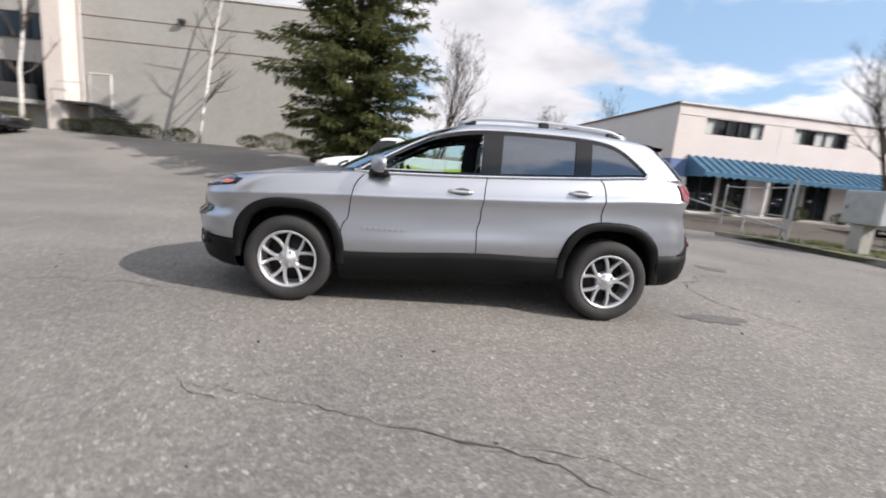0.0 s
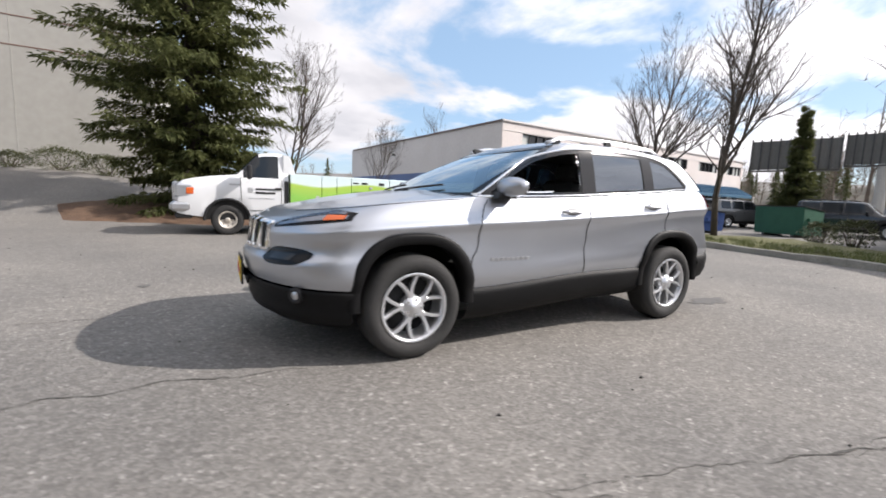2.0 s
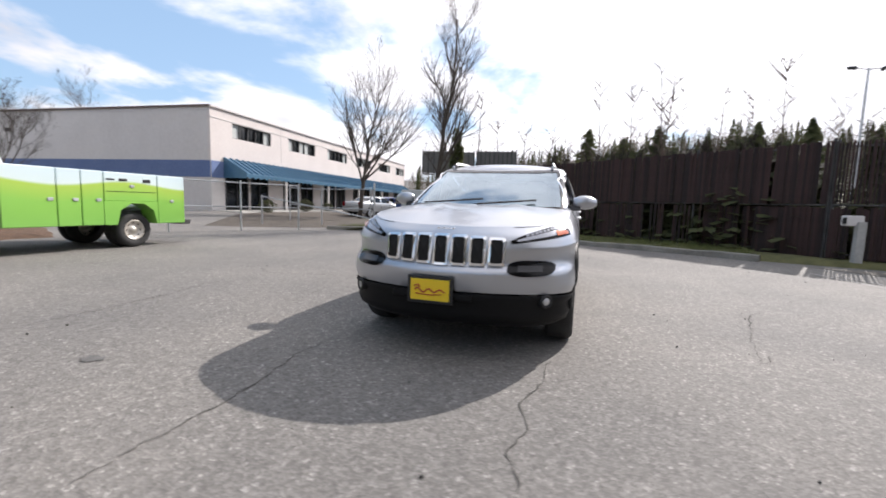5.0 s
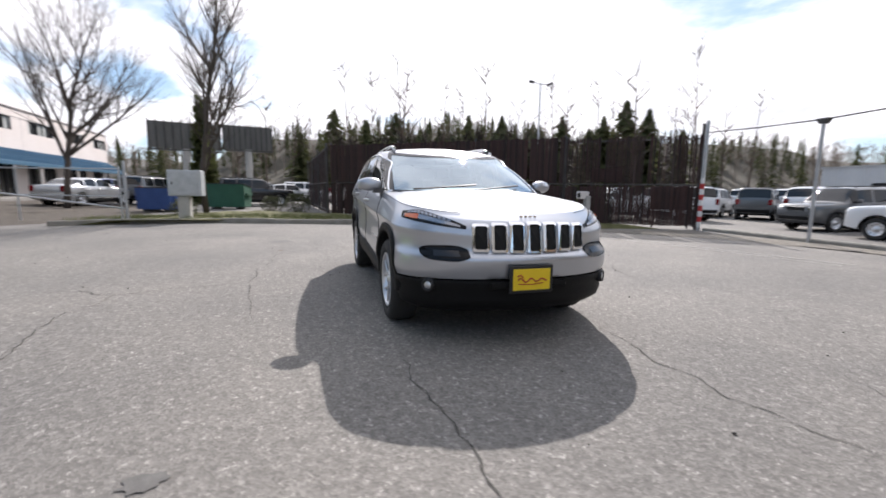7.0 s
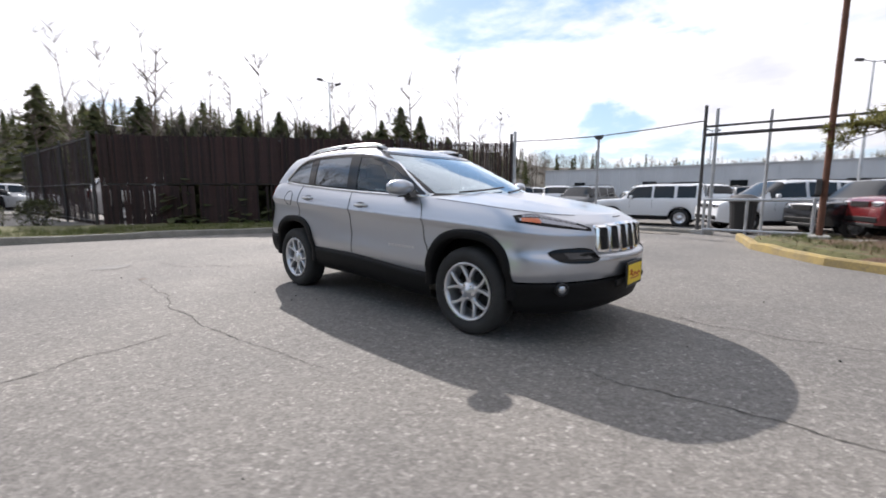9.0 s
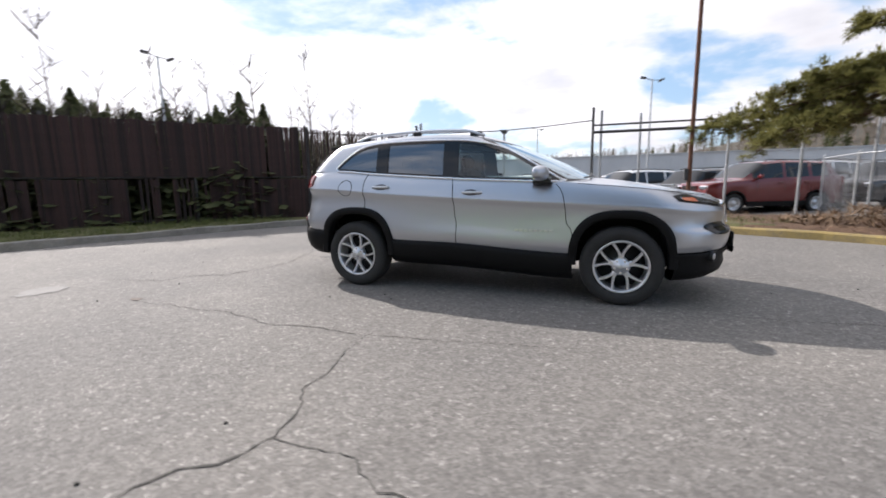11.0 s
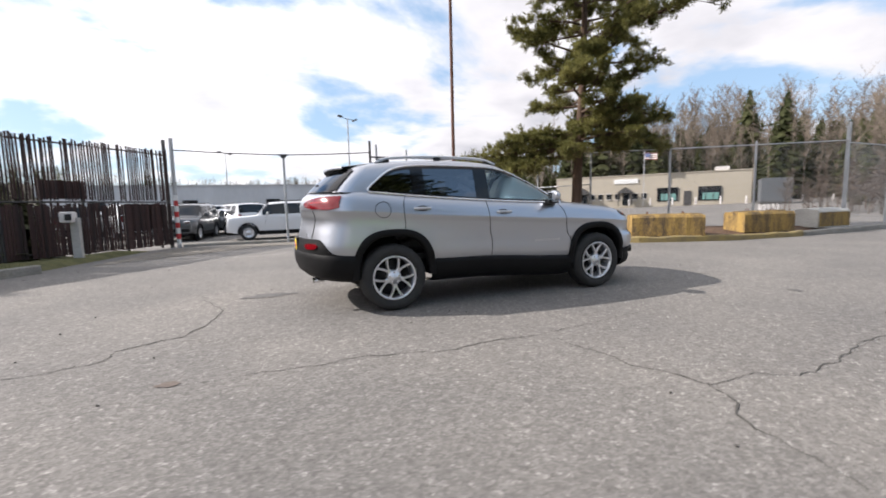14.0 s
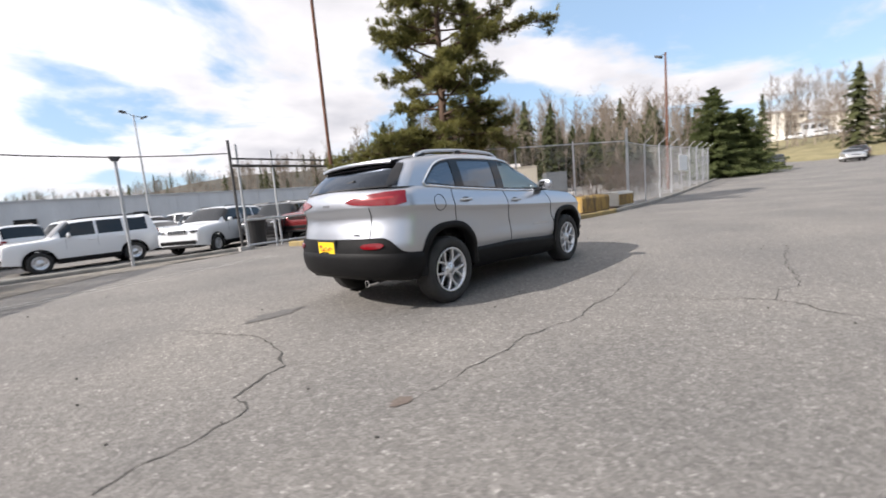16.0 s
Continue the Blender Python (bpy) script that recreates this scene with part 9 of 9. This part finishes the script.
# brush just inside the road fence
for k in range(90):
    x = rng.uniform(-41, -24)
    y = -2.85 - 0.18 * (-15 - x) / 3.1 - rng.uniform(1.5, 7.5)
    brush.append((x, y, ground_z(x, y) - 0.1, rng.uniform(1.2, 3.0), rng.uniform(1.6, 2.6), rng.uniform(0, 6)))
for x, y, h in ((-46, -48, 17), (-49, -44, 16), (-52, -47, 18), (-44, -53, 15), (-62, -36, 16), (-60, -30, 14), (-66, -21, 13), (-60, -15, 11), (-52, -12, 9), (57.6, -1.6, 12.3), (57.1, -6.0, 11.0), (56.4, -10.1, 12.2), (53.4, -20.1, 12.0), (51.5, -24.4, 12.1), (52.5, -22.0, 10.6), (49.1, -29.0, 10.5), (47.4, -31.7, 11.8), (44.3, -36.0, 11.5), (42.6, -38.1, 13.4), (40.7, -40.1, 12.2), (45.4, -34.6, 10.0), (37.9, -42.9, 9.4), (60, 3.0, 9.0), (-98, 7, 15), (-102, 11, 10)):
    near_con.append((x, y, ground_z(x, y), h, 2.0 if x > 0 else 1.3, rng.uniform(0, 6)))
for k in range(120):
    x, y = rng.uniform(-112, -92), rng.uniform(-8, 40)
    bare.append((x - 22, y, ground_z(x, y) + 1, rng.uniform(12, 18), rng.uniform(0.6, 1.0), rng.uniform(0, 6)))
# tall thin leafless trees behind the slatted fence, and brush that leans against it
tall = []
for k in range(26):
    deg = -56 + k * 2.9 + rng.uniform(-1.2, 1.2)
    r = rng.uniform(48, 62)
    x, y = r * math.cos(radians(deg)), r * math.sin(radians(deg))
    tall.append((x, y, ground_z(x, y), rng.uniform(11, 17), rng.uniform(1.3, 1.8), rng.uniform(0, 6)))
ivy = []
for k in range(64):
    f = rng.uniform(0.0, 0.66)
    c = FENCE_A.lerp(FENCE_B, f) + Vector((along_fence.y, -along_fence.x, 0)) * -rng.uniform(0.35, 1.3)
    ivy.append((c.x, c.y, ground_z(c.x, c.y), rng.uniform(2.7, 3.5) - 0.6 * max(0, f - 0.5), rng.uniform(0.8, 1.3), rng.uniform(0, 6)))
plant("tall_bare_trees", tall, [bare_template(80 + s, 15, 4) for s in range(6)], M_BRUSH, "tall thin leafless trees beyond the fence", "trees")
leafy_brush = []
for k in range(70):
    f = rng.uniform(0.12, 0.80)
    c = FENCE_A.lerp(FENCE_B, f) + Vector((along_fence.y, -along_fence.x, 0)) * -rng.uniform(0.6, 1.5)
    leafy_brush.append((c.x, c.y, ground_z(c.x, c.y) - 0.2, rng.uniform(3.0, 3.75) if f < 0.62 else lerp(3.2, 1.7, (f - 0.62) / 0.18) * rng.uniform(0.85, 1.05), rng.uniform(1.6, 2.4), rng.uniform(0, 6)))
plant("fence_evergreens", leafy_brush, [conifer_template(120 + s, 16, 9, 3) for s in range(4)], M_SHRUB, "dark evergreen brush pressed against the slatted fence", "bushes")
# brush in the darkened brown, to close up the fence's gaps
plant("fence_brush", ivy, [bare_template(90 + s, 60, 9) for s in range(4)], M_BRUSHDK, "leafless brush in darkened brown behind the slatted fence", "bushes")
plant("far_conifers", con, [conifer_template(s) for s in range(6)], M_HAZE, "far dark conifers on the hills", "trees")
plant("wood_conifers", near_con, [conifer_template(40 + s, 26, 9, 4) for s in range(6)], M_HAZE, "olive green conifers in the mixed wood", "trees")
plant("far_bare_trees", bare, [bare_template(s) for s in range(7)], M_BAREFAR, "far pale leafless trees on the hills", "trees")
plant("brushwood", brush, [bare_template(60 + s, 34, 7) for s in range(4)], M_BRUSH, "brown leafless brush along the fence", "bushes")
